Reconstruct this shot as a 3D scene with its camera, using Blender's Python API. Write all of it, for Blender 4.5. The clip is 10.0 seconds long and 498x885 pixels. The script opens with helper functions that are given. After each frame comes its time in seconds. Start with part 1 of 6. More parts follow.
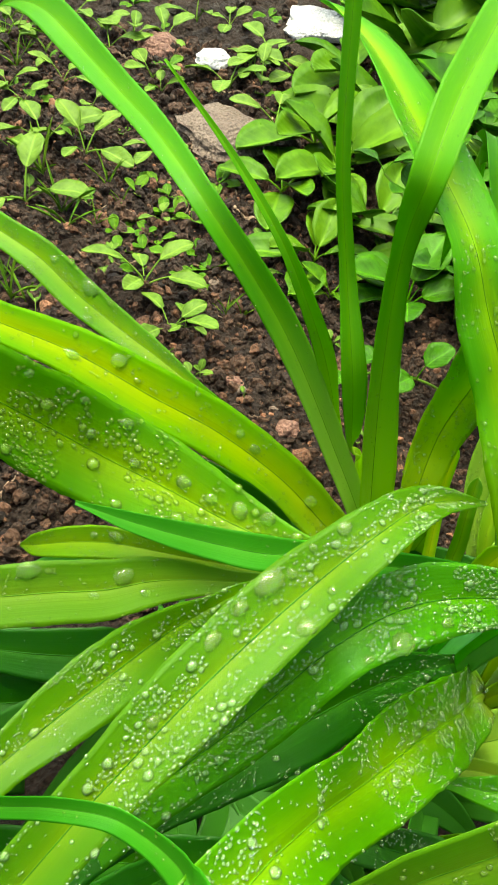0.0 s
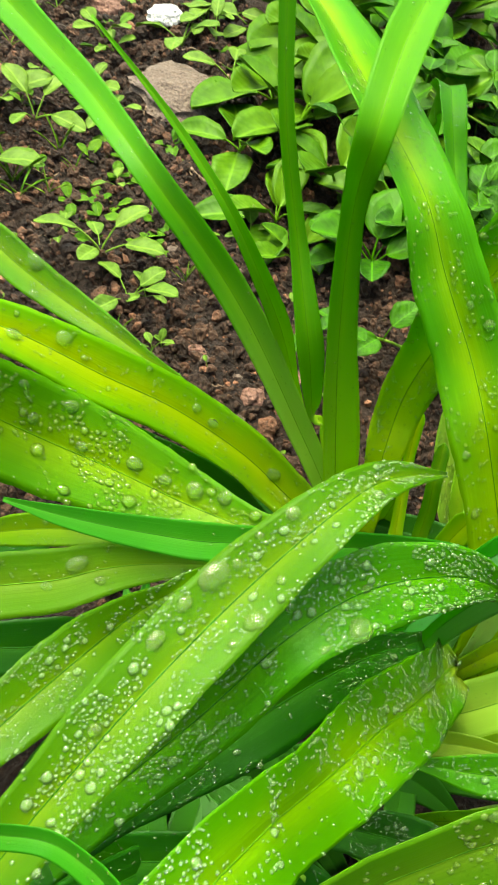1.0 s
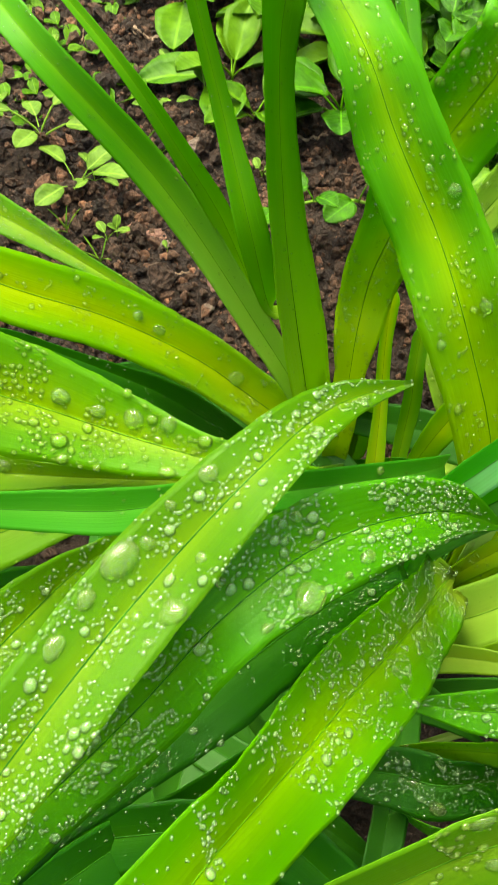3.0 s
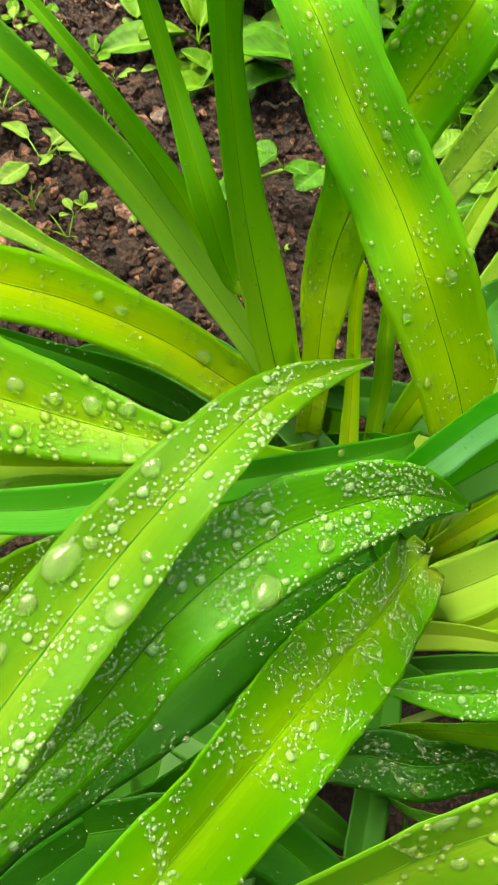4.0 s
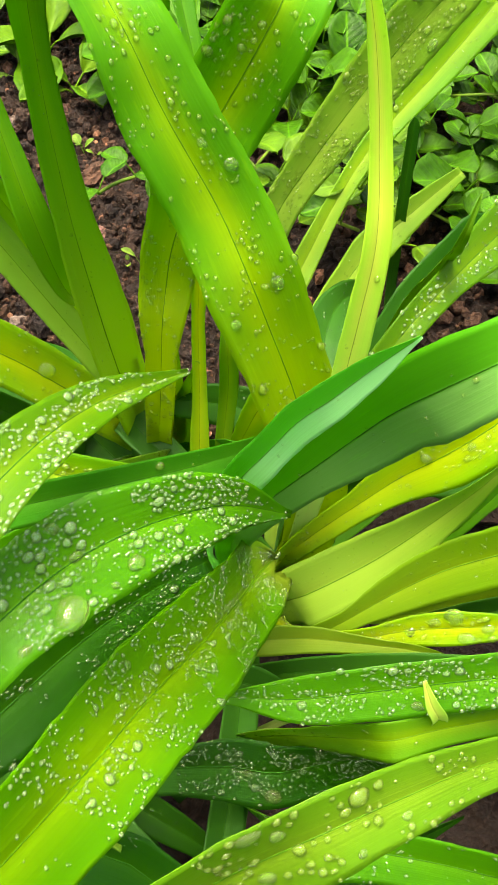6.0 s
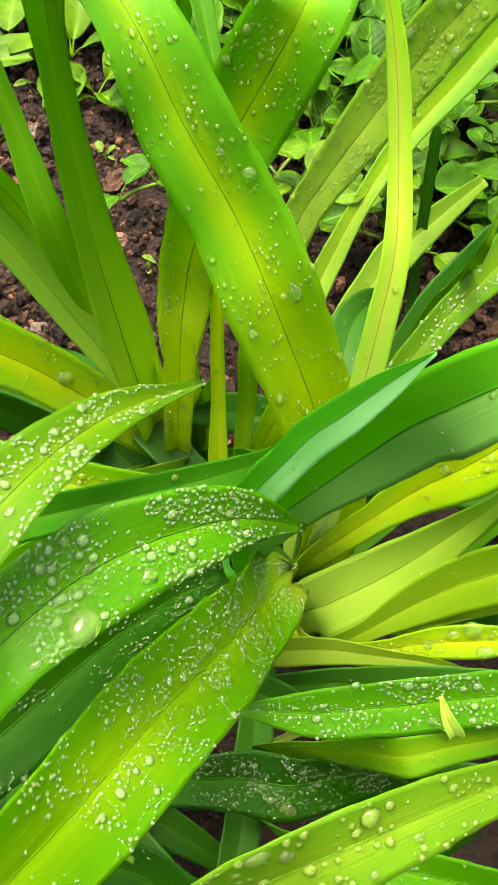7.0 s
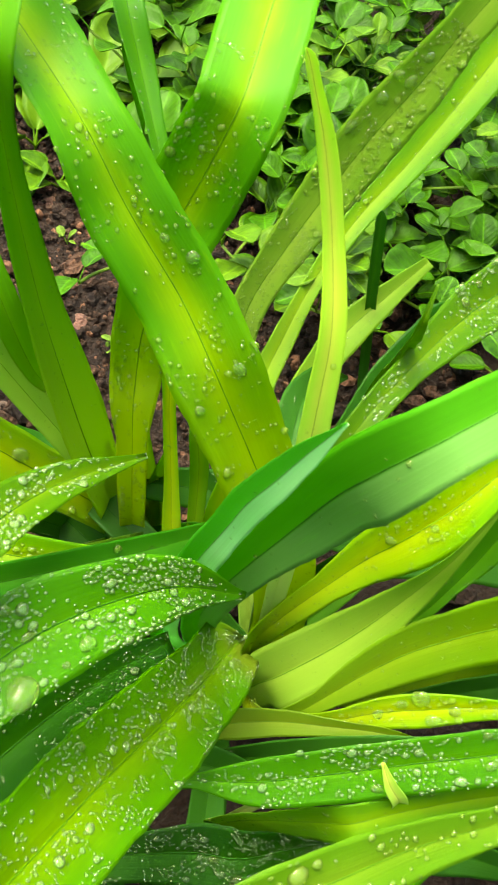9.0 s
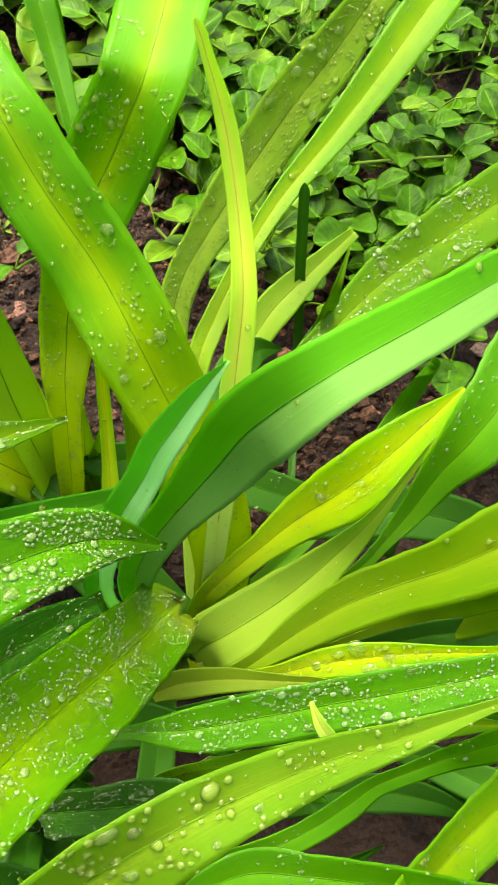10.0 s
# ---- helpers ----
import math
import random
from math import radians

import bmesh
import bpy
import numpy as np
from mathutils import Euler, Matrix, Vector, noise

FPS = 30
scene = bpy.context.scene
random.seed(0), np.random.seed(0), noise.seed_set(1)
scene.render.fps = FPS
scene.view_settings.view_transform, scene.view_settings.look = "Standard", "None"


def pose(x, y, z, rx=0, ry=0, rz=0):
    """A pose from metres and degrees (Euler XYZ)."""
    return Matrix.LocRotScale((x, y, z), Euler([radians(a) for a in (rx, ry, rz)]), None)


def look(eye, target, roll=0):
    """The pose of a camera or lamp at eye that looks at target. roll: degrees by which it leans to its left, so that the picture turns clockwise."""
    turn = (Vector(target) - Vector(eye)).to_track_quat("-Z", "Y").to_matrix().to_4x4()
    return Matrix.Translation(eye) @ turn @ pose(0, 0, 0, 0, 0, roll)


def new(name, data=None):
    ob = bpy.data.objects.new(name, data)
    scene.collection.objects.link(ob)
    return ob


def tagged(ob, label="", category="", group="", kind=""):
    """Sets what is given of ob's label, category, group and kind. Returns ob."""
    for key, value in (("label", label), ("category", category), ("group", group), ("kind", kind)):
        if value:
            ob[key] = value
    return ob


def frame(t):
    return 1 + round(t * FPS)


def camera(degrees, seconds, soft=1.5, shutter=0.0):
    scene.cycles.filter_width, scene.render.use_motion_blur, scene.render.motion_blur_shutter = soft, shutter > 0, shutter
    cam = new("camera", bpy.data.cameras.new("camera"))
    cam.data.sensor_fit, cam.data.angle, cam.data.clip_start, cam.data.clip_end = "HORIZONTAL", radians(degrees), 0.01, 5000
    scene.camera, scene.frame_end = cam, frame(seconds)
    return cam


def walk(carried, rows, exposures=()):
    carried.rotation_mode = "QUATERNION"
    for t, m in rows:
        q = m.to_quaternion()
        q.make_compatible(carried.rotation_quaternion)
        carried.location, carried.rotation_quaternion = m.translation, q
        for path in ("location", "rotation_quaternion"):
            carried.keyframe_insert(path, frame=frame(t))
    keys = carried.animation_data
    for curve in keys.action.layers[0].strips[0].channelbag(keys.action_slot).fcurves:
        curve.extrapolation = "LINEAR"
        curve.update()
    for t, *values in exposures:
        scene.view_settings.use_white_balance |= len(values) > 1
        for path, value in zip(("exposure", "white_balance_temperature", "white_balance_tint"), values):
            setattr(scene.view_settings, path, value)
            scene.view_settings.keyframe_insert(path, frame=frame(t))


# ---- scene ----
import itertools

cam = camera(27.0, 10.0, soft=1.5, shutter=0.5)
PATH = [
    (0, look((-0.03325, -0.30788, 0.48127), (-0.03080, 0.04562, 0.12767), 7.556)),
    (0.5, look((-0.02932, -0.30085, 0.47743), (-0.02261, 0.04609, 0.11744), 6.952)),
    (1, look((-0.02242, -0.29063, 0.47320), (-0.00991, 0.05008, 0.10746), 6.254)),
    (1.5, look((-0.01486, -0.27871, 0.46640), (-0.00181, 0.04600, 0.08640), 4.873)),
    (2, look((-0.00708, -0.26458, 0.46049), (0.01221, 0.05154, 0.07359), 4.182)),
    (2.2, look((-0.00456, -0.25987, 0.45930), (0.01328, 0.05491, 0.07122), 3.407)),
    (3.3, look((0.00631, -0.23872, 0.44507), (0.00932, 0.04424, 0.03286), -1.838)),
    (3.5, look((0.00856, -0.23791, 0.44496), (0.01279, 0.04727, 0.03428), -2.206)),
    (4, look((0.01354, -0.23357, 0.44189), (0.01969, 0.04211, 0.02481), -2.478)),
    (4.5, look((0.02042, -0.22908, 0.43784), (0.02596, 0.03394, 0.01265), -3.524)),
    (5, look((0.02600, -0.22954, 0.43863), (0.05039, 0.03916, 0.01768), -0.884)),
    (5.5, look((0.03183, -0.23176, 0.43961), (0.08100, 0.03773, 0.02133), 2.478)),
    (5.7, look((0.03328, -0.23194, 0.44045), (0.08727, 0.03829, 0.02324), 3.241)),
    (6.8, look((0.03721, -0.23021, 0.44107), (0.08294, 0.04418, 0.02559), 1.976)),
    (7, look((0.03725, -0.22951, 0.44040), (0.07995, 0.04554, 0.02504), 1.600)),
    (7.5, look((0.03791, -0.22797, 0.44037), (0.07771, 0.05144, 0.02764), 1.599)),
    (8, look((0.03992, -0.22832, 0.44176), (0.08178, 0.06271, 0.03735), 1.686)),
    (8.5, look((0.04178, -0.23174, 0.44513), (0.09505, 0.07185, 0.05144), 2.883)),
    (9, look((0.04438, -0.23754, 0.44727), (0.10421, 0.06598, 0.05446), 2.960)),
    (9.5, look((0.05028, -0.24732, 0.44882), (0.11757, 0.04726, 0.05045), 2.214)),
    (10, look((0.05569, -0.25508, 0.45126), (0.13028, 0.04242, 0.05638), 2.230)),
]
TONE = [(0.0, 1.93, 6850, -12), (2.0, 1.94, 6900, -12), (3.5, 2.1, 7100, -6), (5.5, 2.19, 7150, 5), (7.0, 2.24, 7150, 7), (7.5, 2.3, 7250, 18), (8.0, 2.12, 7050, 3), (8.5, 2.05, 7100, -3), (9.0, 2.14, 7100, -3), (9.5, 2.18, 7150, 3), (10.0, 2.18, 7150, 8)]
walk(cam, PATH, exposures=TONE)

# ---- light ----
SUN_UP, SUN_TURN = 75.0, 335.0
world = bpy.data.worlds.new("overcast_sky")
scene.world = world
world.use_nodes = True
wn = world.node_tree
sky = wn.nodes.new("ShaderNodeTexSky")
sky.sky_type, sky.sun_disc = "NISHITA", False
sky.sun_elevation, sky.sun_rotation = radians(SUN_UP), radians(SUN_TURN)
sky.dust_density, sky.air_density, sky.ozone_density = 8.0, 1.0, 0.3
wn.nodes["Background"].inputs["Strength"].default_value = 0.15
wn.links.new(sky.outputs["Color"], wn.nodes["Background"].inputs["Color"])
sun = new("sun", bpy.data.lights.new("sun", "SUN"))
sun.data.energy, sun.data.angle, sun.data.color = 1.3, radians(50), (1.0, 0.96, 0.88)
sun.matrix_world = look((0, 0, 0), (-math.sin(radians(SUN_TURN)) * math.cos(radians(SUN_UP)),
                                    -math.cos(radians(SUN_TURN)) * math.cos(radians(SUN_UP)), -math.sin(radians(SUN_UP))))

# ---- helpers of the scene ----
FACING = Vector((0.0, -0.62, 0.785)).normalized()


def material(name):
    m = bpy.data.materials.new(name)
    m.use_nodes = True
    nt = m.node_tree
    return m, nt, nt.nodes["Principled BSDF"]


def node(nt, kind, **kw):
    n = nt.nodes.new("ShaderNode" + kind)
    for key, v in kw.items():
        n.inputs[key].default_value = v
    return n


def ramp(nt, fac, stops):
    n = nt.nodes.new("ShaderNodeValToRGB")
    el = n.color_ramp.elements
    el[0].position, el[0].color = stops[0][0], (*stops[0][1], 1)
    el[1].position, el[1].color = stops[-1][0], (*stops[-1][1], 1)
    for p, c in stops[1:-1]:
        e = el.new(p)
        e.color = (*c, 1)
    nt.links.new(fac, n.inputs["Fac"])
    return n.outputs["Color"]


def mixed(nt, a, b, fac, mode="MIX"):
    n = nt.nodes.new("ShaderNodeMix")
    n.data_type, n.blend_type = "RGBA", mode
    for sock, v in ((n.inputs[6], a), (n.inputs[7], b)):
        if isinstance(v, tuple):
            sock.default_value = (*v, 1)
        else:
            nt.links.new(v, sock)
    if isinstance(fac, float):
        n.inputs[0].default_value = fac
    else:
        nt.links.new(fac, n.inputs[0])
    return n.outputs[2]


def leaf_material(name, green, yellow, share=0.5, rough=0.36, glow=0.46, dry=0.0, half=None, base=None, spec=0.19, tip=None):
    """Strap leaf: length-wise veins, a greener margin, yellowing in soft patches, light through the blade."""
    m, nt, bsdf = material(name)
    uv = nt.nodes.new("ShaderNodeUVMap")
    sep = nt.nodes.new("ShaderNodeSeparateXYZ")
    nt.links.new(uv.outputs[0], sep.inputs[0])
    info = nt.nodes.new("ShaderNodeObjectInfo")
    shift = node(nt, "Combine" + "XYZ")
    mul = nt.nodes.new("ShaderNodeMath")
    mul.operation = "MULTIPLY"
    mul.inputs[1].default_value = 37.0
    nt.links.new(info.outputs["Random"], mul.inputs[0])
    nt.links.new(mul.outputs[0], shift.inputs[0])
    nt.links.new(mul.outputs[0], shift.inputs[1])
    add = nt.nodes.new("ShaderNodeVectorMath")
    add.operation = "ADD"
    nt.links.new(uv.outputs[0], add.inputs[0])
    nt.links.new(shift.outputs[0], add.inputs[1])

    def streak(sx, sy, scale, detail):
        mp = nt.nodes.new("ShaderNodeMapping")
        mp.inputs["Scale"].default_value = (sx, sy, 1)
        nt.links.new(add.outputs[0], mp.inputs[0])
        n = node(nt, "TexNoise", Scale=scale, Detail=detail, Roughness=0.6)
        nt.links.new(mp.outputs[0], n.inputs["Vector"])
        return n.outputs["Fac"]

    veins, patch, fleck = streak(34, 0.5, 1.0, 4), streak(0.7, 1.6, 1.0, 3), streak(16, 5, 1.0, 4)
    # how far from the margin, 0 at the edge and 1 in the middle
    tri = nt.nodes.new("ShaderNodeMath")
    tri.operation = "PINGPONG"
    tri.inputs[1].default_value = 0.5
    nt.links.new(sep.outputs[0], tri.inputs[0])
    wide = nt.nodes.new("ShaderNodeMath")
    wide.operation = "MULTIPLY_ADD"
    wide.inputs[1].default_value = 0.9
    nt.links.new(tri.outputs[0], wide.inputs[0])
    soft = nt.nodes.new("ShaderNodeMapRange")
    soft.inputs["To Min"].default_value, soft.inputs["To Max"].default_value = 0.28, 0.72
    nt.links.new(patch, soft.inputs[0])
    nt.links.new(soft.outputs[0], wide.inputs[2])
    fac = nt.nodes.new("ShaderNodeMapRange")
    fac.inputs["From Min"].default_value, fac.inputs["From Max"].default_value = 0.95 - 0.6 * share, 1.4 - 0.6 * share
    fac.interpolation_type = "SMOOTHSTEP"
    nt.links.new(wide.outputs[0], fac.inputs[0])
    col = mixed(nt, green, yellow, fac.outputs[0])
    # one half of the blade takes a paler tone, with sheen painted in
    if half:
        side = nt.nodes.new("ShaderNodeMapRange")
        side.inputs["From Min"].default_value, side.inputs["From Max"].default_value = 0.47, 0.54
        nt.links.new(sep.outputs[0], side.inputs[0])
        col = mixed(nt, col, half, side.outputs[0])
    dark = tuple(v * 0.62 for v in green)
    vf = nt.nodes.new("ShaderNodeMapRange")
    vf.inputs["From Min"].default_value, vf.inputs["From Max"].default_value, vf.inputs["To Max"].default_value = 0.45, 0.8, 0.24
    nt.links.new(veins, vf.inputs[0])
    col = mixed(nt, col, dark, vf.outputs[0])
    ff = nt.nodes.new("ShaderNodeMapRange")
    ff.inputs["From Min"].default_value, ff.inputs["From Max"].default_value, ff.inputs["To Max"].default_value = 0.58, 0.8, 0.3 + dry
    nt.links.new(fleck, ff.inputs[0])
    col = mixed(nt, col, tuple(min(1, v * 1.5) for v in yellow), ff.outputs[0])
    low = nt.nodes.new("ShaderNodeMapRange")
    low.inputs["From Min"].default_value, low.inputs["From Max"].default_value = 0.9, 1.9
    low.inputs["To Min"].default_value, low.inputs["To Max"].default_value = 0.4, 0.0
    low.interpolation_type = "SMOOTHSTEP"
    nt.links.new(sep.outputs[1], low.inputs[0])
    # pale leaf bases; upright and striped ones brightened further to offset shade there
    if base:
        low.inputs["From Max"].default_value, low.inputs["To Min"].default_value = 2.5, 0.9
    col = mixed(nt, col, base or tuple(min(0.6, v * 1.3 + 0.02) for v in yellow), low.outputs[0])
    if tip:
        end = nt.nodes.new("ShaderNodeMath")
        end.operation = "MULTIPLY_ADD"
        end.inputs[1].default_value = 0.35
        nt.links.new(patch, end.inputs[0])
        nt.links.new(sep.outputs[1], end.inputs[2])
        dead = nt.nodes.new("ShaderNodeMapRange")
        dead.inputs["From Min"].default_value, dead.inputs["From Max"].default_value = 5.98, 6.14
        nt.links.new(end.outputs[0], dead.inputs[0])
        col = mixed(nt, col, tip, dead.outputs[0])
    nt.links.new(col, bsdf.inputs["Base Color"])
    rr = nt.nodes.new("ShaderNodeMapRange")
    rr.inputs["To Min"].default_value, rr.inputs["To Max"].default_value = rough - 0.08, rough + 0.14
    nt.links.new(fleck, rr.inputs[0])
    nt.links.new(rr.outputs[0], bsdf.inputs["Roughness"])
    bsdf.inputs["IOR"].default_value = 1.40
    bsdf.inputs["Specular IOR Level"].default_value = spec
    bump = node(nt, "Bump", Strength=0.22, Distance=0.0006)
    nt.links.new(veins, bump.inputs["Height"])
    nt.links.new(bump.outputs[0], bsdf.inputs["Normal"])
    tl = nt.nodes.new("ShaderNodeBsdfTranslucent")
    nt.links.new(mixed(nt, col, (0.4, 0.75, 0.008), 0.22, "MIX"), tl.inputs["Color"])
    mx = nt.nodes.new("ShaderNodeMixShader")
    mx.inputs[0].default_value = glow
    nt.links.new(bsdf.outputs[0], mx.inputs[1])
    nt.links.new(tl.outputs[0], mx.inputs[2])
    nt.links.new(mx.outputs[0], nt.nodes["Material Output"].inputs["Surface"])
    return m


MAT = {
    "fresh": leaf_material("fresh_green_leaf", (0.066, 0.183, 0.0018), (0.142, 0.255, 0.0036), 0.45),
    "mid": leaf_material("mid_green_leaf", (0.0575, 0.234, 0.00276), (0.115, 0.335, 0.00368), 0.4),
    # on the low filler leaves this dark green also stands in for shade
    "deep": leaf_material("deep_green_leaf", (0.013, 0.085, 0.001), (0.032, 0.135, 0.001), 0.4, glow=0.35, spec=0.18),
    "sheath": leaf_material("pale_based_leaf", (0.06, 0.235, 0.003), (0.13, 0.31, 0.004), 0.45, glow=0.4, base=(0.42, 0.64, 0.07)),
    "whitish": leaf_material("whitish_green_leaf", (0.49, 0.748, 0.0506), (0.708, 0.75, 0.09), 0.6, base=(0.58, 0.72, 0.18)),
    "blue": leaf_material("bluish_green_leaf", (0.0427, 0.23, 0.0072), (0.0855, 0.306, 0.015), 0.45, rough=0.42),
    # half: pale underside and sheen, both put into the colour of one side
    "bluish": leaf_material("pale_backed_sheen_leaf", (0.065, 0.299, 0.0065), (0.091, 0.351, 0.0117), 0.45, rough=0.5, spec=0.12, glow=0.4, half=(0.115, 0.28, 0.05)),
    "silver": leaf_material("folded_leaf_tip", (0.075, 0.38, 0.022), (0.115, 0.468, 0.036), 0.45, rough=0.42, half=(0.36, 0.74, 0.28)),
    "gold": leaf_material("yellow_green_leaf", (0.14, 0.365, 0.00208), (0.351, 0.464, 0.00312), 0.7),
    "lime": leaf_material("lime_green_leaf", (0.0848, 0.252, 0.00294), (0.206, 0.344, 0.00367), 0.62),
    "stripe": leaf_material("yellow_striped_leaf", (0.08, 0.30, 0.004), (0.28, 0.47, 0.005), 0.55, glow=0.48, base=(0.46, 0.58, 0.008)),
    "torn": leaf_material("torn_leaf", (0.0782, 0.261, 0.0024), (0.184, 0.351, 0.004), 0.6, tip=(0.16, 0.24, 0.012)),
    "upright": leaf_material("upright_green_leaf", (0.088, 0.29, 0.0036), (0.16, 0.37, 0.005), 0.45, glow=0.5, base=(0.46, 0.66, 0.03)),
    "soft": leaf_material("soft_green_leaf", (0.100, 0.242, 0.006), (0.168, 0.294, 0.011), 0.55),
    "pale": leaf_material("pale_green_leaf", (0.158, 0.318, 0.0169), (0.257, 0.402, 0.0323), 0.6),
    "olive": leaf_material("olive_green_leaf", (0.116, 0.263, 0.00315), (0.21, 0.336, 0.0063), 0.55),
    "husk": leaf_material("withering_leaf", (0.12, 0.23, 0.006), (0.16, 0.24, 0.01), 0.6, dry=0.1),
}


def weed_material(name, dark, light, rough=0.42):
    """Small round leaf, laid out along x over one unit: a pale midrib, slanting side veins and soft blotches."""
    m, nt, bsdf = material(name)
    info = nt.nodes.new("ShaderNodeObjectInfo")
    tc = nt.nodes.new("ShaderNodeTexCoord")
    sep = nt.nodes.new("ShaderNodeSeparateXYZ")
    nt.links.new(tc.outputs["Object"], sep.inputs[0])

    def calc(op, a, b):
        n = nt.nodes.new("ShaderNodeMath")
        n.operation = op
        for sock, v in zip(n.inputs, (a, b)):
            if isinstance(v, (int, float)):
                sock.default_value = v
            else:
                nt.links.new(v, sock)
        return n.outputs[0]

    off = calc("ABSOLUTE", sep.outputs[1], 0)
    vein = calc("SINE", calc("MULTIPLY", calc("SUBTRACT", sep.outputs[0], calc("MULTIPLY", off, 0.9)), 62.0), 0)
    rib = nt.nodes.new("ShaderNodeMapRange")
    rib.inputs["From Min"].default_value, rib.inputs["From Max"].default_value = 0.022, 0.006
    nt.links.new(off, rib.inputs[0])
    n = node(nt, "TexNoise", Scale=5.0, Detail=4.0, Roughness=0.6)
    n2 = node(nt, "TexNoise", Scale=38.0, Detail=3.0)
    for q in (n, n2):
        nt.links.new(tc.outputs["Object"], q.inputs["Vector"])
    col = mixed(nt, dark, light, info.outputs["Random"])
    col = mixed(nt, col, ramp(nt, n.outputs["Fac"], [(0.32, tuple(v * 0.55 for v in dark)), (0.7, tuple(v * 1.2 for v in light))]), 0.5)
    fine = nt.nodes.new("ShaderNodeMapRange")
    fine.inputs["From Min"].default_value, fine.inputs["To Max"].default_value = 0.7, 0.12
    nt.links.new(vein, fine.inputs[0])
    col = mixed(nt, col, tuple(v * 1.15 for v in light), fine.outputs[0])
    col = mixed(nt, col, tuple(min(0.8, v * 1.25) for v in light), rib.outputs[0])
    nt.links.new(col, bsdf.inputs["Base Color"])
    bsdf.inputs["Roughness"].default_value = rough
    bsdf.inputs["Specular IOR Level"].default_value = 0.12
    bump = node(nt, "Bump", Strength=0.25, Distance=0.0008)
    nt.links.new(calc("ADD", calc("MULTIPLY", vein, -0.4), n2.outputs["Fac"]), bump.inputs["Height"])
    nt.links.new(bump.outputs[0], bsdf.inputs["Normal"])
    tl = nt.nodes.new("ShaderNodeBsdfTranslucent")
    nt.links.new(col, tl.inputs["Color"])
    mx = nt.nodes.new("ShaderNodeMixShader")
    mx.inputs[0].default_value = 0.3
    nt.links.new(bsdf.outputs[0], mx.inputs[1])
    nt.links.new(tl.outputs[0], mx.inputs[2])
    nt.links.new(mx.outputs[0], nt.nodes["Material Output"].inputs["Surface"])
    return m


def plain_leaf_material(name, dark, light, rough=0.5):
    m, nt, bsdf = material(name)
    info = nt.nodes.new("ShaderNodeObjectInfo")
    tc = nt.nodes.new("ShaderNodeTexCoord")
    n = node(nt, "TexNoise", Scale=160.0, Detail=4.0)
    nt.links.new(tc.outputs["Object"], n.inputs["Vector"])
    n2 = node(nt, "TexNoise", Scale=1100.0, Detail=3.0)
    nt.links.new(tc.outputs["Object"], n2.inputs["Vector"])
    col = mixed(nt, dark, light, info.outputs["Random"])
    col = mixed(nt, col, ramp(nt, n.outputs["Fac"], [(0.35, tuple(v * 0.6 for v in dark)), (0.7, tuple(v * 1.25 for v in light))]), 0.45)
    nt.links.new(col, bsdf.inputs["Base Color"])
    bsdf.inputs["Roughness"].default_value = rough
    bsdf.inputs["Specular IOR Level"].default_value = 0.14
    bump = node(nt, "Bump", Strength=0.3, Distance=0.0008)
    nt.links.new(n2.outputs["Fac"], bump.inputs["Height"])
    nt.links.new(bump.outputs[0], bsdf.inputs["Normal"])
    tl = nt.nodes.new("ShaderNodeBsdfTranslucent")
    nt.links.new(col, tl.inputs["Color"])
    mx = nt.nodes.new("ShaderNodeMixShader")
    mx.inputs[0].default_value = 0.25
    nt.links.new(bsdf.outputs[0], mx.inputs[1])
    nt.links.new(tl.outputs[0], mx.inputs[2])
    nt.links.new(mx.outputs[0], nt.nodes["Material Output"].inputs["Surface"])
    return m


WEED = weed_material("weed_leaf", (0.0732, 0.151, 0.0112), (0.141, 0.238, 0.0253))
WEED_MID = weed_material("mid_weed_leaf", (0.0311, 0.114, 0.00119), (0.0986, 0.207, 0.00695))
WEED_DARK = weed_material("dark_weed_leaf", (0.00977, 0.0546, 0.000281), (0.0551, 0.173, 0.0014))
GRASS = plain_leaf_material("grass_blade", (0.072, 0.187, 0.011), (0.173, 0.288, 0.0165))
MIDRIB = plain_leaf_material("midrib_green", (0.018, 0.10, 0.001), (0.032, 0.15, 0.002))

MIDRIB_PALE = plain_leaf_material("pale_midrib", (0.06, 0.19, 0.002), (0.10, 0.26, 0.003))


def water_material(name, lens_glow, tint):
    """Rain water, with a tinted diffuse share painted in for the light a drop focuses."""
    m, nt, bsdf = material(name)
    bsdf.inputs["Base Color"].default_value = (*tint, 1)
    bsdf.inputs["Transmission Weight"].default_value = 1.0 - lens_glow
    bsdf.inputs["Roughness"].default_value = 0.02
    bsdf.inputs["IOR"].default_value = 1.333
    return m


DROP = water_material("clear_rain_water", 0.06, (0.80, 1.0, 0.30))


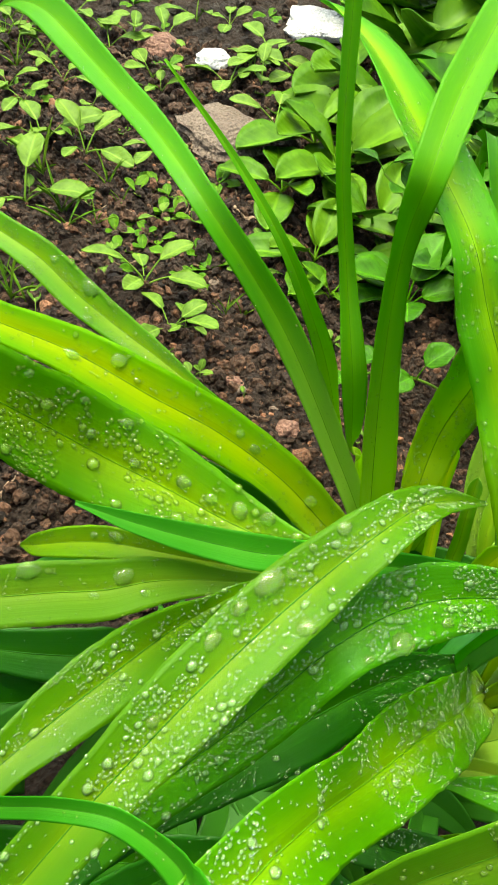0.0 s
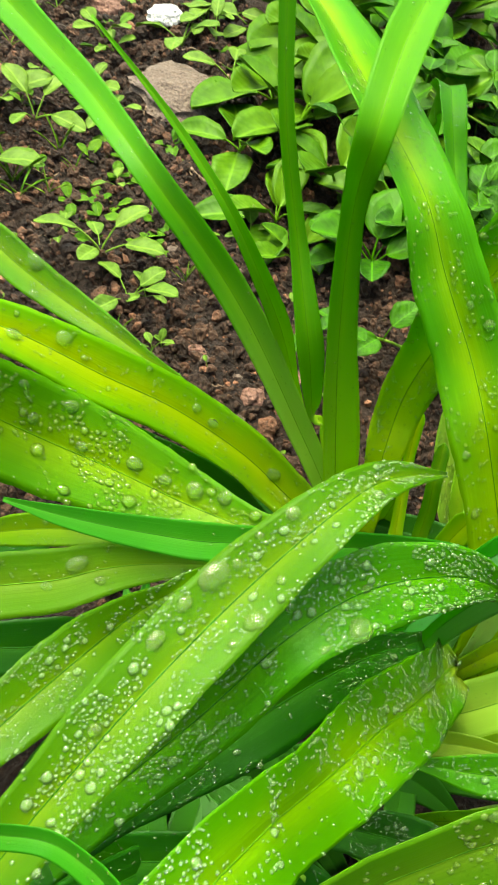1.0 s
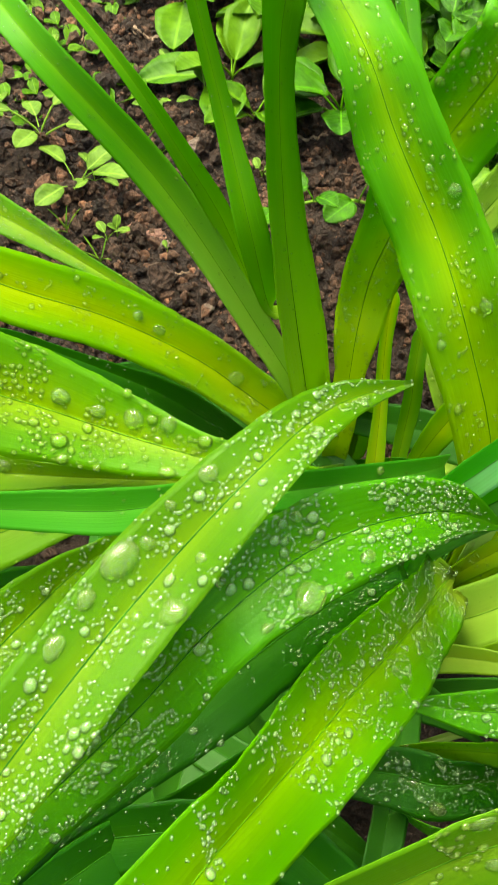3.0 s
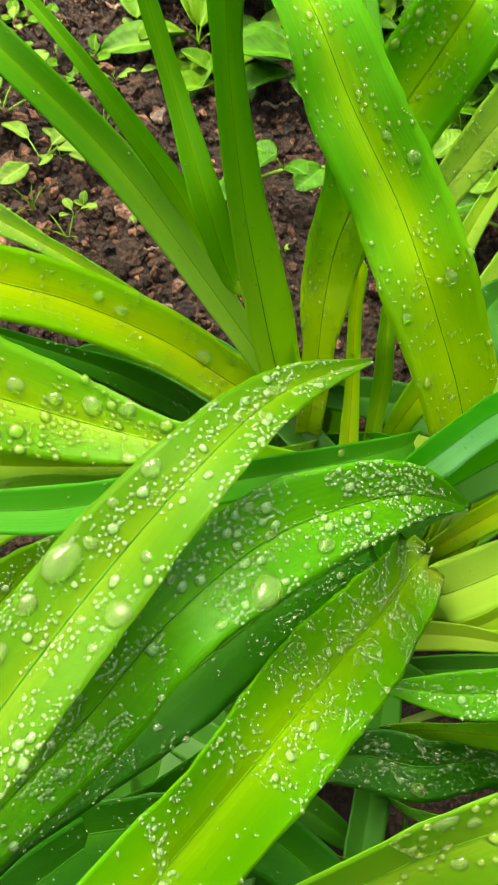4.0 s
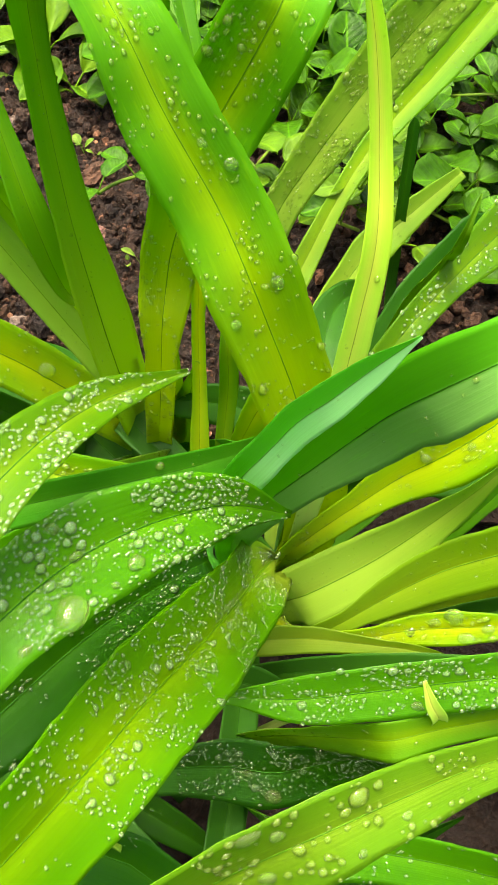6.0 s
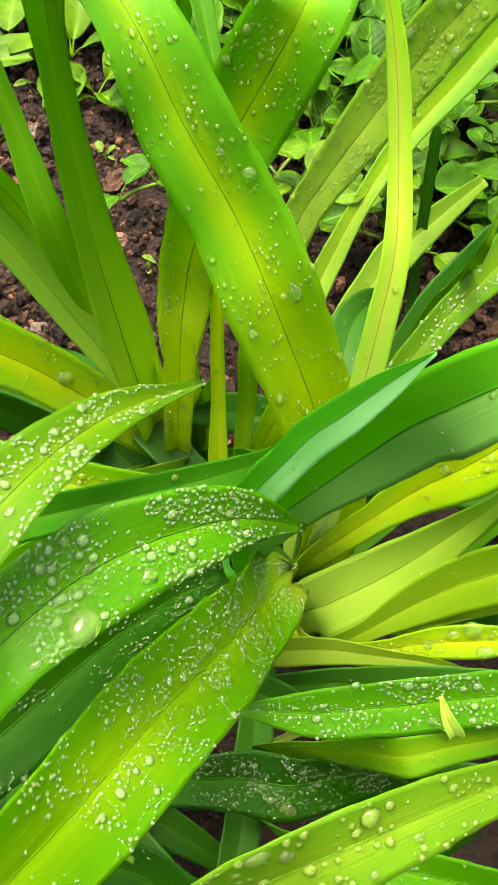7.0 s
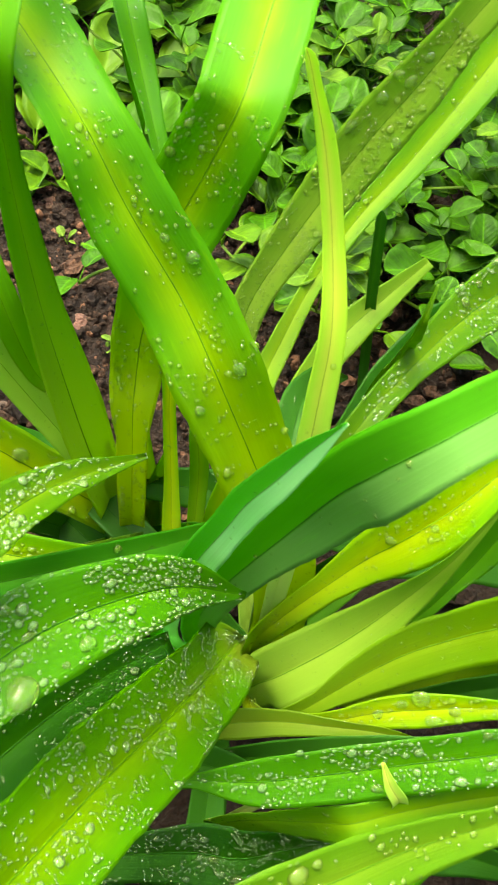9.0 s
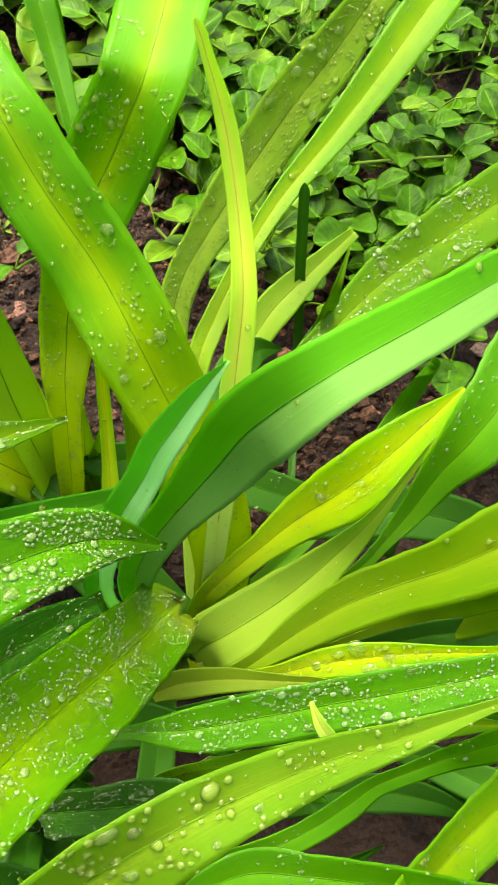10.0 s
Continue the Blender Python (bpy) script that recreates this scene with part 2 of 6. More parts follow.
def bead_material(name, tint, body):
    """Fine beads: clear water over the leaf, a tinted diffuse share for the light they focus, and a shining skin."""
    m, nt, bsdf = material(name)
    clear = nt.nodes.new("ShaderNodeBsdfTransparent")
    clear.inputs["Color"].default_value = (0.97, 1.0, 0.92, 1)
    lens_glow = nt.nodes.new("ShaderNodeBsdfDiffuse")
    lens_glow.inputs["Color"].default_value = (*tint, 1)
    skin = nt.nodes.new("ShaderNodeBsdfGlossy")
    skin.inputs["Roughness"].default_value = 0.12
    inner, outer = nt.nodes.new("ShaderNodeMixShader"), nt.nodes.new("ShaderNodeMixShader")
    inner.inputs[0].default_value = body
    edge = nt.nodes.new("ShaderNodeFresnel")
    edge.inputs["IOR"].default_value = 1.4
    nt.links.new(edge.outputs[0], outer.inputs[0])
    nt.links.new(clear.outputs[0], inner.inputs[1])
    nt.links.new(lens_glow.outputs[0], inner.inputs[2])
    nt.links.new(inner.outputs[0], outer.inputs[1])
    nt.links.new(skin.outputs[0], outer.inputs[2])
    nt.links.new(outer.outputs[0], nt.nodes["Material Output"].inputs["Surface"])
    return m


WATER = bead_material("rain_beads", (0.66, 0.90, 0.38), 0.115)
THIN_WATER = bead_material("thin_rain_beads", (0.66, 0.88, 0.14), 0.085)


def soil_material(name, dark, light, rough=0.85, loose=False):
    m, nt, bsdf = material(name)
    tc = nt.nodes.new("ShaderNodeTexCoord")
    a = node(nt, "TexNoise", Scale=28.0, Detail=6.0, Roughness=0.7)
    b = node(nt, "TexNoise", Scale=420.0, Detail=5.0, Roughness=0.75)
    c = node(nt, "TexVoronoi", Scale=260.0)
    for n in (a, b, c):
        nt.links.new(tc.outputs["Object"], n.inputs["Vector"])
    col = ramp(nt, a.outputs["Fac"], [(0.3, dark), (0.7, light)])
    col = mixed(nt, col, ramp(nt, b.outputs["Fac"], [(0.35, tuple(v * 0.45 for v in dark)), (0.55, light), (0.74, tuple(v * 1.9 for v in light))]), 0.6)
    if loose:
        geo = nt.nodes.new("ShaderNodeNewGeometry")
        tone = ramp(nt, geo.outputs["Random Per Island"], [(0.0, (0.22, 0.2, 0.18)), (0.5, (0.75, 0.7, 0.66)), (0.8, (1.35, 1.22, 1.14)), (0.95, (2.2, 1.85, 1.68)), (1.0, (5.0, 4.2, 3.8))])
        col = mixed(nt, col, tone, 1.0, "MULTIPLY")
    nt.links.new(col, bsdf.inputs["Base Color"])
    nt.links.new(ramp(nt, a.outputs["Fac"], [(0.35, (rough - 0.3,) * 3), (0.65, (rough,) * 3)]), bsdf.inputs["Roughness"])
    h = nt.nodes.new("ShaderNodeMath")
    h.operation = "ADD"
    nt.links.new(b.outputs["Fac"], h.inputs[0])
    nt.links.new(c.outputs["Distance"], h.inputs[1])
    bsdf.inputs["Specular IOR Level"].default_value = 0.25
    bump = node(nt, "Bump", Strength=1.0, Distance=0.004)
    nt.links.new(h.outputs[0], bump.inputs["Height"])
    nt.links.new(bump.outputs[0], bsdf.inputs["Normal"])
    return m


SOIL = soil_material("damp_soil", (0.007, 0.0036, 0.002), (0.028, 0.0145, 0.008))
CLOD = soil_material("soil_crumb", (0.016, 0.0085, 0.0045), (0.085, 0.047, 0.028), 0.75, True)
ROCK_RED = soil_material("reddish_stone", (0.16, 0.075, 0.055), (0.27, 0.145, 0.105), 0.8)
ROCK_TAN = soil_material("tan_stone", (0.12, 0.08, 0.06), (0.21, 0.155, 0.12), 0.8)
ROCK_WHITE = soil_material("white_stone", (0.55, 0.52, 0.50), (0.80, 0.77, 0.76), 0.7)
WOOD = soil_material("dead_twig", (0.22, 0.13, 0.08), (0.42, 0.29, 0.19), 0.8)


def mesh_of(name, verts, faces, mat, smooth=True, uvs=None):
    me = bpy.data.meshes.new(name)
    me.from_pydata([tuple(v) for v in verts], [], faces)
    me.materials.append(mat)
    if smooth:
        me.polygons.foreach_set("use_smooth", [True] * len(me.polygons))
    if uvs is not None:
        lay = me.uv_layers.new(name="UVMap")
        idx = np.empty(len(me.loops), dtype=np.int32)
        me.loops.foreach_get("vertex_index", idx)
        lay.data.foreach_set("uv", np.asarray(uvs, dtype=np.float32)[idx].ravel())
    me.update()
    return me


def part(name, me, parent, label=""):
    ob = new(name, me)
    ob.parent = parent
    ob.matrix_parent_inverse = Matrix.Translation(-parent.location) if parent.type == "EMPTY" else Matrix()
    return tagged(ob, label)


def holder(name, x, y, z, label, category, group="", kind=""):
    ob = new(name)
    ob.location = (x, y, z)
    ob.empty_display_size = 0.02
    return tagged(ob, label, category, group, kind)


# ---- strap leaves ----
def smooth_path(ctrl, s):
    """Catmull-Rom through evenly spaced control values; s from 0 to 1."""
    c = np.asarray(ctrl, float)
    n = len(c) - 1
    c = np.concatenate([[2 * c[0] - c[1]], c, [2 * c[-1] - c[-2]]])
    out = []
    for v in s:
        k = min(int(v * n), n - 1)
        u = v * n - k
        out.append(c[k] * (-0.5 * u + u * u - 0.5 * u**3) + c[k + 1] * (1 - 2.5 * u * u + 1.5 * u**3)
                   + c[k + 2] * (0.5 * u + 2 * u * u - 1.5 * u**3) + c[k + 3] * (0.5 * u**3 - 0.5 * u * u))
    return np.array(out)


drop_sets = []


def strap_leaf(plant, spine, width, roll, look_of, root=None, reach=0.0, droop=0.3, fold=0.22, drops=0.0, size=1.0, torn=False, label="", big=(), rise=0.5):
    """A strap leaf along a spine (metres), with its half widths (mm) and turns (degrees) along it. root: where it rises from the crown;
    reach: how far it runs on past the spine's end, sinking by droop; fold: depth of its channel; drops: rain beads to a square centimetre."""
    rng = np.random.default_rng(len(drop_sets) * 7 + 3)
    s = np.linspace(0, 1, 41)
    c = smooth_path(spine, s)
    w = np.interp(s, np.linspace(0, 1, len(width)), width) / 1000
    w = np.convolve(np.concatenate([[w[0]] * 2, w, [w[-1]] * 2]), [0.15, 0.2, 0.3, 0.2, 0.15], "valid")
    a = np.radians(np.interp(s, np.linspace(0, 1, len(roll)), roll))
    if root is not None:
        r = np.array(root, float)
        t0 = c[0] - c[1]
        t0 /= np.linalg.norm(t0)
        gap = np.linalg.norm(c[0] - r)
        u = np.linspace(0, 1, 13)[:-1, None]
        bend = c[0] + t0 * gap * rise
        c = np.concatenate([r * (1 - u) ** 2 + 2 * u * (1 - u) * bend + c[0] * u**2, c])
        w = np.concatenate([w[0] * (0.7 + 0.3 * u[:, 0]), w])
        a = np.concatenate([np.full(12, a[0]), a])
    shown = len(c)
    if reach > 0:
        t1 = c[-1] - c[-2]
        t1 /= np.linalg.norm(t1)
        u = np.linspace(0, 1, 13)[1:, None]
        far = c[-1] + t1 * reach + np.array([0, 0, -droop * reach])
        c = np.concatenate([c, c[-1] * (1 - u) ** 2 + 2 * u * (1 - u) * (c[-1] + t1 * reach * 0.5) + far * u**2])
        w = np.concatenate([w, w[-1] * (1 - u[:, 0] ** 2.2) + 0.0002])
        a = np.concatenate([a, np.full(12, a[-1])])
    n = len(c)
    tg = np.gradient(c, axis=0)
    tg /= np.linalg.norm(tg, axis=1, keepdims=True)
    e1 = np.cross(tg, np.array(FACING))
    e1 /= np.linalg.norm(e1, axis=1, keepdims=True)
    e2 = np.cross(e1, tg)
    ac = e1 * np.cos(a)[:, None] + e2 * np.sin(a)[:, None]
    nm = e2 * np.cos(a)[:, None] - e1 * np.sin(a)[:, None]
    across = np.array([-1, -0.82, -0.55, -0.28, -0.07, 0, 0.07, 0.28, 0.55, 0.82, 1.0])
    if torn:
        across = np.linspace(-1, 1, 27)
    ph = rng.uniform(0, 6.3, 4)
    run = np.concatenate([[0], np.cumsum(np.linalg.norm(np.diff(c, axis=0), axis=1))])
    top, uvs = [], []
    m = len(across)
    for j, q in enumerate(across):
        lift = fold * (abs(q) ** 1.25 - 0.55) - 0.035 * math.exp(-((q / 0.09) ** 2))
        wave = 0.035 * np.sin(run * 55 + ph[0] + q * 1.5) * abs(q) + 0.014 * np.sin(run * 140 + ph[1] - q * 2) * q * q
        edge = 1 + (0.012 * np.sin(run * 320 + ph[2]) + 0.01 * np.sin(run * 710 + ph[3])) * (abs(q) > 0.9)
        side = np.full(n, q)
        if torn:
            # one side runs out in a long slant, the other breaks off ragged past a notch
            slant = np.clip((run - run[-1] + 0.024) / 0.024, 0, 1) ** 1.6
            side = q + slant * 1.12 * np.clip((0.35 - q) / 1.35, 0, 1)
        p = c + ac * (w * side * edge)[:, None] + nm * (w * (lift + wave))[:, None]
        if torn:
            ragged = 0.0009 * math.sin(q * 23) + 0.0007 * math.sin(q * 47 + 1)
            push = (0.008 * math.exp(-(((q + 0.15) / 0.4) ** 2)) - 0.007 * math.exp(-(((q - 0.36) / 0.16) ** 2)) + ragged)
            for k, share in ((n - 4, 0.15), (n - 3, 0.35), (n - 2, 0.65), (n - 1, 1.0)):
                p[k] += tg[k] * push * share + nm[k] * 0.0005 * share * math.sin(q * 9)
        top.append(p)
        uvs.append(np.stack([np.full(n, (q + 1) / 2), run / 0.1 + (6 - run[-1] / 0.1 if torn else 0)], 1))
    top = np.array(top)
    thick = 0.0005 * np.minimum(1, w / 0.004)
    low = top - nm[None] * (thick[None, :, None] * (1.3 - np.abs(across))[:, None, None] + 0.0001)
    verts = np.concatenate([top.reshape(-1, 3), low.reshape(-1, 3)])
    uv = np.concatenate([np.array(uvs).reshape(-1, 2)] * 2)
    faces, off = [], m * n
    for j in range(m - 1):
        for i in range(n - 1):
            p, q = j * n + i, (j + 1) * n + i
            faces.append((p, q, q + 1, p + 1))
            faces.append((off + p, off + p + 1, off + q + 1, off + q))
    for i in range(n - 1):
        faces.append((i, i + 1, off + i + 1, off + i))
        p = (m - 1) * n + i
        faces.append((p, off + p, off + p + 1, p + 1))
    for j in range(m - 1):
        p = j * n
        faces.append((p, off + p, off + p + n, p + n))
        p += n - 1
        faces.append((p, p + n, off + p + n, off + p))
    ob = part("leaf", mesh_of("leaf", verts, faces, MAT[look_of], True, uv), plant, label)
    # the midrib, a fine ridge in the channel
    k0, mid = (8 if root is not None else 0), top[m // 2]
    rib, rf = [], []
    for i in range(k0, n - 1):
        h = np.clip(w[i] * 0.026, 0.00008, 0.0003)
        rib += [mid[i] - ac[i] * h - nm[i] * 0.00002, mid[i] + nm[i] * h * 0.8, mid[i] + ac[i] * h - nm[i] * 0.00002, mid[i] - nm[i] * 0.0003]
    for i in range(n - 2 - k0):
        for q in range(4):
            rf.append((4 * i + q, 4 * i + (q + 1) % 4, 4 * i + 4 + (q + 1) % 4, 4 * i + 4 + q))
    rb = new("midrib", mesh_of("midrib", rib, rf, MIDRIB if look_of in ("fresh", "mid", "deep", "blue", "bluish") else MIDRIB_PALE))
    rb.parent = ob
    if drops > 0 or big:
        drop_sets.append((top, nm, ac, tg, w, run, shown, across, drops, size, big, look_of, rng.integers(1 << 30)))
    return ob


def bead(verts, faces, at, n, ax, ay, r, high, stretch, rng, seg=10, rings=4):
    """A cap of water that sits on a surface, with a slightly uneven outline."""
    base, th = len(verts), radians(82)
    p2, p3, k2, k3 = rng.uniform(0, 6.3), rng.uniform(0, 6.3), rng.uniform(0.02, 0.09), rng.uniform(0, 0.06)
    full = math.tan(th / 2)
    for k in range(rings):
        v = 1 - k / rings
        rr, z = math.sin(v * th) / math.sin(th), (math.cos(v * th) - math.cos(th)) / math.sin(th) / full
        for q in range(seg):
            f = 2 * math.pi * q / seg
            o = r * rr * (1 + k2 * math.sin(2 * f + p2) + k3 * math.sin(3 * f + p3))
            verts.append(at + ax * (o * math.cos(f)) + ay * (o * stretch * math.sin(f)) + n * (high * z - 0.04 * high * (k == 0)))
    verts.append(at + n * high)
    verts.append(at - n * 0.16 * high)
    for k in range(rings - 1):
        for q in range(seg):
            p, o = base + k * seg + q, base + k * seg + (q + 1) % seg
            faces.append((p, o, o + seg, p + seg))
    tip = base + rings * seg
    for q in range(seg):
        p, o = base + (rings - 1) * seg + q, base + (rings - 1) * seg + (q + 1) % seg
        faces.append((p, o, tip))
        faces.append((base + (q + 1) % seg, base + q, tip + 1))


def surface_at(top, nm, ac, tg, across, i, q):
    k = min(int(i), len(nm) - 2)
    f = i - k
    j = int(np.clip(np.searchsorted(across, q) - 1, 0, len(across) - 2))
    g = (q - across[j]) / (across[j + 1] - across[j])
    p = (top[j, k] * (1 - f) + top[j, k + 1] * f) * (1 - g) + (top[j + 1, k] * (1 - f) + top[j + 1, k + 1] * f) * g
    du = top[j + 1, k] - top[j, k]
    dv = top[j, k + 1] - top[j, k]
    n = np.cross(du, dv)
    ln = np.linalg.norm(n)
    n = n / ln if ln > 1e-12 else nm[k]
    if n @ nm[k] < 0:
        n = -n
    ay = tg[k]
    ax = np.cross(ay, n)
    ax /= np.linalg.norm(ax) + 1e-12
    return p, n, ax, np.cross(n, ax)


def rain_on(top, nm, ac, tg, w, run, shown, across, drops, size, big, look_of, seed):
    rng = np.random.default_rng(int(seed))
    verts, faces, cells = [], [], {}

    def clear(p, r):
        key = tuple(np.floor(p / 0.003).astype(int))
        for dx in (-1, 0, 1):
            for dy in (-1, 0, 1):
                for dz in (-1, 0, 1):
                    for o, ro in cells.get((key[0] + dx, key[1] + dy, key[2] + dz), ()):
                        if (p[0] - o[0]) ** 2 + (p[1] - o[1]) ** 2 + (p[2] - o[2]) ** 2 < (0.97 * (r + ro)) ** 2:
                            return False
        return True

    def take(p, r):
        keys = {tuple(np.floor((p + np.array(d) * r) / 0.003).astype(int)) for d in itertools.product((-1, 0, 1), repeat=3)}
        for key in keys:
            cells.setdefault(key, []).append((p, r))

    for at, q, r in big:
        p, n, ax, ay = surface_at(top, nm, ac, tg, across, at * (shown - 1), q)
        bv, bf = [], []
        bead(bv, bf, p, n, ax, ay, r / 1000 * 0.92, r / 1000 * rng.uniform(0.42, 0.55), rng.uniform(1.0, 1.4), rng, 28, 9)
        ob = new("water_drop", mesh_of("water_drop", bv, bf, DROP))
        tagged(ob, "large clear rain drop resting on a daylily leaf", "water drop", "large rain drops")
        take(p, r / 1000)
    area = float(np.sum(np.diff(run[:shown]) * (w[: shown - 1] + w[1:shown]))) * 1e4
    dense = look_of in ("fresh", "mid", "deep", "torn")
    count = int(area * drops * (3.4 if dense else 2.3))
    shift = rng.uniform(0, 50)
    prob = w[:shown] * np.gradient(run[:shown])
    prob /= prob.sum()
    # large beads settle first and the fine ones fill the gaps between them
    radii = size * (0.00029 + 0.00042 * rng.random(count) ** 2.0 + 0.0011 * rng.random(count) ** 2 * (rng.random(count) < 0.06))
    for r in np.sort(radii)[::-1]:
        i = min(rng.choice(shown, p=prob) + rng.uniform(-0.5, 0.5), shown - 1.01)
        q = rng.uniform(-0.98, 0.98)
        if i < 0.5 or abs(q) < 0.05:
            continue
        thick = noise.noise(Vector((q * 1.5, run[int(i)] * 70, shift))) + 0.6 * noise.noise(Vector((q * 4, run[int(i)] * 190, shift)))
        if rng.random() > np.clip(0.32 + 2.4 * thick, 0.025, 1):
            continue
        r = min(r, w[int(i)] * 0.3)
        p, n, ax, ay = surface_at(top, nm, ac, tg, across, i, q)
        if not clear(p, r):
            continue
        take(p, r)
        bead(verts, faces, p, n, ax, ay, r, r * rng.uniform(0.6, 0.85), rng.uniform(0.95, 1.3), rng)
    if verts:
        ob = new("rain_beads", mesh_of("rain_beads", verts, faces, WATER if dense else THIN_WATER))
        tagged(ob, "many small clear rain beads on a wet daylily leaf", "rain drops", kind="stuff")


daylily = holder("daylily_plant", 0.046, 0.056, 0.0, "clump of fresh green daylily leaves beaded with rain", "daylily", "daylily plants")
strap_leaf(daylily, [(0.0167, 0.0303, 0.1275), (-0.0202, 0.045, 0.1965), (-0.0609, 0.0599, 0.2479), (-0.0906, 0.1082, 0.2525), (-0.1197, 0.1725, 0.2379), (-0.1606, 0.2406, 0.2332)],
           [5.8, 7.3, 5.9, 6.9, 8.3, 10.2], [2, -3, 2, 4, 8, 9], "sheath", root=(0.046, 0.056, 0.0), reach=0.13, fold=0.34, drops=4, size=0.8)
strap_leaf(daylily, [(0.0076, 0.048, 0.1511), (-0.0016, 0.0442, 0.1852), (-0.0133, 0.0382, 0.218), (-0.0295, 0.0414, 0.249), (-0.0536, 0.0566, 0.2756), (-0.0814, 0.0692, 0.3023)],
           [1.8, 4.7, 3.8, 2.5, 1.6, 0.5], [-1, 2, 3, 3, 1, 0], "upright", root=(0.046, 0.056, 0.0), reach=0, fold=0.34, drops=1.2, size=0.7, label="narrow upright leaf with a fine tip")
strap_leaf(daylily, [(0.026, 0.0756, 0.1002), (0.0167, 0.0335, 0.1475), (0.0098, 0.0245, 0.1925), (0.0003, 0.0442, 0.232), (-0.0093, 0.0574, 0.2793), (-0.014, 0.0735, 0.331)],
           [3.1, 3.6, 6.2, 3.4, 2.9, 3.2], [-14, -19, -12, -5, -1, -1], "upright", root=(0.046, 0.056, 0.0), reach=0.12, fold=0.34, drops=1.2, size=0.7)
strap_leaf(daylily, [(0.029, 0.0217, 0.1383), (0.0216, 0.0248, 0.197), (0.0181, 0.0306, 0.2525), (0.02, 0.0246, 0.2917), (0.0288, 0.0561, 0.3081), (0.0421, 0.0983, 0.3143)],
           [11.5, 6.9, 4.3, 7.1, 8.3, 8.4], [-32, -21, 4, 14, 6, 4], "upright", root=(0.046, 0.056, 0.0), reach=0.13, fold=0.34, drops=3.0, size=0.7)
strap_leaf(daylily, [(0.0112, 0.0264, 0.0975), (-0.0122, 0.0285, 0.1223), (-0.0443, 0.0291, 0.1479), (-0.0757, 0.0248, 0.1695), (-0.1086, 0.0231, 0.1903), (-0.1388, 0.0169, 0.2074)],
           [11.2, 12.0, 13.1, 13.4, 10.9, 8.4], [-14, -4, -3, -4, -4, -2], "gold", root=(0.046, 0.056, 0.0), reach=0.12, fold=0.17, drops=6.3, size=1.3, label="yellowing leaf with rain drops", big=[(0.2962, 0.2, 3.55), (0.4654, 0.25, 2.37), (0.5038, 0.39, 2.35), (0.85, -0.1, 2.87), (0.7731, 0.49, 3.41)])
strap_leaf(daylily, [(-0.061, 0.0785, 0.1286), (-0.0837, 0.0898, 0.1372), (-0.1055, 0.1003, 0.1445), (-0.1267, 0.11, 0.1539), (-0.1478, 0.1216, 0.1646), (-0.1702, 0.1316, 0.171)],
           [3.7, 6.5, 8.6, 9.7, 9.4, 7.9], [-1, -1, -1, 0, 0, 0], "lime", root=(0.046, 0.056, 0.0), reach=0.1, fold=0.28, drops=47.6, size=1.1, big=[(0.6731, 0.64, 4.02), (0.8115, 0.44, 2.58), (0.6154, -0.69, 2.86)])
strap_leaf(daylily, [(-0.0086, -0.0515, 0.1687), (-0.0346, -0.0432, 0.1716), (-0.0603, -0.0387, 0.1818), (-0.0835, -0.0389, 0.1944), (-0.1017, -0.0464, 0.2138), (-0.1169, -0.0566, 0.2343)],
           [7.5, 13.4, 17.8, 20.2, 19.5, 17.1], [-3, -7, -8, -4, -1, 0], "lime", root=(0.046, 0.056, 0.0), reach=0.1, fold=0.21, drops=26.0, size=1.59, label="broad wet leaf", big=[(0.3769, 0.44, 3.77), (0.3115, 0.69, 3.32), (0.4423, 0.3, 2.43), (0.5115, 0.3, 3.08), (0.6269, 0.15, 2.38), (0.75, 0.25, 2.53), (0.8077, 0.74, 1.87), (0.9692, 0.74, 2.14), (0.6846, 0.74, 2.59)])
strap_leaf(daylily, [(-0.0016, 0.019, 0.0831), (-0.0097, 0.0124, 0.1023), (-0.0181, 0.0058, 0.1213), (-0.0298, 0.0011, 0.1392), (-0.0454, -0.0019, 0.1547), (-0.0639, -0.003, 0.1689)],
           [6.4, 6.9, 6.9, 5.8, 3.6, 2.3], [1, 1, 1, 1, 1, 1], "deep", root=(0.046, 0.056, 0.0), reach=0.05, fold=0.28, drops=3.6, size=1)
strap_leaf(daylily, [(-0.0149, -0.119, 0.2489), (-0.026, -0.1223, 0.2525), (-0.0382, -0.1239, 0.256), (-0.0503, -0.1259, 0.2606), (-0.0629, -0.127, 0.2651), (-0.0758, -0.1275, 0.2701)],
           [4.8, 5.3, 4.7, 3.8, 2.6, 0.5], [-2, -2, -1, 0, 1, 0], "blue", root=(0.046, 0.056, 0.0), reach=0, fold=0.28, drops=0.7, size=1, label="dark bluish leaf")
strap_leaf(daylily, [(-0.0371, -0.0429, 0.1445), (-0.0609, -0.0407, 0.144), (-0.0827, -0.0364, 0.1406), (-0.1016, -0.0306, 0.1305), (-0.1188, -0.0238, 0.117), (-0.1294, -0.0125, 0.101)],
           [2.6, 4.7, 7.1, 7.0, 5.1, 0.5], [0, 0, 0, 0, 0, 0], "olive", root=(0.046, 0.056, 0.0), reach=0, fold=0.28, drops=14.4, size=1, big=[(0.5269, 0.39, 2.82), (0.6038, 0.39, 1.9)])
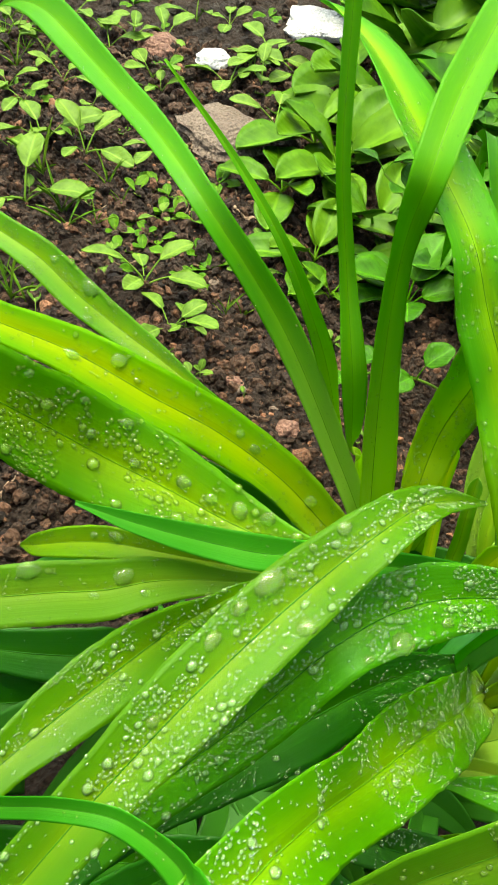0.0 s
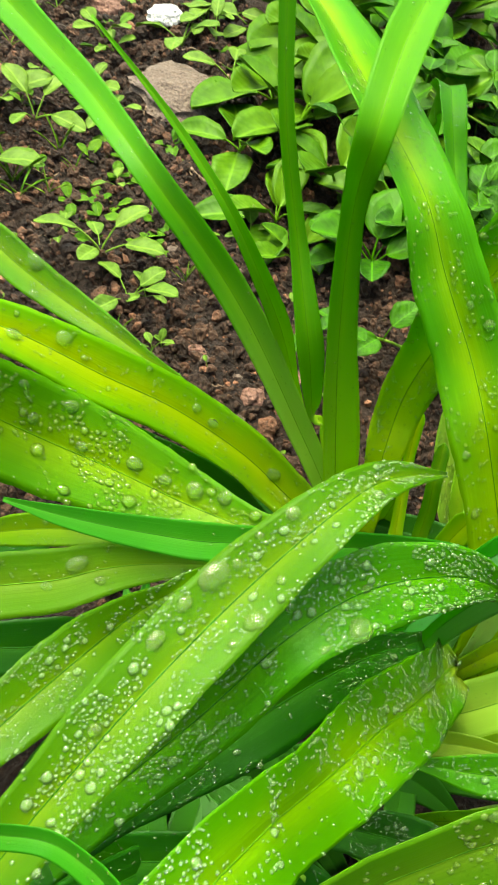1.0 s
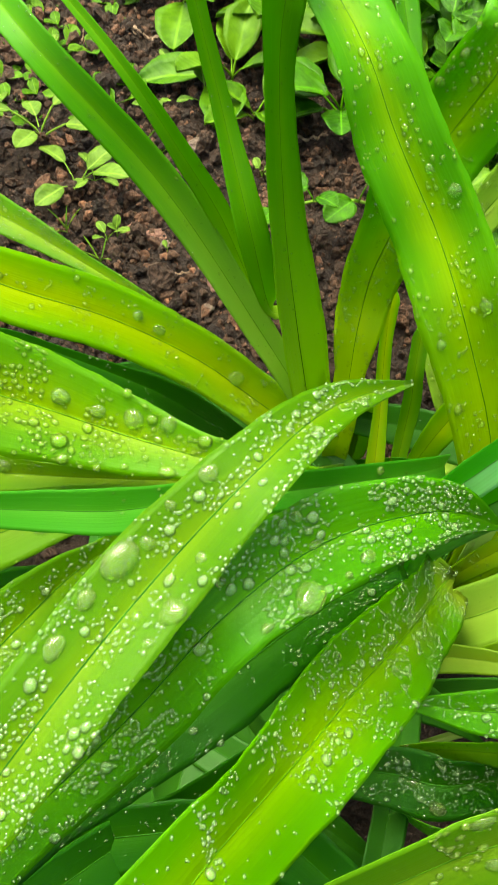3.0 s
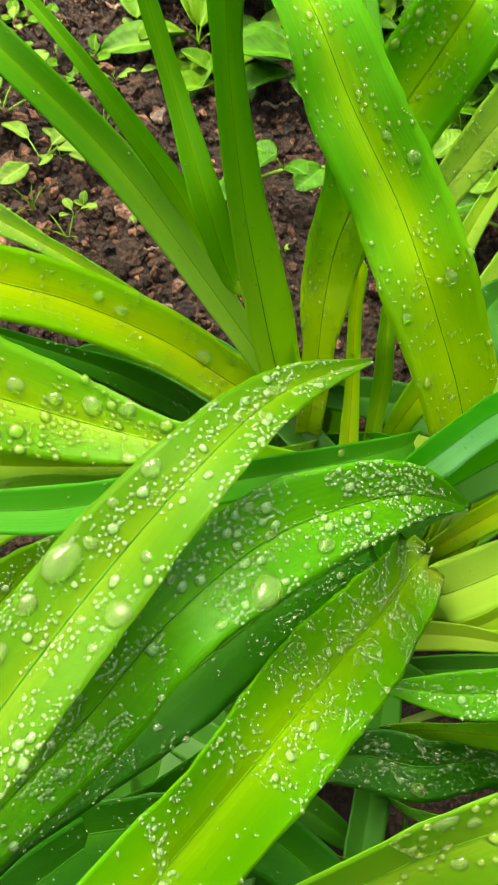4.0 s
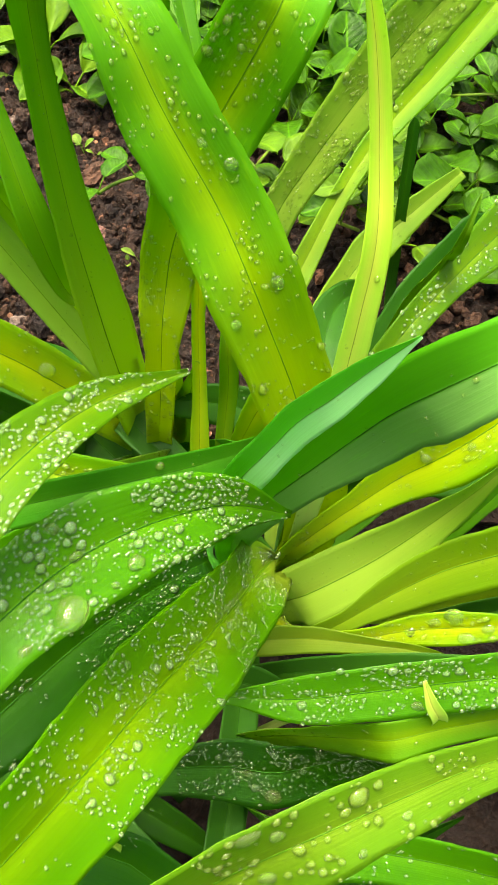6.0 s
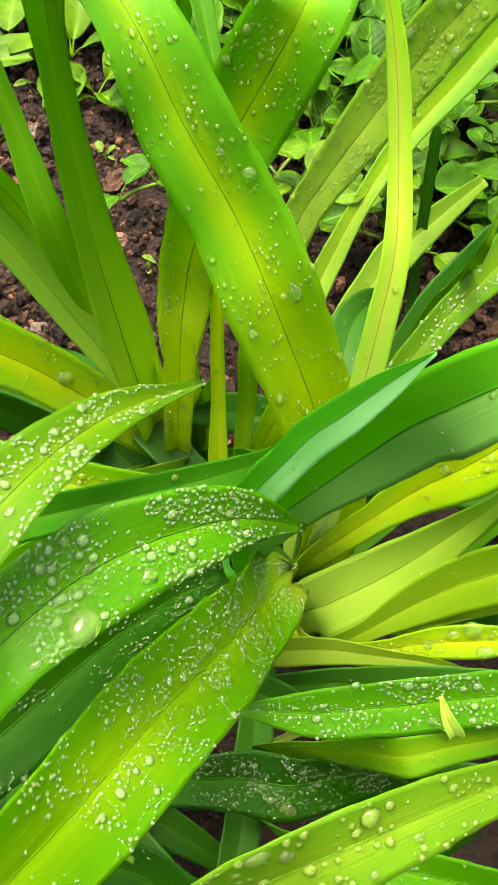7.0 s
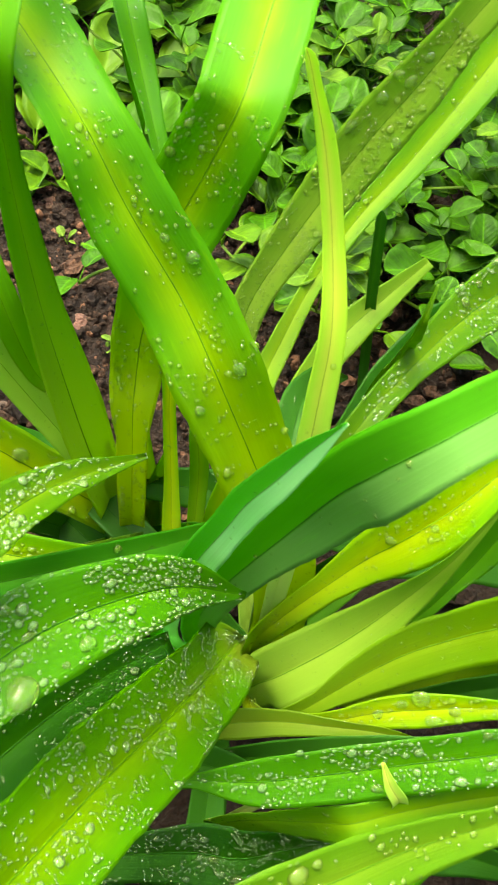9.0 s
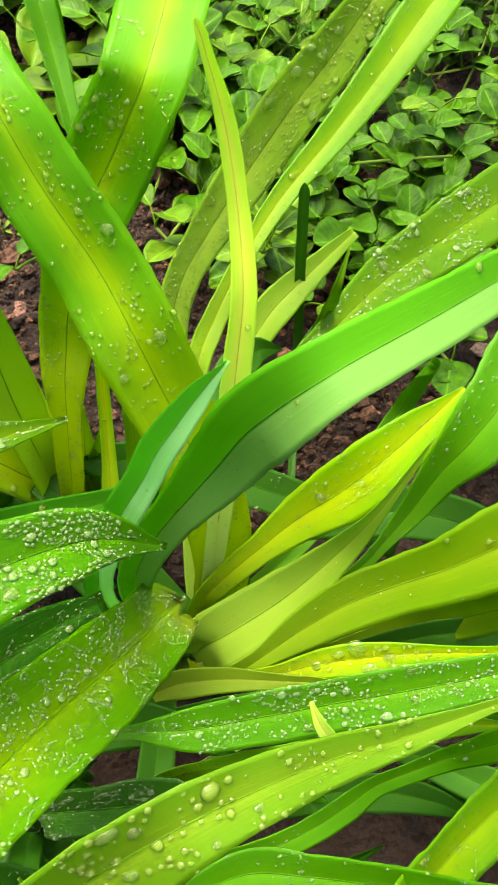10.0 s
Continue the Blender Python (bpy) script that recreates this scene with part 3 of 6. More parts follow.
strap_leaf(daylily, [(-0.0291, -0.0512, 0.1444), (-0.0471, -0.055, 0.1472), (-0.0631, -0.0612, 0.1507), (-0.0798, -0.0687, 0.1517), (-0.0983, -0.0734, 0.1525), (-0.1169, -0.0781, 0.1523)],
           [4.2, 7.2, 10.0, 12.0, 12.4, 12.2], [0, 0, 0, 0, 0, 0], "soft", root=(0.046, 0.056, 0.0), reach=0.08, fold=0.17, drops=9.0, size=1.1, big=[(0.6192, 0.35, 3.75), (0.9192, 0.74, 3.89), (0.5577, -0.39, 1.99), (0.7231, -0.15, 1.96)])
strap_leaf(daylily, [(-0.0346, -0.0976, 0.1925), (-0.0483, -0.0998, 0.1784), (-0.0611, -0.1057, 0.1666), (-0.0745, -0.1168, 0.1594), (-0.0872, -0.1301, 0.1555), (-0.0994, -0.1447, 0.1532)],
           [3.4, 8.0, 12.0, 12.8, 11.2, 8.2], [-1, -1, -2, -1, 0, 0], "fresh", root=(0.046, 0.056, 0.0), reach=0.1, fold=0.21, drops=39.6, size=0.99, rise=0.12)
strap_leaf(daylily, [(0.0603, 0.0023, 0.075), (0.0615, 0.0106, 0.087), (0.0627, 0.0195, 0.0984), (0.0636, 0.0289, 0.1098), (0.0645, 0.0371, 0.1221), (0.066, 0.0447, 0.1347)],
           [4.3, 3.7, 3.0, 2.9, 2.7, 3.3], [2, 1, 0, 0, 0, 0], "gold", root=(0.046, 0.056, 0.0), reach=0.01, fold=0.28, drops=0.0, size=1)
strap_leaf(daylily, [(0.0699, 0.0038, 0.0738), (0.0718, 0.0093, 0.0856), (0.0734, 0.0135, 0.098), (0.074, 0.0149, 0.1109), (0.0738, 0.0173, 0.1238), (0.0753, 0.024, 0.1346)],
           [3.4, 3.6, 3.9, 4.0, 3.5, 3.4], [-3, -3, -4, -2, 0, 0], "lime", root=(0.046, 0.056, 0.0), reach=0.01, fold=0.28, drops=0.0, size=1)
strap_leaf(daylily, [(0.0787, 0.0155, 0.0541), (0.0784, 0.01, 0.0662), (0.0785, 0.0052, 0.0786), (0.0796, 0.0014, 0.0912), (0.0825, 0.0002, 0.1039), (0.0881, 0.0018, 0.1157)],
           [5.5, 5.6, 5.3, 5.3, 6.0, 6.7], [-3, -2, -2, -2, 0, 1], "gold", root=(0.046, 0.056, 0.0), reach=0.01, fold=0.28, drops=0.0, size=1)
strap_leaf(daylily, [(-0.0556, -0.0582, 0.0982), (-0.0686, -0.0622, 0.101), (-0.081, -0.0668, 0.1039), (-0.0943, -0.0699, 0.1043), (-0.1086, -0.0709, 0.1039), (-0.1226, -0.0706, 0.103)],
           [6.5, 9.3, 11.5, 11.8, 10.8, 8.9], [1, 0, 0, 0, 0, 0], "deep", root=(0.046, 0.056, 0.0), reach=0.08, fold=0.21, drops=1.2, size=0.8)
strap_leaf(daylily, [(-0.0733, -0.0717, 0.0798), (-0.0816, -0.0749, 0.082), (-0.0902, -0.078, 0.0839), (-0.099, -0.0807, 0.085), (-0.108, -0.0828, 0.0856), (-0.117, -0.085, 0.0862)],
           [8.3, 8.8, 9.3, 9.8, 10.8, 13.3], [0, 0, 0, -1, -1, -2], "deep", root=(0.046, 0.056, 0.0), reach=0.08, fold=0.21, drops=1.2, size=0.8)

daylily = holder("daylily_plant", 0.095, -0.02, 0.0, "daylily clump of yellow-green and bluish arching wet leaves", "daylily", "daylily plants")
strap_leaf(daylily, [(0.0851, -0.0248, 0.173), (0.0759, -0.0167, 0.1993), (0.0666, -0.0024, 0.2205), (0.0528, 0.0092, 0.2474), (0.0404, 0.0262, 0.2736), (0.0145, 0.0821, 0.2933)],
           [14.5, 15.6, 14.7, 14.0, 12.8, 18.5], [1, 6, 4, 1, -23, -43], "stripe", root=(0.095, -0.02, 0.0), reach=0.1, fold=0.22, drops=8.5, size=1.36, label="broad wet leaf with a yellowish middle", big=[(0.5808, 0.64, 2.4), (0.3692, 0.49, 2.33), (0.6269, 0.35, 1.69), (0.3308, -0.64, 2.0)])
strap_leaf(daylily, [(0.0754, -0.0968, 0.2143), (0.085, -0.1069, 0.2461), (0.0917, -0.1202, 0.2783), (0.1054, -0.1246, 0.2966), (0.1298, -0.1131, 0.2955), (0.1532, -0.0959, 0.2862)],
           [6.5, 8.9, 9.9, 7.6, 7.1, 6.8], [12, 9, 11, 8, 3, 1], "bluish", root=(0.095, -0.02, 0.0), reach=0.16, fold=0.28, drops=1.0, size=1, label="bluish pale leaf underside with sheen painted on one half")
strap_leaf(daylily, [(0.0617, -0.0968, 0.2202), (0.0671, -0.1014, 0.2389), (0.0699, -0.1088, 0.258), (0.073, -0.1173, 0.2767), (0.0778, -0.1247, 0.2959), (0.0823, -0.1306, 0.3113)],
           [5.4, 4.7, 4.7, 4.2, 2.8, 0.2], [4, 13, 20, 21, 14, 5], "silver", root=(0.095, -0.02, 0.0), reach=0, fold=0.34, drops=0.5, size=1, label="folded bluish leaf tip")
strap_leaf(daylily, [(0.1034, -0.0387, 0.1792), (0.1059, -0.0355, 0.204), (0.1088, -0.0294, 0.228), (0.1091, -0.0173, 0.252), (0.1063, -0.0107, 0.2774), (0.1001, -0.0121, 0.3028)],
           [5.1, 4.8, 4.1, 3.3, 3.2, 1.6], [1, 1, -1, -5, -5, 0], "whitish", root=(0.095, -0.02, 0.0), reach=0.01, fold=0.34, drops=1.2, size=0.8, label="narrow pale leaf")
strap_leaf(daylily, [(0.0479, 0.0178, 0.1271), (0.0493, 0.0224, 0.1404), (0.052, 0.0295, 0.1525), (0.0543, 0.0312, 0.1666), (0.0574, 0.0307, 0.1805), (0.0605, 0.029, 0.1943), (0.0636, 0.0222, 0.2196), (0.0711, 0.0259, 0.2312), (0.0773, 0.0258, 0.2441), (0.0826, 0.0239, 0.2576), (0.0888, 0.0252, 0.2705), (0.0957, 0.0405, 0.2775)],
           [5.8, 9.0, 10.1, 10.8, 11.7, 12.3, 14.7, 15.0, 14.9, 14.6, 13.3, 14.7], [8, 5, 2, 1, 1, 0, -2, -1, 2, 2, 1, 14], "stripe", root=(0.046, 0.056, 0.0), reach=0.13, fold=0.21, drops=9.0, size=1.5)
strap_leaf(daylily, [(0.1206, 0.1311, 0.0988), (0.137, 0.1362, 0.1233), (0.1544, 0.1418, 0.1469), (0.1705, 0.143, 0.1719), (0.1864, 0.1423, 0.1952), (0.2013, 0.1424, 0.2189)],
           [9.1, 11.3, 13.1, 13.7, 12.1, 8.9], [0, 0, 2, 2, 1, 1], "pale", root=(0.12, 0.07, 0.0), reach=0.1, fold=0.25, drops=26.4, size=1.55, big=[(0.8231, -0.74, 2.75), (0.6538, -0.74, 2.86), (0.7, 0.74, 2.58), (0.7538, -0.59, 2.8), (0.8269, -0.25, 3.0), (0.9, -0.35, 2.46)])
strap_leaf(daylily, [(0.124, 0.1156, 0.0574), (0.149, 0.1484, 0.0744), (0.1764, 0.177, 0.0898), (0.2096, 0.202, 0.1062), (0.2418, 0.2268, 0.1246), (0.2735, 0.2522, 0.1446)],
           [6.9, 4.9, 6.6, 8.7, 11.6, 13.8], [0, 0, 0, 0, 0, 0], "lime", root=(0.12, 0.07, 0.0), reach=0.1, fold=0.21, drops=9.6, size=1)
strap_leaf(daylily, [(0.1519, 0.0072, 0.1643), (0.171, 0.0252, 0.1614), (0.1896, 0.0425, 0.1564), (0.2098, 0.0585, 0.1513), (0.2311, 0.0738, 0.1479), (0.254, 0.0876, 0.1471)],
           [5.7, 9.1, 11.6, 13.4, 14.7, 15.5], [-1, 0, 0, 0, 1, 0], "fresh", root=(0.095, -0.02, 0.0), reach=0.1, fold=0.21, drops=10.8, size=1.43, big=[(0.5192, -0.44, 2.79), (0.6462, 0.64, 2.89), (0.9346, -0.74, 2.04), (0.5923, -0.64, 1.9)])
strap_leaf(daylily, [(0.1469, 0.1045, 0.0629), (0.1572, 0.1124, 0.0711), (0.1686, 0.1197, 0.0765), (0.1808, 0.1261, 0.0819), (0.1931, 0.1315, 0.0887), (0.2056, 0.136, 0.0966)],
           [8.2, 9.8, 8.9, 7.1, 5.2, 3.1], [0, 0, 0, 0, 0, 0], "pale", root=(0.095, -0.02, 0.0), reach=0, fold=0.21, drops=2.4, size=1)
strap_leaf(daylily, [(0.1528, 0.0267, 0.1455), (0.1522, 0.0205, 0.1569), (0.1515, 0.0142, 0.1683), (0.1511, 0.0079, 0.1797), (0.1514, 0.0041, 0.1921), (0.1567, 0.011, 0.2034)],
           [4.1, 4.0, 3.9, 3.0, 1.6, 0.4], [0, -1, -1, -2, -2, -2], "fresh", root=(0.095, -0.02, 0.0), reach=0, fold=0.34, drops=0.0, size=1)
strap_leaf(daylily, [(0.1147, -0.0432, 0.0988), (0.1296, -0.0423, 0.1142), (0.144, -0.0438, 0.1293), (0.1589, -0.0424, 0.1424), (0.1759, -0.0365, 0.1536), (0.1931, -0.0296, 0.1644)],
           [5.9, 9.5, 12.5, 12.7, 8.1, 0.5], [-2, -2, 1, 2, 1, 1], "gold", root=(0.095, -0.02, 0.0), reach=0, fold=0.21, drops=7.2, size=1.1, big=[(0.4846, -0.2, 2.37), (0.6154, 0.15, 1.69)])
strap_leaf(daylily, [(0.167, -0.0443, 0.0872), (0.1796, -0.0391, 0.1014), (0.19, -0.0346, 0.1167), (0.2012, -0.0314, 0.1306), (0.2144, -0.0242, 0.1417), (0.2285, -0.0115, 0.149)],
           [3.1, 6.1, 9.0, 12.9, 15.9, 18.1], [-3, -3, -3, 2, 4, 0], "mid", root=(0.095, -0.02, 0.0), reach=0.08, fold=0.21, drops=3.6, size=1)
strap_leaf(daylily, [(0.0853, -0.0542, 0.0396), (0.0936, -0.0612, 0.0634), (0.12, -0.0603, 0.0864), (0.1402, -0.06, 0.1124), (0.1536, -0.0629, 0.1441), (0.1683, -0.061, 0.1798)],
           [9.0, 13.2, 11.5, 6.9, 2.5, 0.2], [9, 21, 21, 14, 4, 2], "pale", root=(0.095, -0.02, 0.0), reach=0, fold=0.34, drops=6.0, size=0.5, label="pale leaf with a twisted tip")
strap_leaf(daylily, [(0.1084, -0.0765, 0.0706), (0.1256, -0.0742, 0.0841), (0.1428, -0.0736, 0.0971), (0.1614, -0.0753, 0.1085), (0.1782, -0.0792, 0.1212), (0.194, -0.081, 0.1336)],
           [4.1, 8.6, 11.2, 11.5, 12.7, 15.7], [-2, 0, 1, 0, 1, 4], "olive", root=(0.095, -0.02, 0.0), reach=0.1, fold=0.21, drops=2.4, size=1)
strap_leaf(daylily, [(0.1432, -0.0699, 0.0534), (0.1585, -0.071, 0.059), (0.1721, -0.0736, 0.0668), (0.1816, -0.0794, 0.078), (0.1907, -0.0846, 0.0895), (0.1973, -0.0904, 0.1025)],
           [3.2, 5.3, 7.1, 8.1, 8.6, 8.4], [-3, -2, -2, -1, 0, -2], "olive", root=(0.095, -0.02, 0.0), reach=0.08, fold=0.21, drops=2.4, size=1)
strap_leaf(daylily, [(0.1147, -0.0885, 0.0801), (0.1283, -0.0912, 0.0879), (0.1428, -0.0948, 0.0937), (0.157, -0.0985, 0.0987), (0.1713, -0.1035, 0.104), (0.1867, -0.109, 0.1089)],
           [4.1, 6.0, 6.6, 4.7, 2.9, 2.5], [-3, -1, 0, -2, -3, -2], "gold", root=(0.095, -0.02, 0.0), reach=0.06, fold=0.17, drops=16.8, size=1.54, big=[(0.5269, -0.64, 3.62), (0.3654, 0.05, 2.16), (0.5615, 0.64, 2.55), (0.6423, 0.15, 2.11), (0.4577, -0.39, 1.93)])
strap_leaf(daylily, [(0.0635, -0.0783, 0.0601), (0.0726, -0.0799, 0.0687), (0.0831, -0.083, 0.075), (0.0944, -0.0866, 0.0794), (0.1062, -0.0908, 0.0821), (0.1185, -0.0949, 0.0842)],
           [3.2, 6.0, 5.8, 4.9, 3.7, 2.4], [0, 3, 1, 0, -1, -2], "husk", root=(0.095, -0.02, 0.0), reach=0.03, fold=0.28, drops=0.0, size=1, label="withering brownish leaf base")
strap_leaf(daylily, [(0.175, 0.122, 0.0537), (0.1746, 0.1227, 0.0677), (0.1745, 0.1245, 0.0817), (0.1749, 0.1276, 0.0954), (0.1759, 0.132, 0.1087), (0.1772, 0.1373, 0.1217)],
           [2.7, 2.8, 2.8, 2.9, 2.9, 2.8], [1, 1, 1, 1, 1, 1], "deep", root=(0.15, 0.03, 0), reach=0.01, fold=0.34, drops=0.0, size=1)
strap_leaf(daylily, [(0.0663, 0.0688, 0.2323), (0.0639, 0.0881, 0.2446), (0.0614, 0.1051, 0.2583), (0.062, 0.126, 0.2598), (0.0624, 0.1433, 0.2477), (0.0639, 0.1572, 0.2309)],
           [3.6, 5.5, 6.1, 6.3, 6.7, 7.1], [-27, -25, -15, -6, -3, -1], "mid", root=(0.12, 0.07, 0.0), reach=0.1, fold=0.28, drops=6.0, size=1)
strap_leaf(daylily, [(0.1964, 0.0403, 0.0391), (0.2047, 0.0477, 0.0446), (0.2122, 0.0526, 0.0531), (0.2143, 0.0511, 0.065), (0.2143, 0.047, 0.0765), (0.2137, 0.0424, 0.0878)],
           [5.5, 5.2, 5.0, 5.7, 6.5, 6.8], [-2, -2, -3, -2, -1, -2], "mid", root=(0.095, -0.02, 0.0), reach=0.03, fold=0.28, drops=0.0, size=1)
strap_leaf(daylily, [(0.1531, 0.0698, 0.049), (0.1631, 0.0769, 0.0562), (0.1729, 0.0843, 0.0628), (0.1833, 0.0915, 0.0688), (0.1943, 0.0984, 0.0745), (0.2054, 0.1054, 0.0805)],
           [6.2, 8.3, 10.2, 10.8, 10.7, 10.7], [-1, -1, 0, 0, 0, -1], "deep", root=(0.095, -0.02, 0.0), reach=0.02, fold=0.21, drops=1.2, size=1)

daylily = holder("daylily_plant", -0.1, -0.38, 0.0, "daylily with long arching leaves thickly beaded with rain", "daylily", "daylily plants")
strap_leaf(daylily, [(-0.058, -0.194, 0.2395), (-0.0381, -0.1698, 0.2511), (-0.015, -0.143, 0.2601), (0.0082, -0.1219, 0.2703), (0.0264, -0.0947, 0.2533), (0.0502, -0.0686, 0.2274)],
           [8.5, 11.0, 11.1, 8.1, 5.7, 0.5], [4, 10, 16, 23, 22, 11], "fresh", root=(-0.1, -0.38, 0.0), reach=0, fold=0.28, drops=67.2, size=0.94, label="arching wet leaf with a fine tip", big=[(0.5269, 0.69, 3.23), (0.5308, -0.69, 3.74), (0.4885, -0.69, 2.07), (0.5577, -0.54, 1.8), (0.4423, -0.59, 2.32), (0.3346, -0.25, 1.96), (0.4923, 0.69, 1.31), (0.5038, 0.2, 1.17), (0.5808, 0.44, 1.49), (0.6423, -0.69, 2.13), (0.5962, -0.74, 1.36)])
strap_leaf(daylily, [(-0.0486, -0.1739, 0.2017), (-0.0226, -0.1588, 0.2244), (-0.0006, -0.1442, 0.2444), (0.0231, -0.1261, 0.2431), (0.051, -0.1132, 0.2334), (0.0713, -0.1071, 0.215)],
           [8.8, 10.7, 10.0, 12.0, 8.5, 0.4], [0, 1, 5, -2, -1, 0], "mid", root=(-0.1, -0.38, 0.0), reach=0, fold=0.25, drops=82.5, size=0.94, label="dark wet leaf beaded with rain", big=[(0.6346, 0.74, 4.04), (0.7346, 0.59, 2.04), (0.5654, 0.74, 1.31), (0.6654, -0.74, 1.6), (0.6769, -0.05, 1.49), (0.7, 0.74, 1.01), (0.5577, -0.59, 1.19), (0.7654, 0.74, 0.9)])
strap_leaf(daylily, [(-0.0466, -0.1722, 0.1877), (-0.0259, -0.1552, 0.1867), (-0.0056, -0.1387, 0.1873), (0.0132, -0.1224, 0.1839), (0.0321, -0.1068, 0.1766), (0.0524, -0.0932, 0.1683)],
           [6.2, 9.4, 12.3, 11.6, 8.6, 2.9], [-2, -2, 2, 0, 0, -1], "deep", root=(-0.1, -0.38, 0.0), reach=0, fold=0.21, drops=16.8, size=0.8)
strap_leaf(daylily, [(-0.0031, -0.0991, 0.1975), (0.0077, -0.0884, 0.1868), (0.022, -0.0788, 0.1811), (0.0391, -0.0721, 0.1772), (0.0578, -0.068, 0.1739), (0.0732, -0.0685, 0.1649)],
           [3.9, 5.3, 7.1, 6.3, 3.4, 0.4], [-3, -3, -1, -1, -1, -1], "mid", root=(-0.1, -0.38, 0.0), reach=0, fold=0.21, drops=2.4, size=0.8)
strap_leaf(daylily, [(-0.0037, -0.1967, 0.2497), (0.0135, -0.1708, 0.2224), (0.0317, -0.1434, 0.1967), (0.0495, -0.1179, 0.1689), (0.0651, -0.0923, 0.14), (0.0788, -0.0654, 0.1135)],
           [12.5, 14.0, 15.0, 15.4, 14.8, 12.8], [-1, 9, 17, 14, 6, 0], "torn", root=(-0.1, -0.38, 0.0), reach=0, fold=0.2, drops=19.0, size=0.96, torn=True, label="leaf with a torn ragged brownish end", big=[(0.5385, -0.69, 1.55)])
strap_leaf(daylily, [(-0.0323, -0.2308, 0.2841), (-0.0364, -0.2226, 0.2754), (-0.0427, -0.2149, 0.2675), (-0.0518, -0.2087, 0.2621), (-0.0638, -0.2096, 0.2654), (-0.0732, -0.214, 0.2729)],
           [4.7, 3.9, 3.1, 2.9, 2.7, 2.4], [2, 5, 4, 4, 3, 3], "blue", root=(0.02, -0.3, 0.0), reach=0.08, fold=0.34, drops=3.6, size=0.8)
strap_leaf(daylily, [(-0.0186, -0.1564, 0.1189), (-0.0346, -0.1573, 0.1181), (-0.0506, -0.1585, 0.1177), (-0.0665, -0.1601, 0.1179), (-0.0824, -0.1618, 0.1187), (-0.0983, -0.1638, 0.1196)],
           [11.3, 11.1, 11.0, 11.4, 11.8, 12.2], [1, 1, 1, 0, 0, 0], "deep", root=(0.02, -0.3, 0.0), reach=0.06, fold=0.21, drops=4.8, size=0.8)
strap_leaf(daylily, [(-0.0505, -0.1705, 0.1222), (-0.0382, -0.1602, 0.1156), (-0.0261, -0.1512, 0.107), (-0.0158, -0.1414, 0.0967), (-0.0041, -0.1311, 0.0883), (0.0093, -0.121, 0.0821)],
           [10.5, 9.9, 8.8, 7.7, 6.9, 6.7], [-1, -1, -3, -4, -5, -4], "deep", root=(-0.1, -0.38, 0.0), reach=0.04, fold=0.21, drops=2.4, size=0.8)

daylily = holder("daylily_plant", 0.02, -0.3, 0.0, "low daylily clump with spreading wet leaves", "daylily", "daylily plants")
strap_leaf(daylily, [(0.0431, -0.195, 0.2369), (0.0618, -0.1908, 0.246), (0.0784, -0.1857, 0.2437), (0.0955, -0.1806, 0.2375), (0.1145, -0.1773, 0.2334), (0.1349, -0.1741, 0.2324)],
           [13.3, 8.6, 6.9, 5.5, 3.8, 1.4], [-25, -3, 10, 3, 0, -1], "soft", root=(0.02, -0.3, 0.0), reach=0.03, fold=0.22, drops=11.2, size=1.56, big=[(0.2962, -0.74, 2.06), (0.3231, -0.44, 1.52), (0.2731, 0.3, 1.55), (0.3231, -0.49, 1.42), (0.5269, 0.44, 1.05), (0.4269, 0.74, 0.92)])
strap_leaf(daylily, [(0.0541, -0.126, 0.1419), (0.0721, -0.1325, 0.1506), (0.094, -0.1356, 0.1565), (0.1171, -0.1367, 0.1582), (0.1399, -0.1386, 0.1617), (0.163, -0.1404, 0.1656)],
           [1.9, 7.1, 8.4, 8.4, 8.3, 6.7], [0, 4, -2, -6, -2, -3], "mid", root=(0.05, -0.1, 0.0), reach=0.1, fold=0.21, drops=36.0, size=1.0, big=[(0.8385, 0.35, 1.69), (0.8385, -0.74, 1.52), (0.9115, 0.05, 1.18), (0.6192, 0.64, 1.52)])
strap_leaf(daylily, [(0.1149, -0.1338, 0.1293), (0.1139, -0.1383, 0.1362), (0.1131, -0.1427, 0.1432), (0.1122, -0.144, 0.1514), (0.1091, -0.142, 0.1588), (0.107, -0.1372, 0.1654)],
           [2.5, 2.5, 2.5, 2.5, 2.0, 0.5], [0, 0, 0, 0, 0, 0], "whitish", root=(0.05, -0.1, 0.0), reach=0, fold=0.34, drops=0.0, size=1)
strap_leaf(daylily, [(0.079, -0.1324, 0.1127), (0.0838, -0.1374, 0.1249), (0.0896, -0.1424, 0.1368), (0.0978, -0.1471, 0.1468), (0.1111, -0.146, 0.1468), (0.1248, -0.1445, 0.1439)],
           [6.2, 6.5, 6.5, 6.5, 5.2, 4.6], [-5, -3, -4, -2, -4, -4], "lime", root=(0.05, -0.1, 0.0), reach=0.06, fold=0.17, drops=2.4, size=1)
strap_leaf(daylily, [(0.0374, -0.1324, 0.098), (0.0534, -0.1326, 0.0922), (0.0684, -0.1367, 0.0915), (0.0832, -0.1386, 0.0993), (0.0935, -0.1426, 0.1136), (0.0991, -0.1496, 0.1302)],
           [8.6, 11.3, 11.8, 9.6, 7.2, 3.8], [-4, -1, 0, -7, -8, -8], "deep", root=(0.05, -0.1, 0.0), reach=0.03, fold=0.21, drops=54.6, size=0.9, big=[(0.5308, 0.64, 2.64), (0.4538, 0.1, 1.51)])
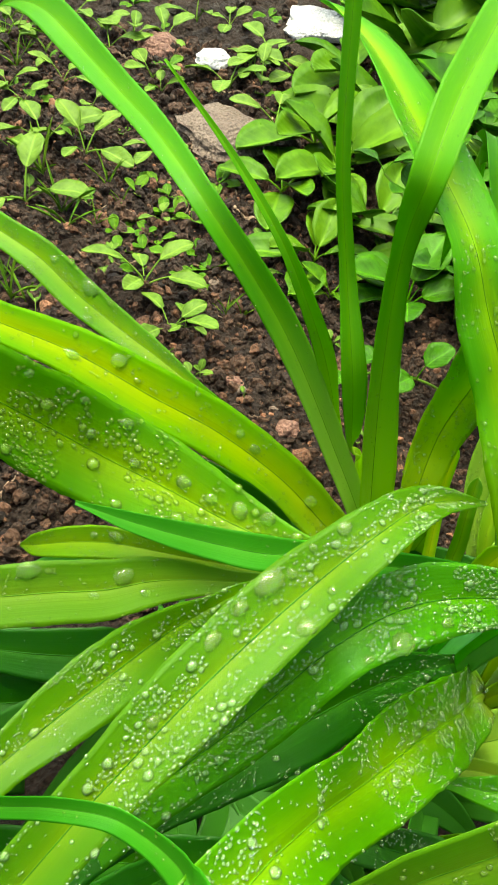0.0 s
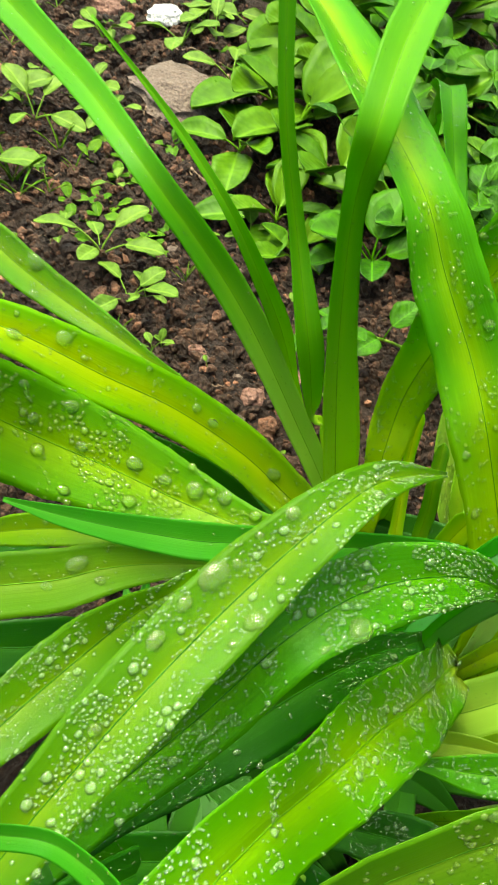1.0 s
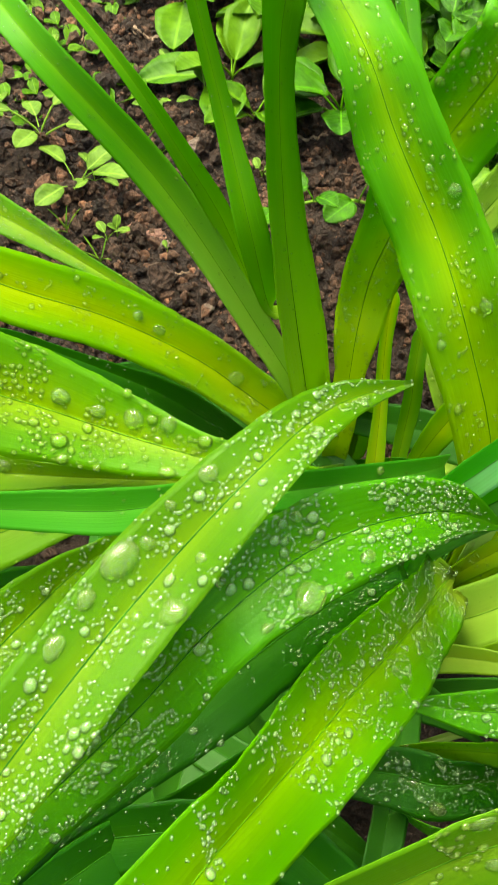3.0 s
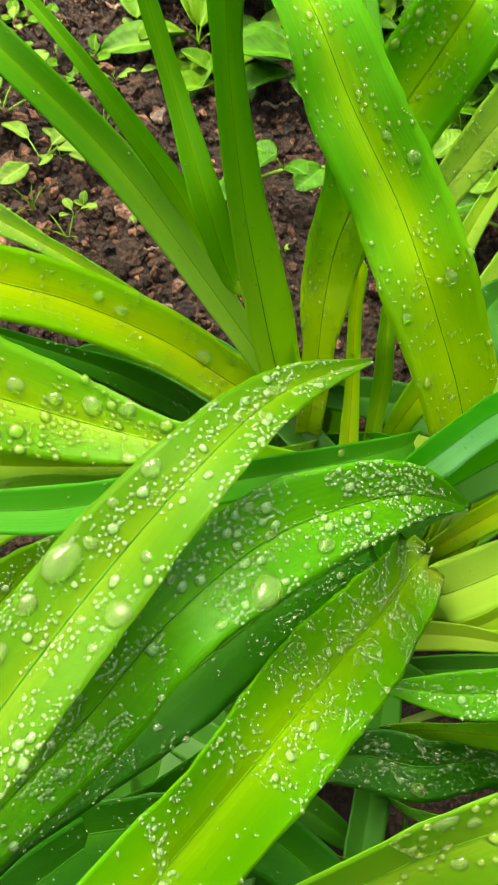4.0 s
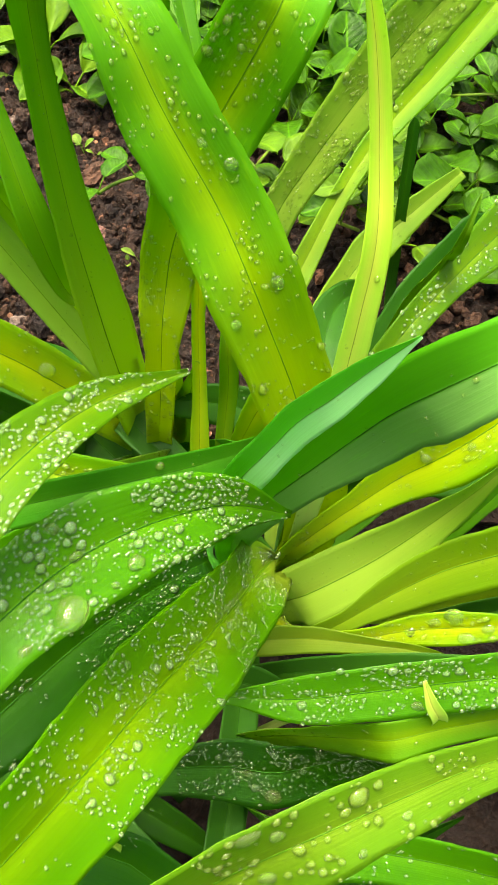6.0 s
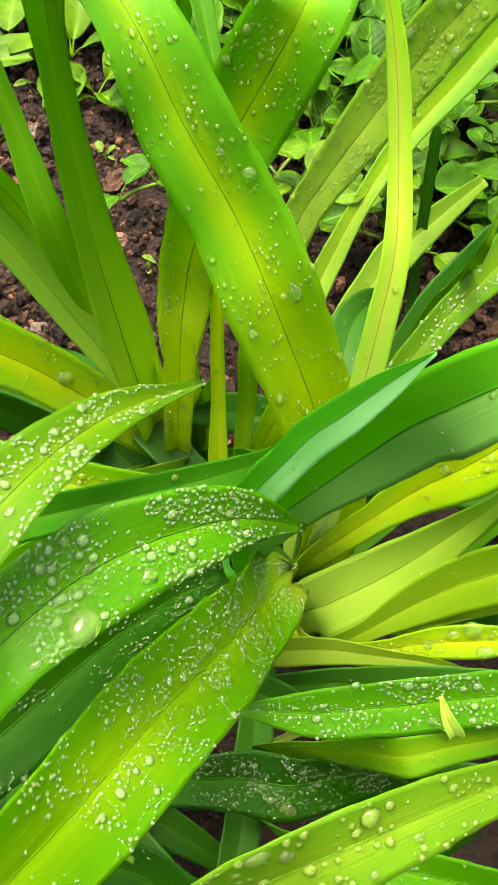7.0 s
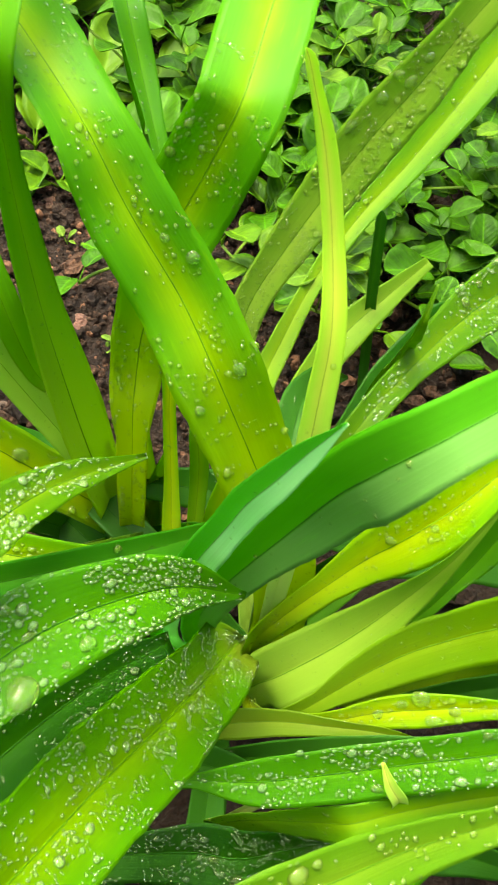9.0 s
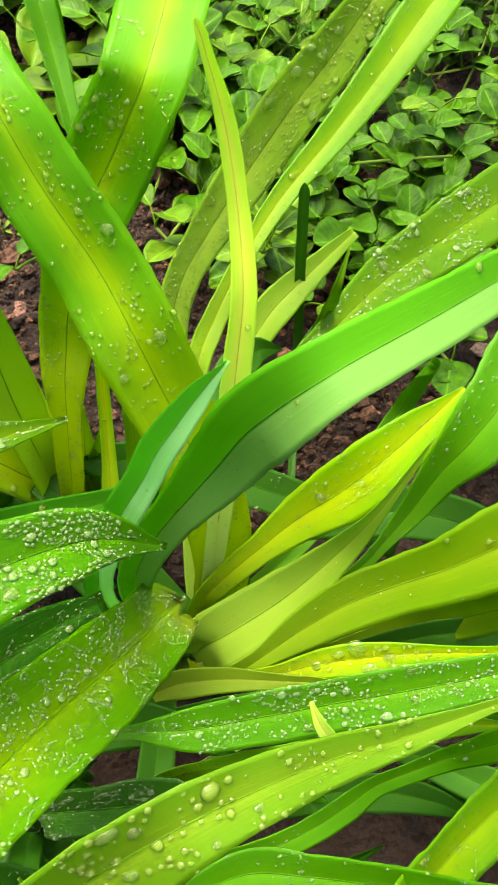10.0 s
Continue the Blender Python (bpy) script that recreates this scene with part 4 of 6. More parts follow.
strap_leaf(daylily, [(0.0298, -0.1588, 0.0973), (0.0266, -0.1575, 0.1019), (0.0237, -0.1559, 0.1064), (0.0208, -0.1542, 0.111), (0.017, -0.1537, 0.1163), (0.0154, -0.158, 0.1197)],
           [0.0, 0.0, 0.0, 0.0, 1.2, 3.2], [20, 26, 26, 22, 18, 11], "pale", root=(0.05, -0.1, 0.0), reach=0.0, fold=0.21, drops=1.2, size=1)
strap_leaf(daylily, [(0.0622, -0.1755, 0.1323), (0.0816, -0.1714, 0.1283), (0.1001, -0.1763, 0.1282), (0.1161, -0.1843, 0.1363), (0.13, -0.1932, 0.1474), (0.1413, -0.2021, 0.1613)],
           [6.0, 9.0, 8.6, 8.7, 8.8, 8.7], [-6, -1, -7, -5, -5, -6], "mid", root=(0.02, -0.3, 0.0), reach=0.08, fold=0.21, drops=4.8, size=1)
strap_leaf(daylily, [(0.1315, -0.1869, 0.1353), (0.1404, -0.1811, 0.1288), (0.1494, -0.1752, 0.1226), (0.1589, -0.1693, 0.1171), (0.169, -0.1635, 0.1125), (0.1788, -0.1573, 0.1081)],
           [10.1, 10.5, 10.9, 11.2, 11.3, 11.0], [1, 2, 2, 3, 3, 3], "lime", root=(0.2, -0.25, 0), reach=0.08, fold=0.21, drops=7.2, size=1.2)
strap_leaf(daylily, [(0.1187, -0.1552, 0.1211), (0.1297, -0.1496, 0.1164), (0.1421, -0.1469, 0.1139), (0.1535, -0.147, 0.1198), (0.1605, -0.1498, 0.1302), (0.166, -0.153, 0.1414)],
           [5.0, 3.8, 3.7, 4.6, 6.1, 7.3], [-5, -5, -5, -5, -3, -2], "mid", root=(0.05, -0.1, 0.0), reach=0.06, fold=0.21, drops=2.4, size=1)

# short sheathing leaves packed round the crown
for k in range(5):
    x = 0.029 + 0.0085 * k
    strap_leaf(daylily, [(x * 0.4 + 0.028, 0.052, 0.012), (x * 0.6 + 0.018, 0.044, 0.036), (x * 0.85 + 0.006, 0.038 - 0.002 * (k % 3), 0.070), (x, 0.030 - 0.003 * (k % 3), 0.108 + 0.008 * (k % 2))],
               [7.5, 8.5, 6.5, 0.8], [-6, 0, 4, 8], ("gold", "lime", "gold")[k % 3], fold=0.34, label="short pale sheathing leaf at the crown")

# low leaves under the arching ones: dark filler added to darken and shade gaps
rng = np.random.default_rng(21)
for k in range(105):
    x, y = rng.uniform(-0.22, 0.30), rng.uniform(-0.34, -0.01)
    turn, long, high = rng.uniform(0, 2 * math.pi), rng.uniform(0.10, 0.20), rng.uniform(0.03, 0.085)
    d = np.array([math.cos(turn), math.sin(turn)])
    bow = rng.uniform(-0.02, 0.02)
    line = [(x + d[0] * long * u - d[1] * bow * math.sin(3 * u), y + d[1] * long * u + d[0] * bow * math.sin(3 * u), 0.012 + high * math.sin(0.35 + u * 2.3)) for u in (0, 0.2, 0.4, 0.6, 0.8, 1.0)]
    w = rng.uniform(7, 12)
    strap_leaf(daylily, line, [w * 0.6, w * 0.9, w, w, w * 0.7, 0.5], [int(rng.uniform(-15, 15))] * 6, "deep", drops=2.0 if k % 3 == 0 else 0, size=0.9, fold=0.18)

for rain in drop_sets:
    rain_on(*rain)


# ---- ground ----
def axis_steps(lo, hi, step, far):
    mid = list(np.arange(lo, hi, step))
    grow, out, v, d = 1.35, [], hi, step
    while v < far:
        out.append(v)
        d *= grow
        v += d
    back, v, d = [], lo, step
    while v > -far:
        d *= grow
        v -= d
        back.append(v)
    return np.array(back[::-1] + mid + out)


def soil_height(x, y):
    v = Vector((x * 9, y * 9, 0.3))
    h = 0.007 * noise.noise(v) + 0.007 * noise.noise(v * 3.1) + 0.007 * noise.noise(v * 9.0) + 0.008 * abs(noise.noise(v * 21.0))
    return h - 0.003


xs, ys = axis_steps(-0.42, 0.52, 0.0036, 60.0), axis_steps(-0.22, 1.02, 0.0036, 60.0)
gv = [(x, y, soil_height(x, y) if -0.6 < x < 0.7 and -0.4 < y < 1.3 else 0.0) for y in ys for x in xs]
nx = len(xs)
gf = [(r * nx + q, r * nx + q + 1, (r + 1) * nx + q + 1, (r + 1) * nx + q) for r in range(len(ys) - 1) for q in range(nx - 1)]
tagged(new("ground", mesh_of("ground", gv, gf, SOIL)), "damp dark brown crumbly garden soil", "soil", kind="structure")


def lump(rng, r, flat=0.7, rough=0.35, sub=2):
    bm = bmesh.new()
    bmesh.ops.create_icosphere(bm, subdivisions=sub, radius=1.0)
    o = Vector(rng.uniform(-50, 50, 3))
    sx, sy = rng.uniform(0.75, 1.3, 2)
    vs = []
    for v in bm.verts:
        k = 1 + rough * noise.noise(v.co * 1.3 + o) + rough * 0.6 * noise.noise(v.co * 3.2 + o)
        vs.append(Vector((v.co.x * sx, v.co.y * sy, v.co.z * flat)) * k * r)
    fs = [[v.index for v in f.verts] for f in bm.faces]
    bm.free()
    return vs, fs


rng = np.random.default_rng(11)


def crumbs(count, x0, x1, y0, y1, small, spread, sub):
    vs, fs, base = [], [], 0
    shapes = [lump(rng, 1.0, 0.75, 0.6, sub) for _ in range(12)]
    shapes = [(np.array(v), np.array(f)) for v, f in shapes]
    for _ in range(count):
        x, y = rng.uniform(x0, x1), rng.uniform(y0, y1)
        r = small + spread * rng.random() ** 3
        v, f = shapes[rng.integers(12)]
        q = rng.normal(size=4)
        w, i, j, k = q / np.linalg.norm(q)
        turn = np.array([[1 - 2 * (j * j + k * k), 2 * (i * j - k * w), 2 * (i * k + j * w)], [2 * (i * j + k * w), 1 - 2 * (i * i + k * k), 2 * (j * k - i * w)],
                         [2 * (i * k - j * w), 2 * (j * k + i * w), 1 - 2 * (i * i + j * j)]])
        vs.append(v @ (turn.T * r) + (x, y, soil_height(x, y) + r * 0.4))
        fs.append(f + base)
        base += len(v)
    return np.concatenate(vs).tolist(), np.concatenate(fs).tolist()


cv, cf = crumbs(26000, -0.36, 0.26, 0.02, 0.75, 0.0007, 0.0022, 1)
ev, ef = crumbs(13000, -0.36, 0.26, 0.02, 0.75, 0.0014, 0.0040, 1)
cf += [[i + len(cv) for i in f] for f in ef]
cv += ev
dv, df = crumbs(1500, -0.36, 0.36, -0.05, 0.95, 0.0025, 0.006, 2)
cf += [[i + len(cv) for i in f] for f in df]
cv += dv
tagged(new("soil_crumbs", mesh_of("soil_crumbs", cv, cf, CLOD, False)), "loose dark soil crumbs scattered over the bed", "soil", kind="stuff")


def stone(x, y, r, mat, label, flat=0.6, rough=0.35, turn=0.0):
    vs, fs = lump(rng, r, flat, rough, 3)
    me = mesh_of("stone", vs, fs, mat, False)
    ob = new("stone", me)
    ob.matrix_world = pose(x, y, soil_height(x, y) + r * flat * 0.35, 0, 0, turn)
    return tagged(ob, label, "stone")


stone(-0.006, 0.186, 0.0075, ROCK_RED, "reddish-brown angular stone lying on the soil", 0.7, 0.35, 316)
stone(-0.112, 0.695, 0.0145, ROCK_WHITE, "small white stone lying on the soil", 0.6, 0.35, 126)
stone(-0.009, 0.819, 0.0346, ROCK_WHITE, "large whitish broken stone half buried in soil", 0.4, 0.35, 355)
stone(-0.088, 0.565, 0.0353, ROCK_TAN, "flat brownish stone half buried in soil", 0.35, 0.35, 245)
stone(-0.174, 0.733, 0.0251, ROCK_RED, "reddish brick fragment on the soil", 0.5, 0.35, 160)
stone(-0.058, 0.246, 0.0056, ROCK_RED, "small pinkish stone on the soil", 0.7, 0.35, 196)
stone(-0.044, 0.233, 0.0059, ROCK_RED, "small reddish stone on the soil", 0.6, 0.35, 60)
stone(0.008, 0.348, 0.0071, ROCK_RED, "small pinkish stone on the soil", 0.7, 0.35, 334)
stone(-0.016, 0.209, 0.0034, ROCK_TAN, "small tan pebble on the soil", 0.7, 0.35, 155)
stone(-0.039, 0.219, 0.0035, ROCK_TAN, "small tan pebble on the soil", 0.7, 0.35, 130)
stone(-0.070, 0.344, 0.0053, ROCK_TAN, "small tan pebble on the soil", 0.7, 0.35, 175)
stone(0.010, 0.333, 0.0070, ROCK_RED, "small pinkish stone on the soil", 0.7, 0.35, 75)
stone(0.026, 0.215, 0.0044, ROCK_RED, "small reddish stone on the soil", 0.6, 0.35, 135)
stone(-0.022, 0.149, 0.0038, ROCK_TAN, "small pinkish pebble on the soil", 0.6, 0.35, 200)
stone(-0.013, 0.168, 0.0042, ROCK_TAN, "small tan pebble on the soil", 0.6, 0.35, 255)
stone(0.289, 0.122, 0.0048, ROCK_TAN, "small tan pebble on the soil", 0.6, 0.35, 204)
stone(0.025, 0.210, 0.0042, ROCK_RED, "small reddish stone on the soil", 0.6, 0.35, 210)
stone(-0.022, 0.312, 0.0054, ROCK_TAN, "small brown pebble on the soil", 0.6, 0.35, 45)
stone(-0.161, 0.531, 0.0095, ROCK_TAN, "small tan stone on the soil", 0.5, 0.35, 275)


def twig(ax, ay, bx, by, r, label):
    rr, n, seg = np.random.default_rng(int(abs(ax * 9e4)) + 1), 12, 7
    a, b = np.array([ax, ay]), np.array([bx, by])
    side = np.array([-(b - a)[1], (b - a)[0]])
    vs, fs = [], []
    for i in range(n + 1):
        u = i / n
        p = a + (b - a) * u + side * (0.06 * math.sin(u * 4 + rr.uniform(0, 0.4)) + 0.02 * math.sin(u * 11))
        z = soil_height(p[0], p[1]) + r * 1.2
        d = (b - a) / np.linalg.norm(b - a)
        k = r * (1 - 0.35 * u) * (1 + 0.15 * math.sin(i * 2.1))
        for q in range(seg):
            f = 2 * math.pi * q / seg
            vs.append((p[0] - d[1] * k * math.cos(f), p[1] + d[0] * k * math.cos(f), z + k * math.sin(f)))
    for i in range(n):
        for q in range(seg):
            fs.append((i * seg + q, i * seg + (q + 1) % seg, (i + 1) * seg + (q + 1) % seg, (i + 1) * seg + q))
    fs += [tuple(range(seg))[::-1], tuple(n * seg + q for q in range(seg))]
    return tagged(new("twig", mesh_of("twig", vs, fs, WOOD)), label, "twig")


twig(-0.217, 0.414, -0.133, 0.427, 0.0007, "thin dry stalk lying on the soil")
twig(-0.036, 0.189, -0.022, 0.203, 0.0009, "short broken piece of reed on the soil")
twig(0.043, 0.313, 0.076, 0.313, 0.0013, "brown twig lying on the soil")
twig(-0.134, 0.655, -0.066, 0.644, 0.0009, "thin dry stalk lying on the soil")
twig(-0.069, 0.445, -0.039, 0.432, 0.0017, "dry tan twig lying on the soil")
twig(-0.176, 0.103, -0.172, 0.123, 0.0007, "dry straw lying on the soil")
twig(-0.214, 0.695, -0.181, 0.685, 0.0015, "dry twig lying on the soil")
twig(0.035, 0.314, 0.044, 0.339, 0.0004, "thin dry root on the soil")
twig(-0.163, 0.070, -0.145, 0.060, 0.0010, "dry plant scrap on the soil")
twig(-0.049, 0.560, -0.038, 0.640, 0.0011, "pale dry stalk lying on the soil")
twig(0.061, 0.240, 0.076, 0.236, 0.0007, "short brown twig on the soil")
twig(-0.045, 0.585, -0.057, 0.609, 0.0010, "bit of dry straw lying on the soil")
twig(-0.124, 0.582, -0.105, 0.547, 0.0007, "bit of dry straw lying on the soil")
twig(-0.065, 0.440, -0.070, 0.455, 0.0007, "bit of dry straw lying on the soil")
twig(-0.114, 0.543, -0.117, 0.529, 0.0010, "bit of dry straw lying on the soil")
twig(-0.042, 0.511, -0.060, 0.531, 0.0009, "bit of dry straw lying on the soil")
twig(-0.034, 0.502, -0.016, 0.480, 0.0009, "bit of dry straw lying on the soil")
twig(-0.045, 0.486, -0.050, 0.473, 0.0007, "bit of dry straw lying on the soil")
twig(-0.064, 0.476, -0.077, 0.499, 0.0008, "bit of dry straw lying on the soil")
twig(-0.101, 0.526, -0.111, 0.518, 0.0011, "bit of dry straw lying on the soil")
twig(-0.106, 0.439, -0.104, 0.455, 0.0007, "bit of dry straw lying on the soil")
twig(-0.178, 0.348, -0.158, 0.348, 0.0009, "bit of dry straw lying on the soil")
twig(-0.128, 0.354, -0.148, 0.339, 0.0009, "bit of dry straw lying on the soil")
twig(-0.040, 0.446, -0.062, 0.425, 0.0009, "bit of dry straw lying on the soil")
twig(-0.161, 0.349, -0.181, 0.323, 0.0006, "bit of dry straw lying on the soil")
twig(-0.159, 0.581, -0.148, 0.545, 0.0010, "bit of dry straw lying on the soil")
twig(-0.196, 0.534, -0.230, 0.531, 0.0010, "bit of dry straw lying on the soil")
twig(-0.222, 0.334, -0.206, 0.345, 0.0009, "bit of dry straw lying on the soil")
twig(-0.036, 0.645, -0.047, 0.622, 0.0009, "bit of dry straw lying on the soil")
twig(-0.066, 0.296, -0.038, 0.290, 0.0005, "bit of dry straw lying on the soil")
twig(-0.020, 0.467, -0.008, 0.464, 0.0006, "bit of dry straw lying on the soil")


# ---- weeds ----
def weed_leaf_mesh(name, mat, long, wide, stalk, cup, bend, seed, notch=0.0):
    """A small stalked leaf that grows along +x from the origin, 1 unit long in all; bend lifts the stalk."""
    r = np.random.default_rng(seed)
    vs, fs = [], []
    n, seg = 6, 6
    sr = 0.016
    for i in range(n + 1):
        u = i / n
        x, z = stalk * u, bend * stalk * (u**0.7)
        for q in range(seg):
            f = 2 * math.pi * q / seg
            vs.append((x, sr * (1.2 - 0.4 * u) * math.cos(f), z + sr * (1.2 - 0.4 * u) * math.sin(f)))
    for i in range(n):
        for q in range(seg):
            fs.append((i * seg + q, i * seg + (q + 1) % seg, (i + 1) * seg + (q + 1) % seg, (i + 1) * seg + q))
    z0, na, nb = bend * stalk, 14, 7
    blade = 1 - stalk
    for side in (0, 1):
        base = len(vs)
        for i in range(na):
            u = 0.5 - 0.5 * math.cos(math.pi * i / (na - 1))
            half = wide * (math.sin(math.pi * min(1, u**long)) ** 0.55 + 0.02) * (1 + 0.04 * math.sin(u * 17 + seed))
            for j in range(nb):
                q = -1 + 2 * j / (nb - 1)
                x = stalk + blade * u - notch * (u > 0.9) * (1 - abs(q)) * 0.06
                z = z0 + cup * half * (q * q - 0.3) + 0.10 * blade * math.sin(u * 2.4) * bend - 0.16 * blade * u * u + 0.012 * math.sin(u * 9 + q * 4 + seed)
                z -= 0.02 * math.exp(-((q / 0.2) ** 2)) + (0.006 if side else 0)
                vs.append((x, half * q, z))
        for i in range(na - 1):
            for j in range(nb - 1):
                p = base + i * nb + j
                f = (p, p + nb, p + nb + 1, p + 1)
                fs.append(f if side == 0 else f[::-1])
        if side:
            up = base - na * nb
            rim = [i * nb for i in range(na)] + [(na - 1) * nb + j for j in range(1, nb)]
            rim += [i * nb + nb - 1 for i in range(na - 2, -1, -1)] + [j for j in range(nb - 2, 0, -1)]
            for k in range(len(rim)):
                a, b = rim[k], rim[(k + 1) % len(rim)]
                fs.append((up + a, base + a, base + b, up + b))
    return mesh_of(name, vs, fs, mat)


SPOON = [weed_leaf_mesh("spoon_leaf", WEED, 1.12, 0.16 + 0.025 * k, 0.40, 0.22, 0.7, k) for k in range(3)]
ROUND = [weed_leaf_mesh("round_leaf", WEED_DARK, 0.95, 0.26 + 0.02 * k, 0.30, 0.35, 0.8, 10 + k) for k in range(3)]
BROAD = [weed_leaf_mesh("broad_leaf", WEED_MID, 1.15, 0.20 + 0.015 * k, 0.22, 0.45, 0.55, 20 + k) for k in range(3)]
BROAD_LIGHT = [weed_leaf_mesh("broad_leaf", WEED_MID, 1.15, 0.21 + 0.015 * k, 0.22, 0.45, 0.6, 30 + k) for k in range(3)]
CLOVER = [weed_leaf_mesh("leaflet", WEED_MID, 1.35, 0.30, 0.06, 0.35, 0.3, 40 + k, 1.2) for k in range(3)]


OVAL = [weed_leaf_mesh("oval_leaf", WEED_MID, 1.05, 0.20 + 0.025 * k, 0.35, 0.3, 0.7, 50 + k) for k in range(3)]


def rosette(name, x, y, length, count, meshes, label, category, group, seed, lift=(10, 45), turn=None):
    r = np.random.default_rng(seed)
    plant = holder(name, x, y, soil_height(x, y) - 0.001, label, category, group)
    start = r.uniform(0, 360) if turn is None else turn
    for k in range(count):
        ob = part("leaf", meshes[r.integers(len(meshes))], plant)
        ob.matrix_parent_inverse = Matrix()
        s = length * r.uniform(0.65, 1.12)
        ob.matrix_basis = pose(0, 0, 0.001 * k, r.uniform(-18, 18), -r.uniform(*lift), start + k * (360 / count if count < 5 else 137.5) + r.uniform(-22, 22)) @ Matrix.Scale(s, 4)
    return plant


def creeping_weed(x, y, length, way, pairs, size, meshes, label, category, group, seed, rise=0.05):
    """A leafy stem that creeps over the soil and rises, with leaves in pairs along it."""
    r = np.random.default_rng(seed)
    z = soil_height(x, y)
    plant = holder("creeping_weed", x, y, z, label, category, group)
    n, seg, vs, fs, pts = 14, 6, [], [], []
    bend = r.uniform(-1.2, 1.2)
    px, py, f = 0.0, 0.0, radians(way)
    for i in range(n + 1):
        u = i / n
        pts.append((px, py, 0.002 + rise * u**0.8))
        px += length / n * math.cos(f)
        py += length / n * math.sin(f)
        f += bend / n
    for i, p in enumerate(pts):
        for q in range(seg):
            g = 2 * math.pi * q / seg
            vs.append((p[0] + 0.0009 * math.cos(g), p[1] + 0.0009 * math.sin(g), p[2] + 0.0006 * math.sin(g)))
    for i in range(n):
        for q in range(seg):
            fs.append((i * seg + q, i * seg + (q + 1) % seg, (i + 1) * seg + (q + 1) % seg, (i + 1) * seg + q))
    st = part("stem", mesh_of("stem", vs, fs, WEED), plant)
    st.matrix_parent_inverse = Matrix()
    for k in range(pairs):
        p = pts[int((k + 1) / pairs * n)]
        for side in (0, 180):
            ob = part("leaf", meshes[r.integers(len(meshes))], plant)
            ob.matrix_parent_inverse = Matrix()
            ob.matrix_basis = pose(*p, r.uniform(-15, 15), -r.uniform(0, 40), way + 90 * (k % 2) + 45 + side + r.uniform(-25, 25)) @ Matrix.Scale(size * r.uniform(0.7, 1.15), 4)
    return plant


BLADE = [weed_leaf_mesh("grass_blade", GRASS, 0.8, 0.025, 0.1, 0.4, 0.3, 60 + k) for k in range(3)]
rosette("seedling", -0.244, 0.513, 0.0602, 4, SPOON, "small green seedling with spoon-shaped leaves in soil", "seedling", "weed seedlings", 100, (-5, 30))
rosette("seedling", -0.235, 0.413, 0.0549, 3, SPOON, "small green seedling with spoon-shaped leaves in soil", "seedling", "weed seedlings", 101, (-5, 30))
rosette("seedling", -0.202, 0.494, 0.0494, 4, SPOON, "small green seedling with spoon-shaped leaves in soil", "seedling", "weed seedlings", 102, (-5, 30))
rosette("seedling", -0.200, 0.729, 0.0489, 4, SPOON, "small green seedling with spoon-shaped leaves in soil", "seedling", "weed seedlings", 103, (-5, 30))
rosette("seedling", -0.170, 0.748, 0.0456, 4, SPOON, "small green seedling with spoon-shaped leaves in soil", "seedling", "weed seedlings", 104, (-5, 30))
rosette("seedling", -0.219, 0.706, 0.0407, 3, SPOON, "small green seedling with spoon-shaped leaves in soil", "seedling", "weed seedlings", 105, (-5, 30))
rosette("seedling", -0.093, 0.660, 0.0704, 4, SPOON, "small green seedling with spoon-shaped leaves in soil", "seedling", "weed seedlings", 106, (-5, 30))
rosette("seedling", -0.053, 0.729, 0.0521, 4, SPOON, "small green seedling with spoon-shaped leaves in soil", "seedling", "weed seedlings", 107, (-5, 30))
rosette("seedling", -0.023, 0.705, 0.0620, 4, SPOON, "small green seedling with spoon-shaped leaves in soil", "seedling", "weed seedlings", 108, (-5, 30))
rosette("seedling", -0.042, 0.599, 0.0501, 3, SPOON, "small green seedling with spoon-shaped leaves in soil", "seedling", "weed seedlings", 109, (-5, 30))
rosette("seedling", -0.122, 0.317, 0.0489, 5, SPOON, "small green seedling with spoon-shaped leaves in soil", "seedling", "weed seedlings", 110, (-5, 30))
rosette("seedling", -0.097, 0.278, 0.0394, 4, SPOON, "small green seedling with spoon-shaped leaves in soil", "seedling", "weed seedlings", 111, (-5, 30))
rosette("seedling", -0.266, 0.493, 0.0438, 3, SPOON, "small green seedling with spoon-shaped leaves in soil", "seedling", "weed seedlings", 112, (-5, 30))
rosette("seedling", -0.277, 0.579, 0.0405, 3, SPOON, "small green seedling with spoon-shaped leaves in soil", "seedling", "weed seedlings", 113, (-5, 30))
rosette("seedling", -0.298, 0.608, 0.0417, 3, SPOON, "small green seedling with spoon-shaped leaves in soil", "seedling", "weed seedlings", 114, (-5, 30))
rosette("seedling", -0.253, 0.639, 0.0423, 4, SPOON, "small green seedling with spoon-shaped leaves in soil", "seedling", "weed seedlings", 115, (-5, 30))
rosette("seedling", -0.282, 0.694, 0.0445, 4, SPOON, "small green seedling with spoon-shaped leaves in soil", "seedling", "weed seedlings", 116, (-5, 30))
rosette("seedling", -0.269, 0.767, 0.0469, 4, SPOON, "small green seedling with spoon-shaped leaves in soil", "seedling", "weed seedlings", 117, (-5, 30))
rosette("seedling", -0.194, 0.271, 0.0249, 3, SPOON, "small green seedling with spoon-shaped leaves in soil", "seedling", "weed seedlings", 118, (-5, 30))
rosette("seedling", -0.168, 0.657, 0.0389, 3, SPOON, "small green seedling with spoon-shaped leaves in soil", "seedling", "weed seedlings", 119, (-5, 30))
rosette("seedling", -0.318, 0.724, 0.0458, 4, SPOON, "small green seedling with spoon-shaped leaves in soil", "seedling", "weed seedlings", 120, (-5, 30))
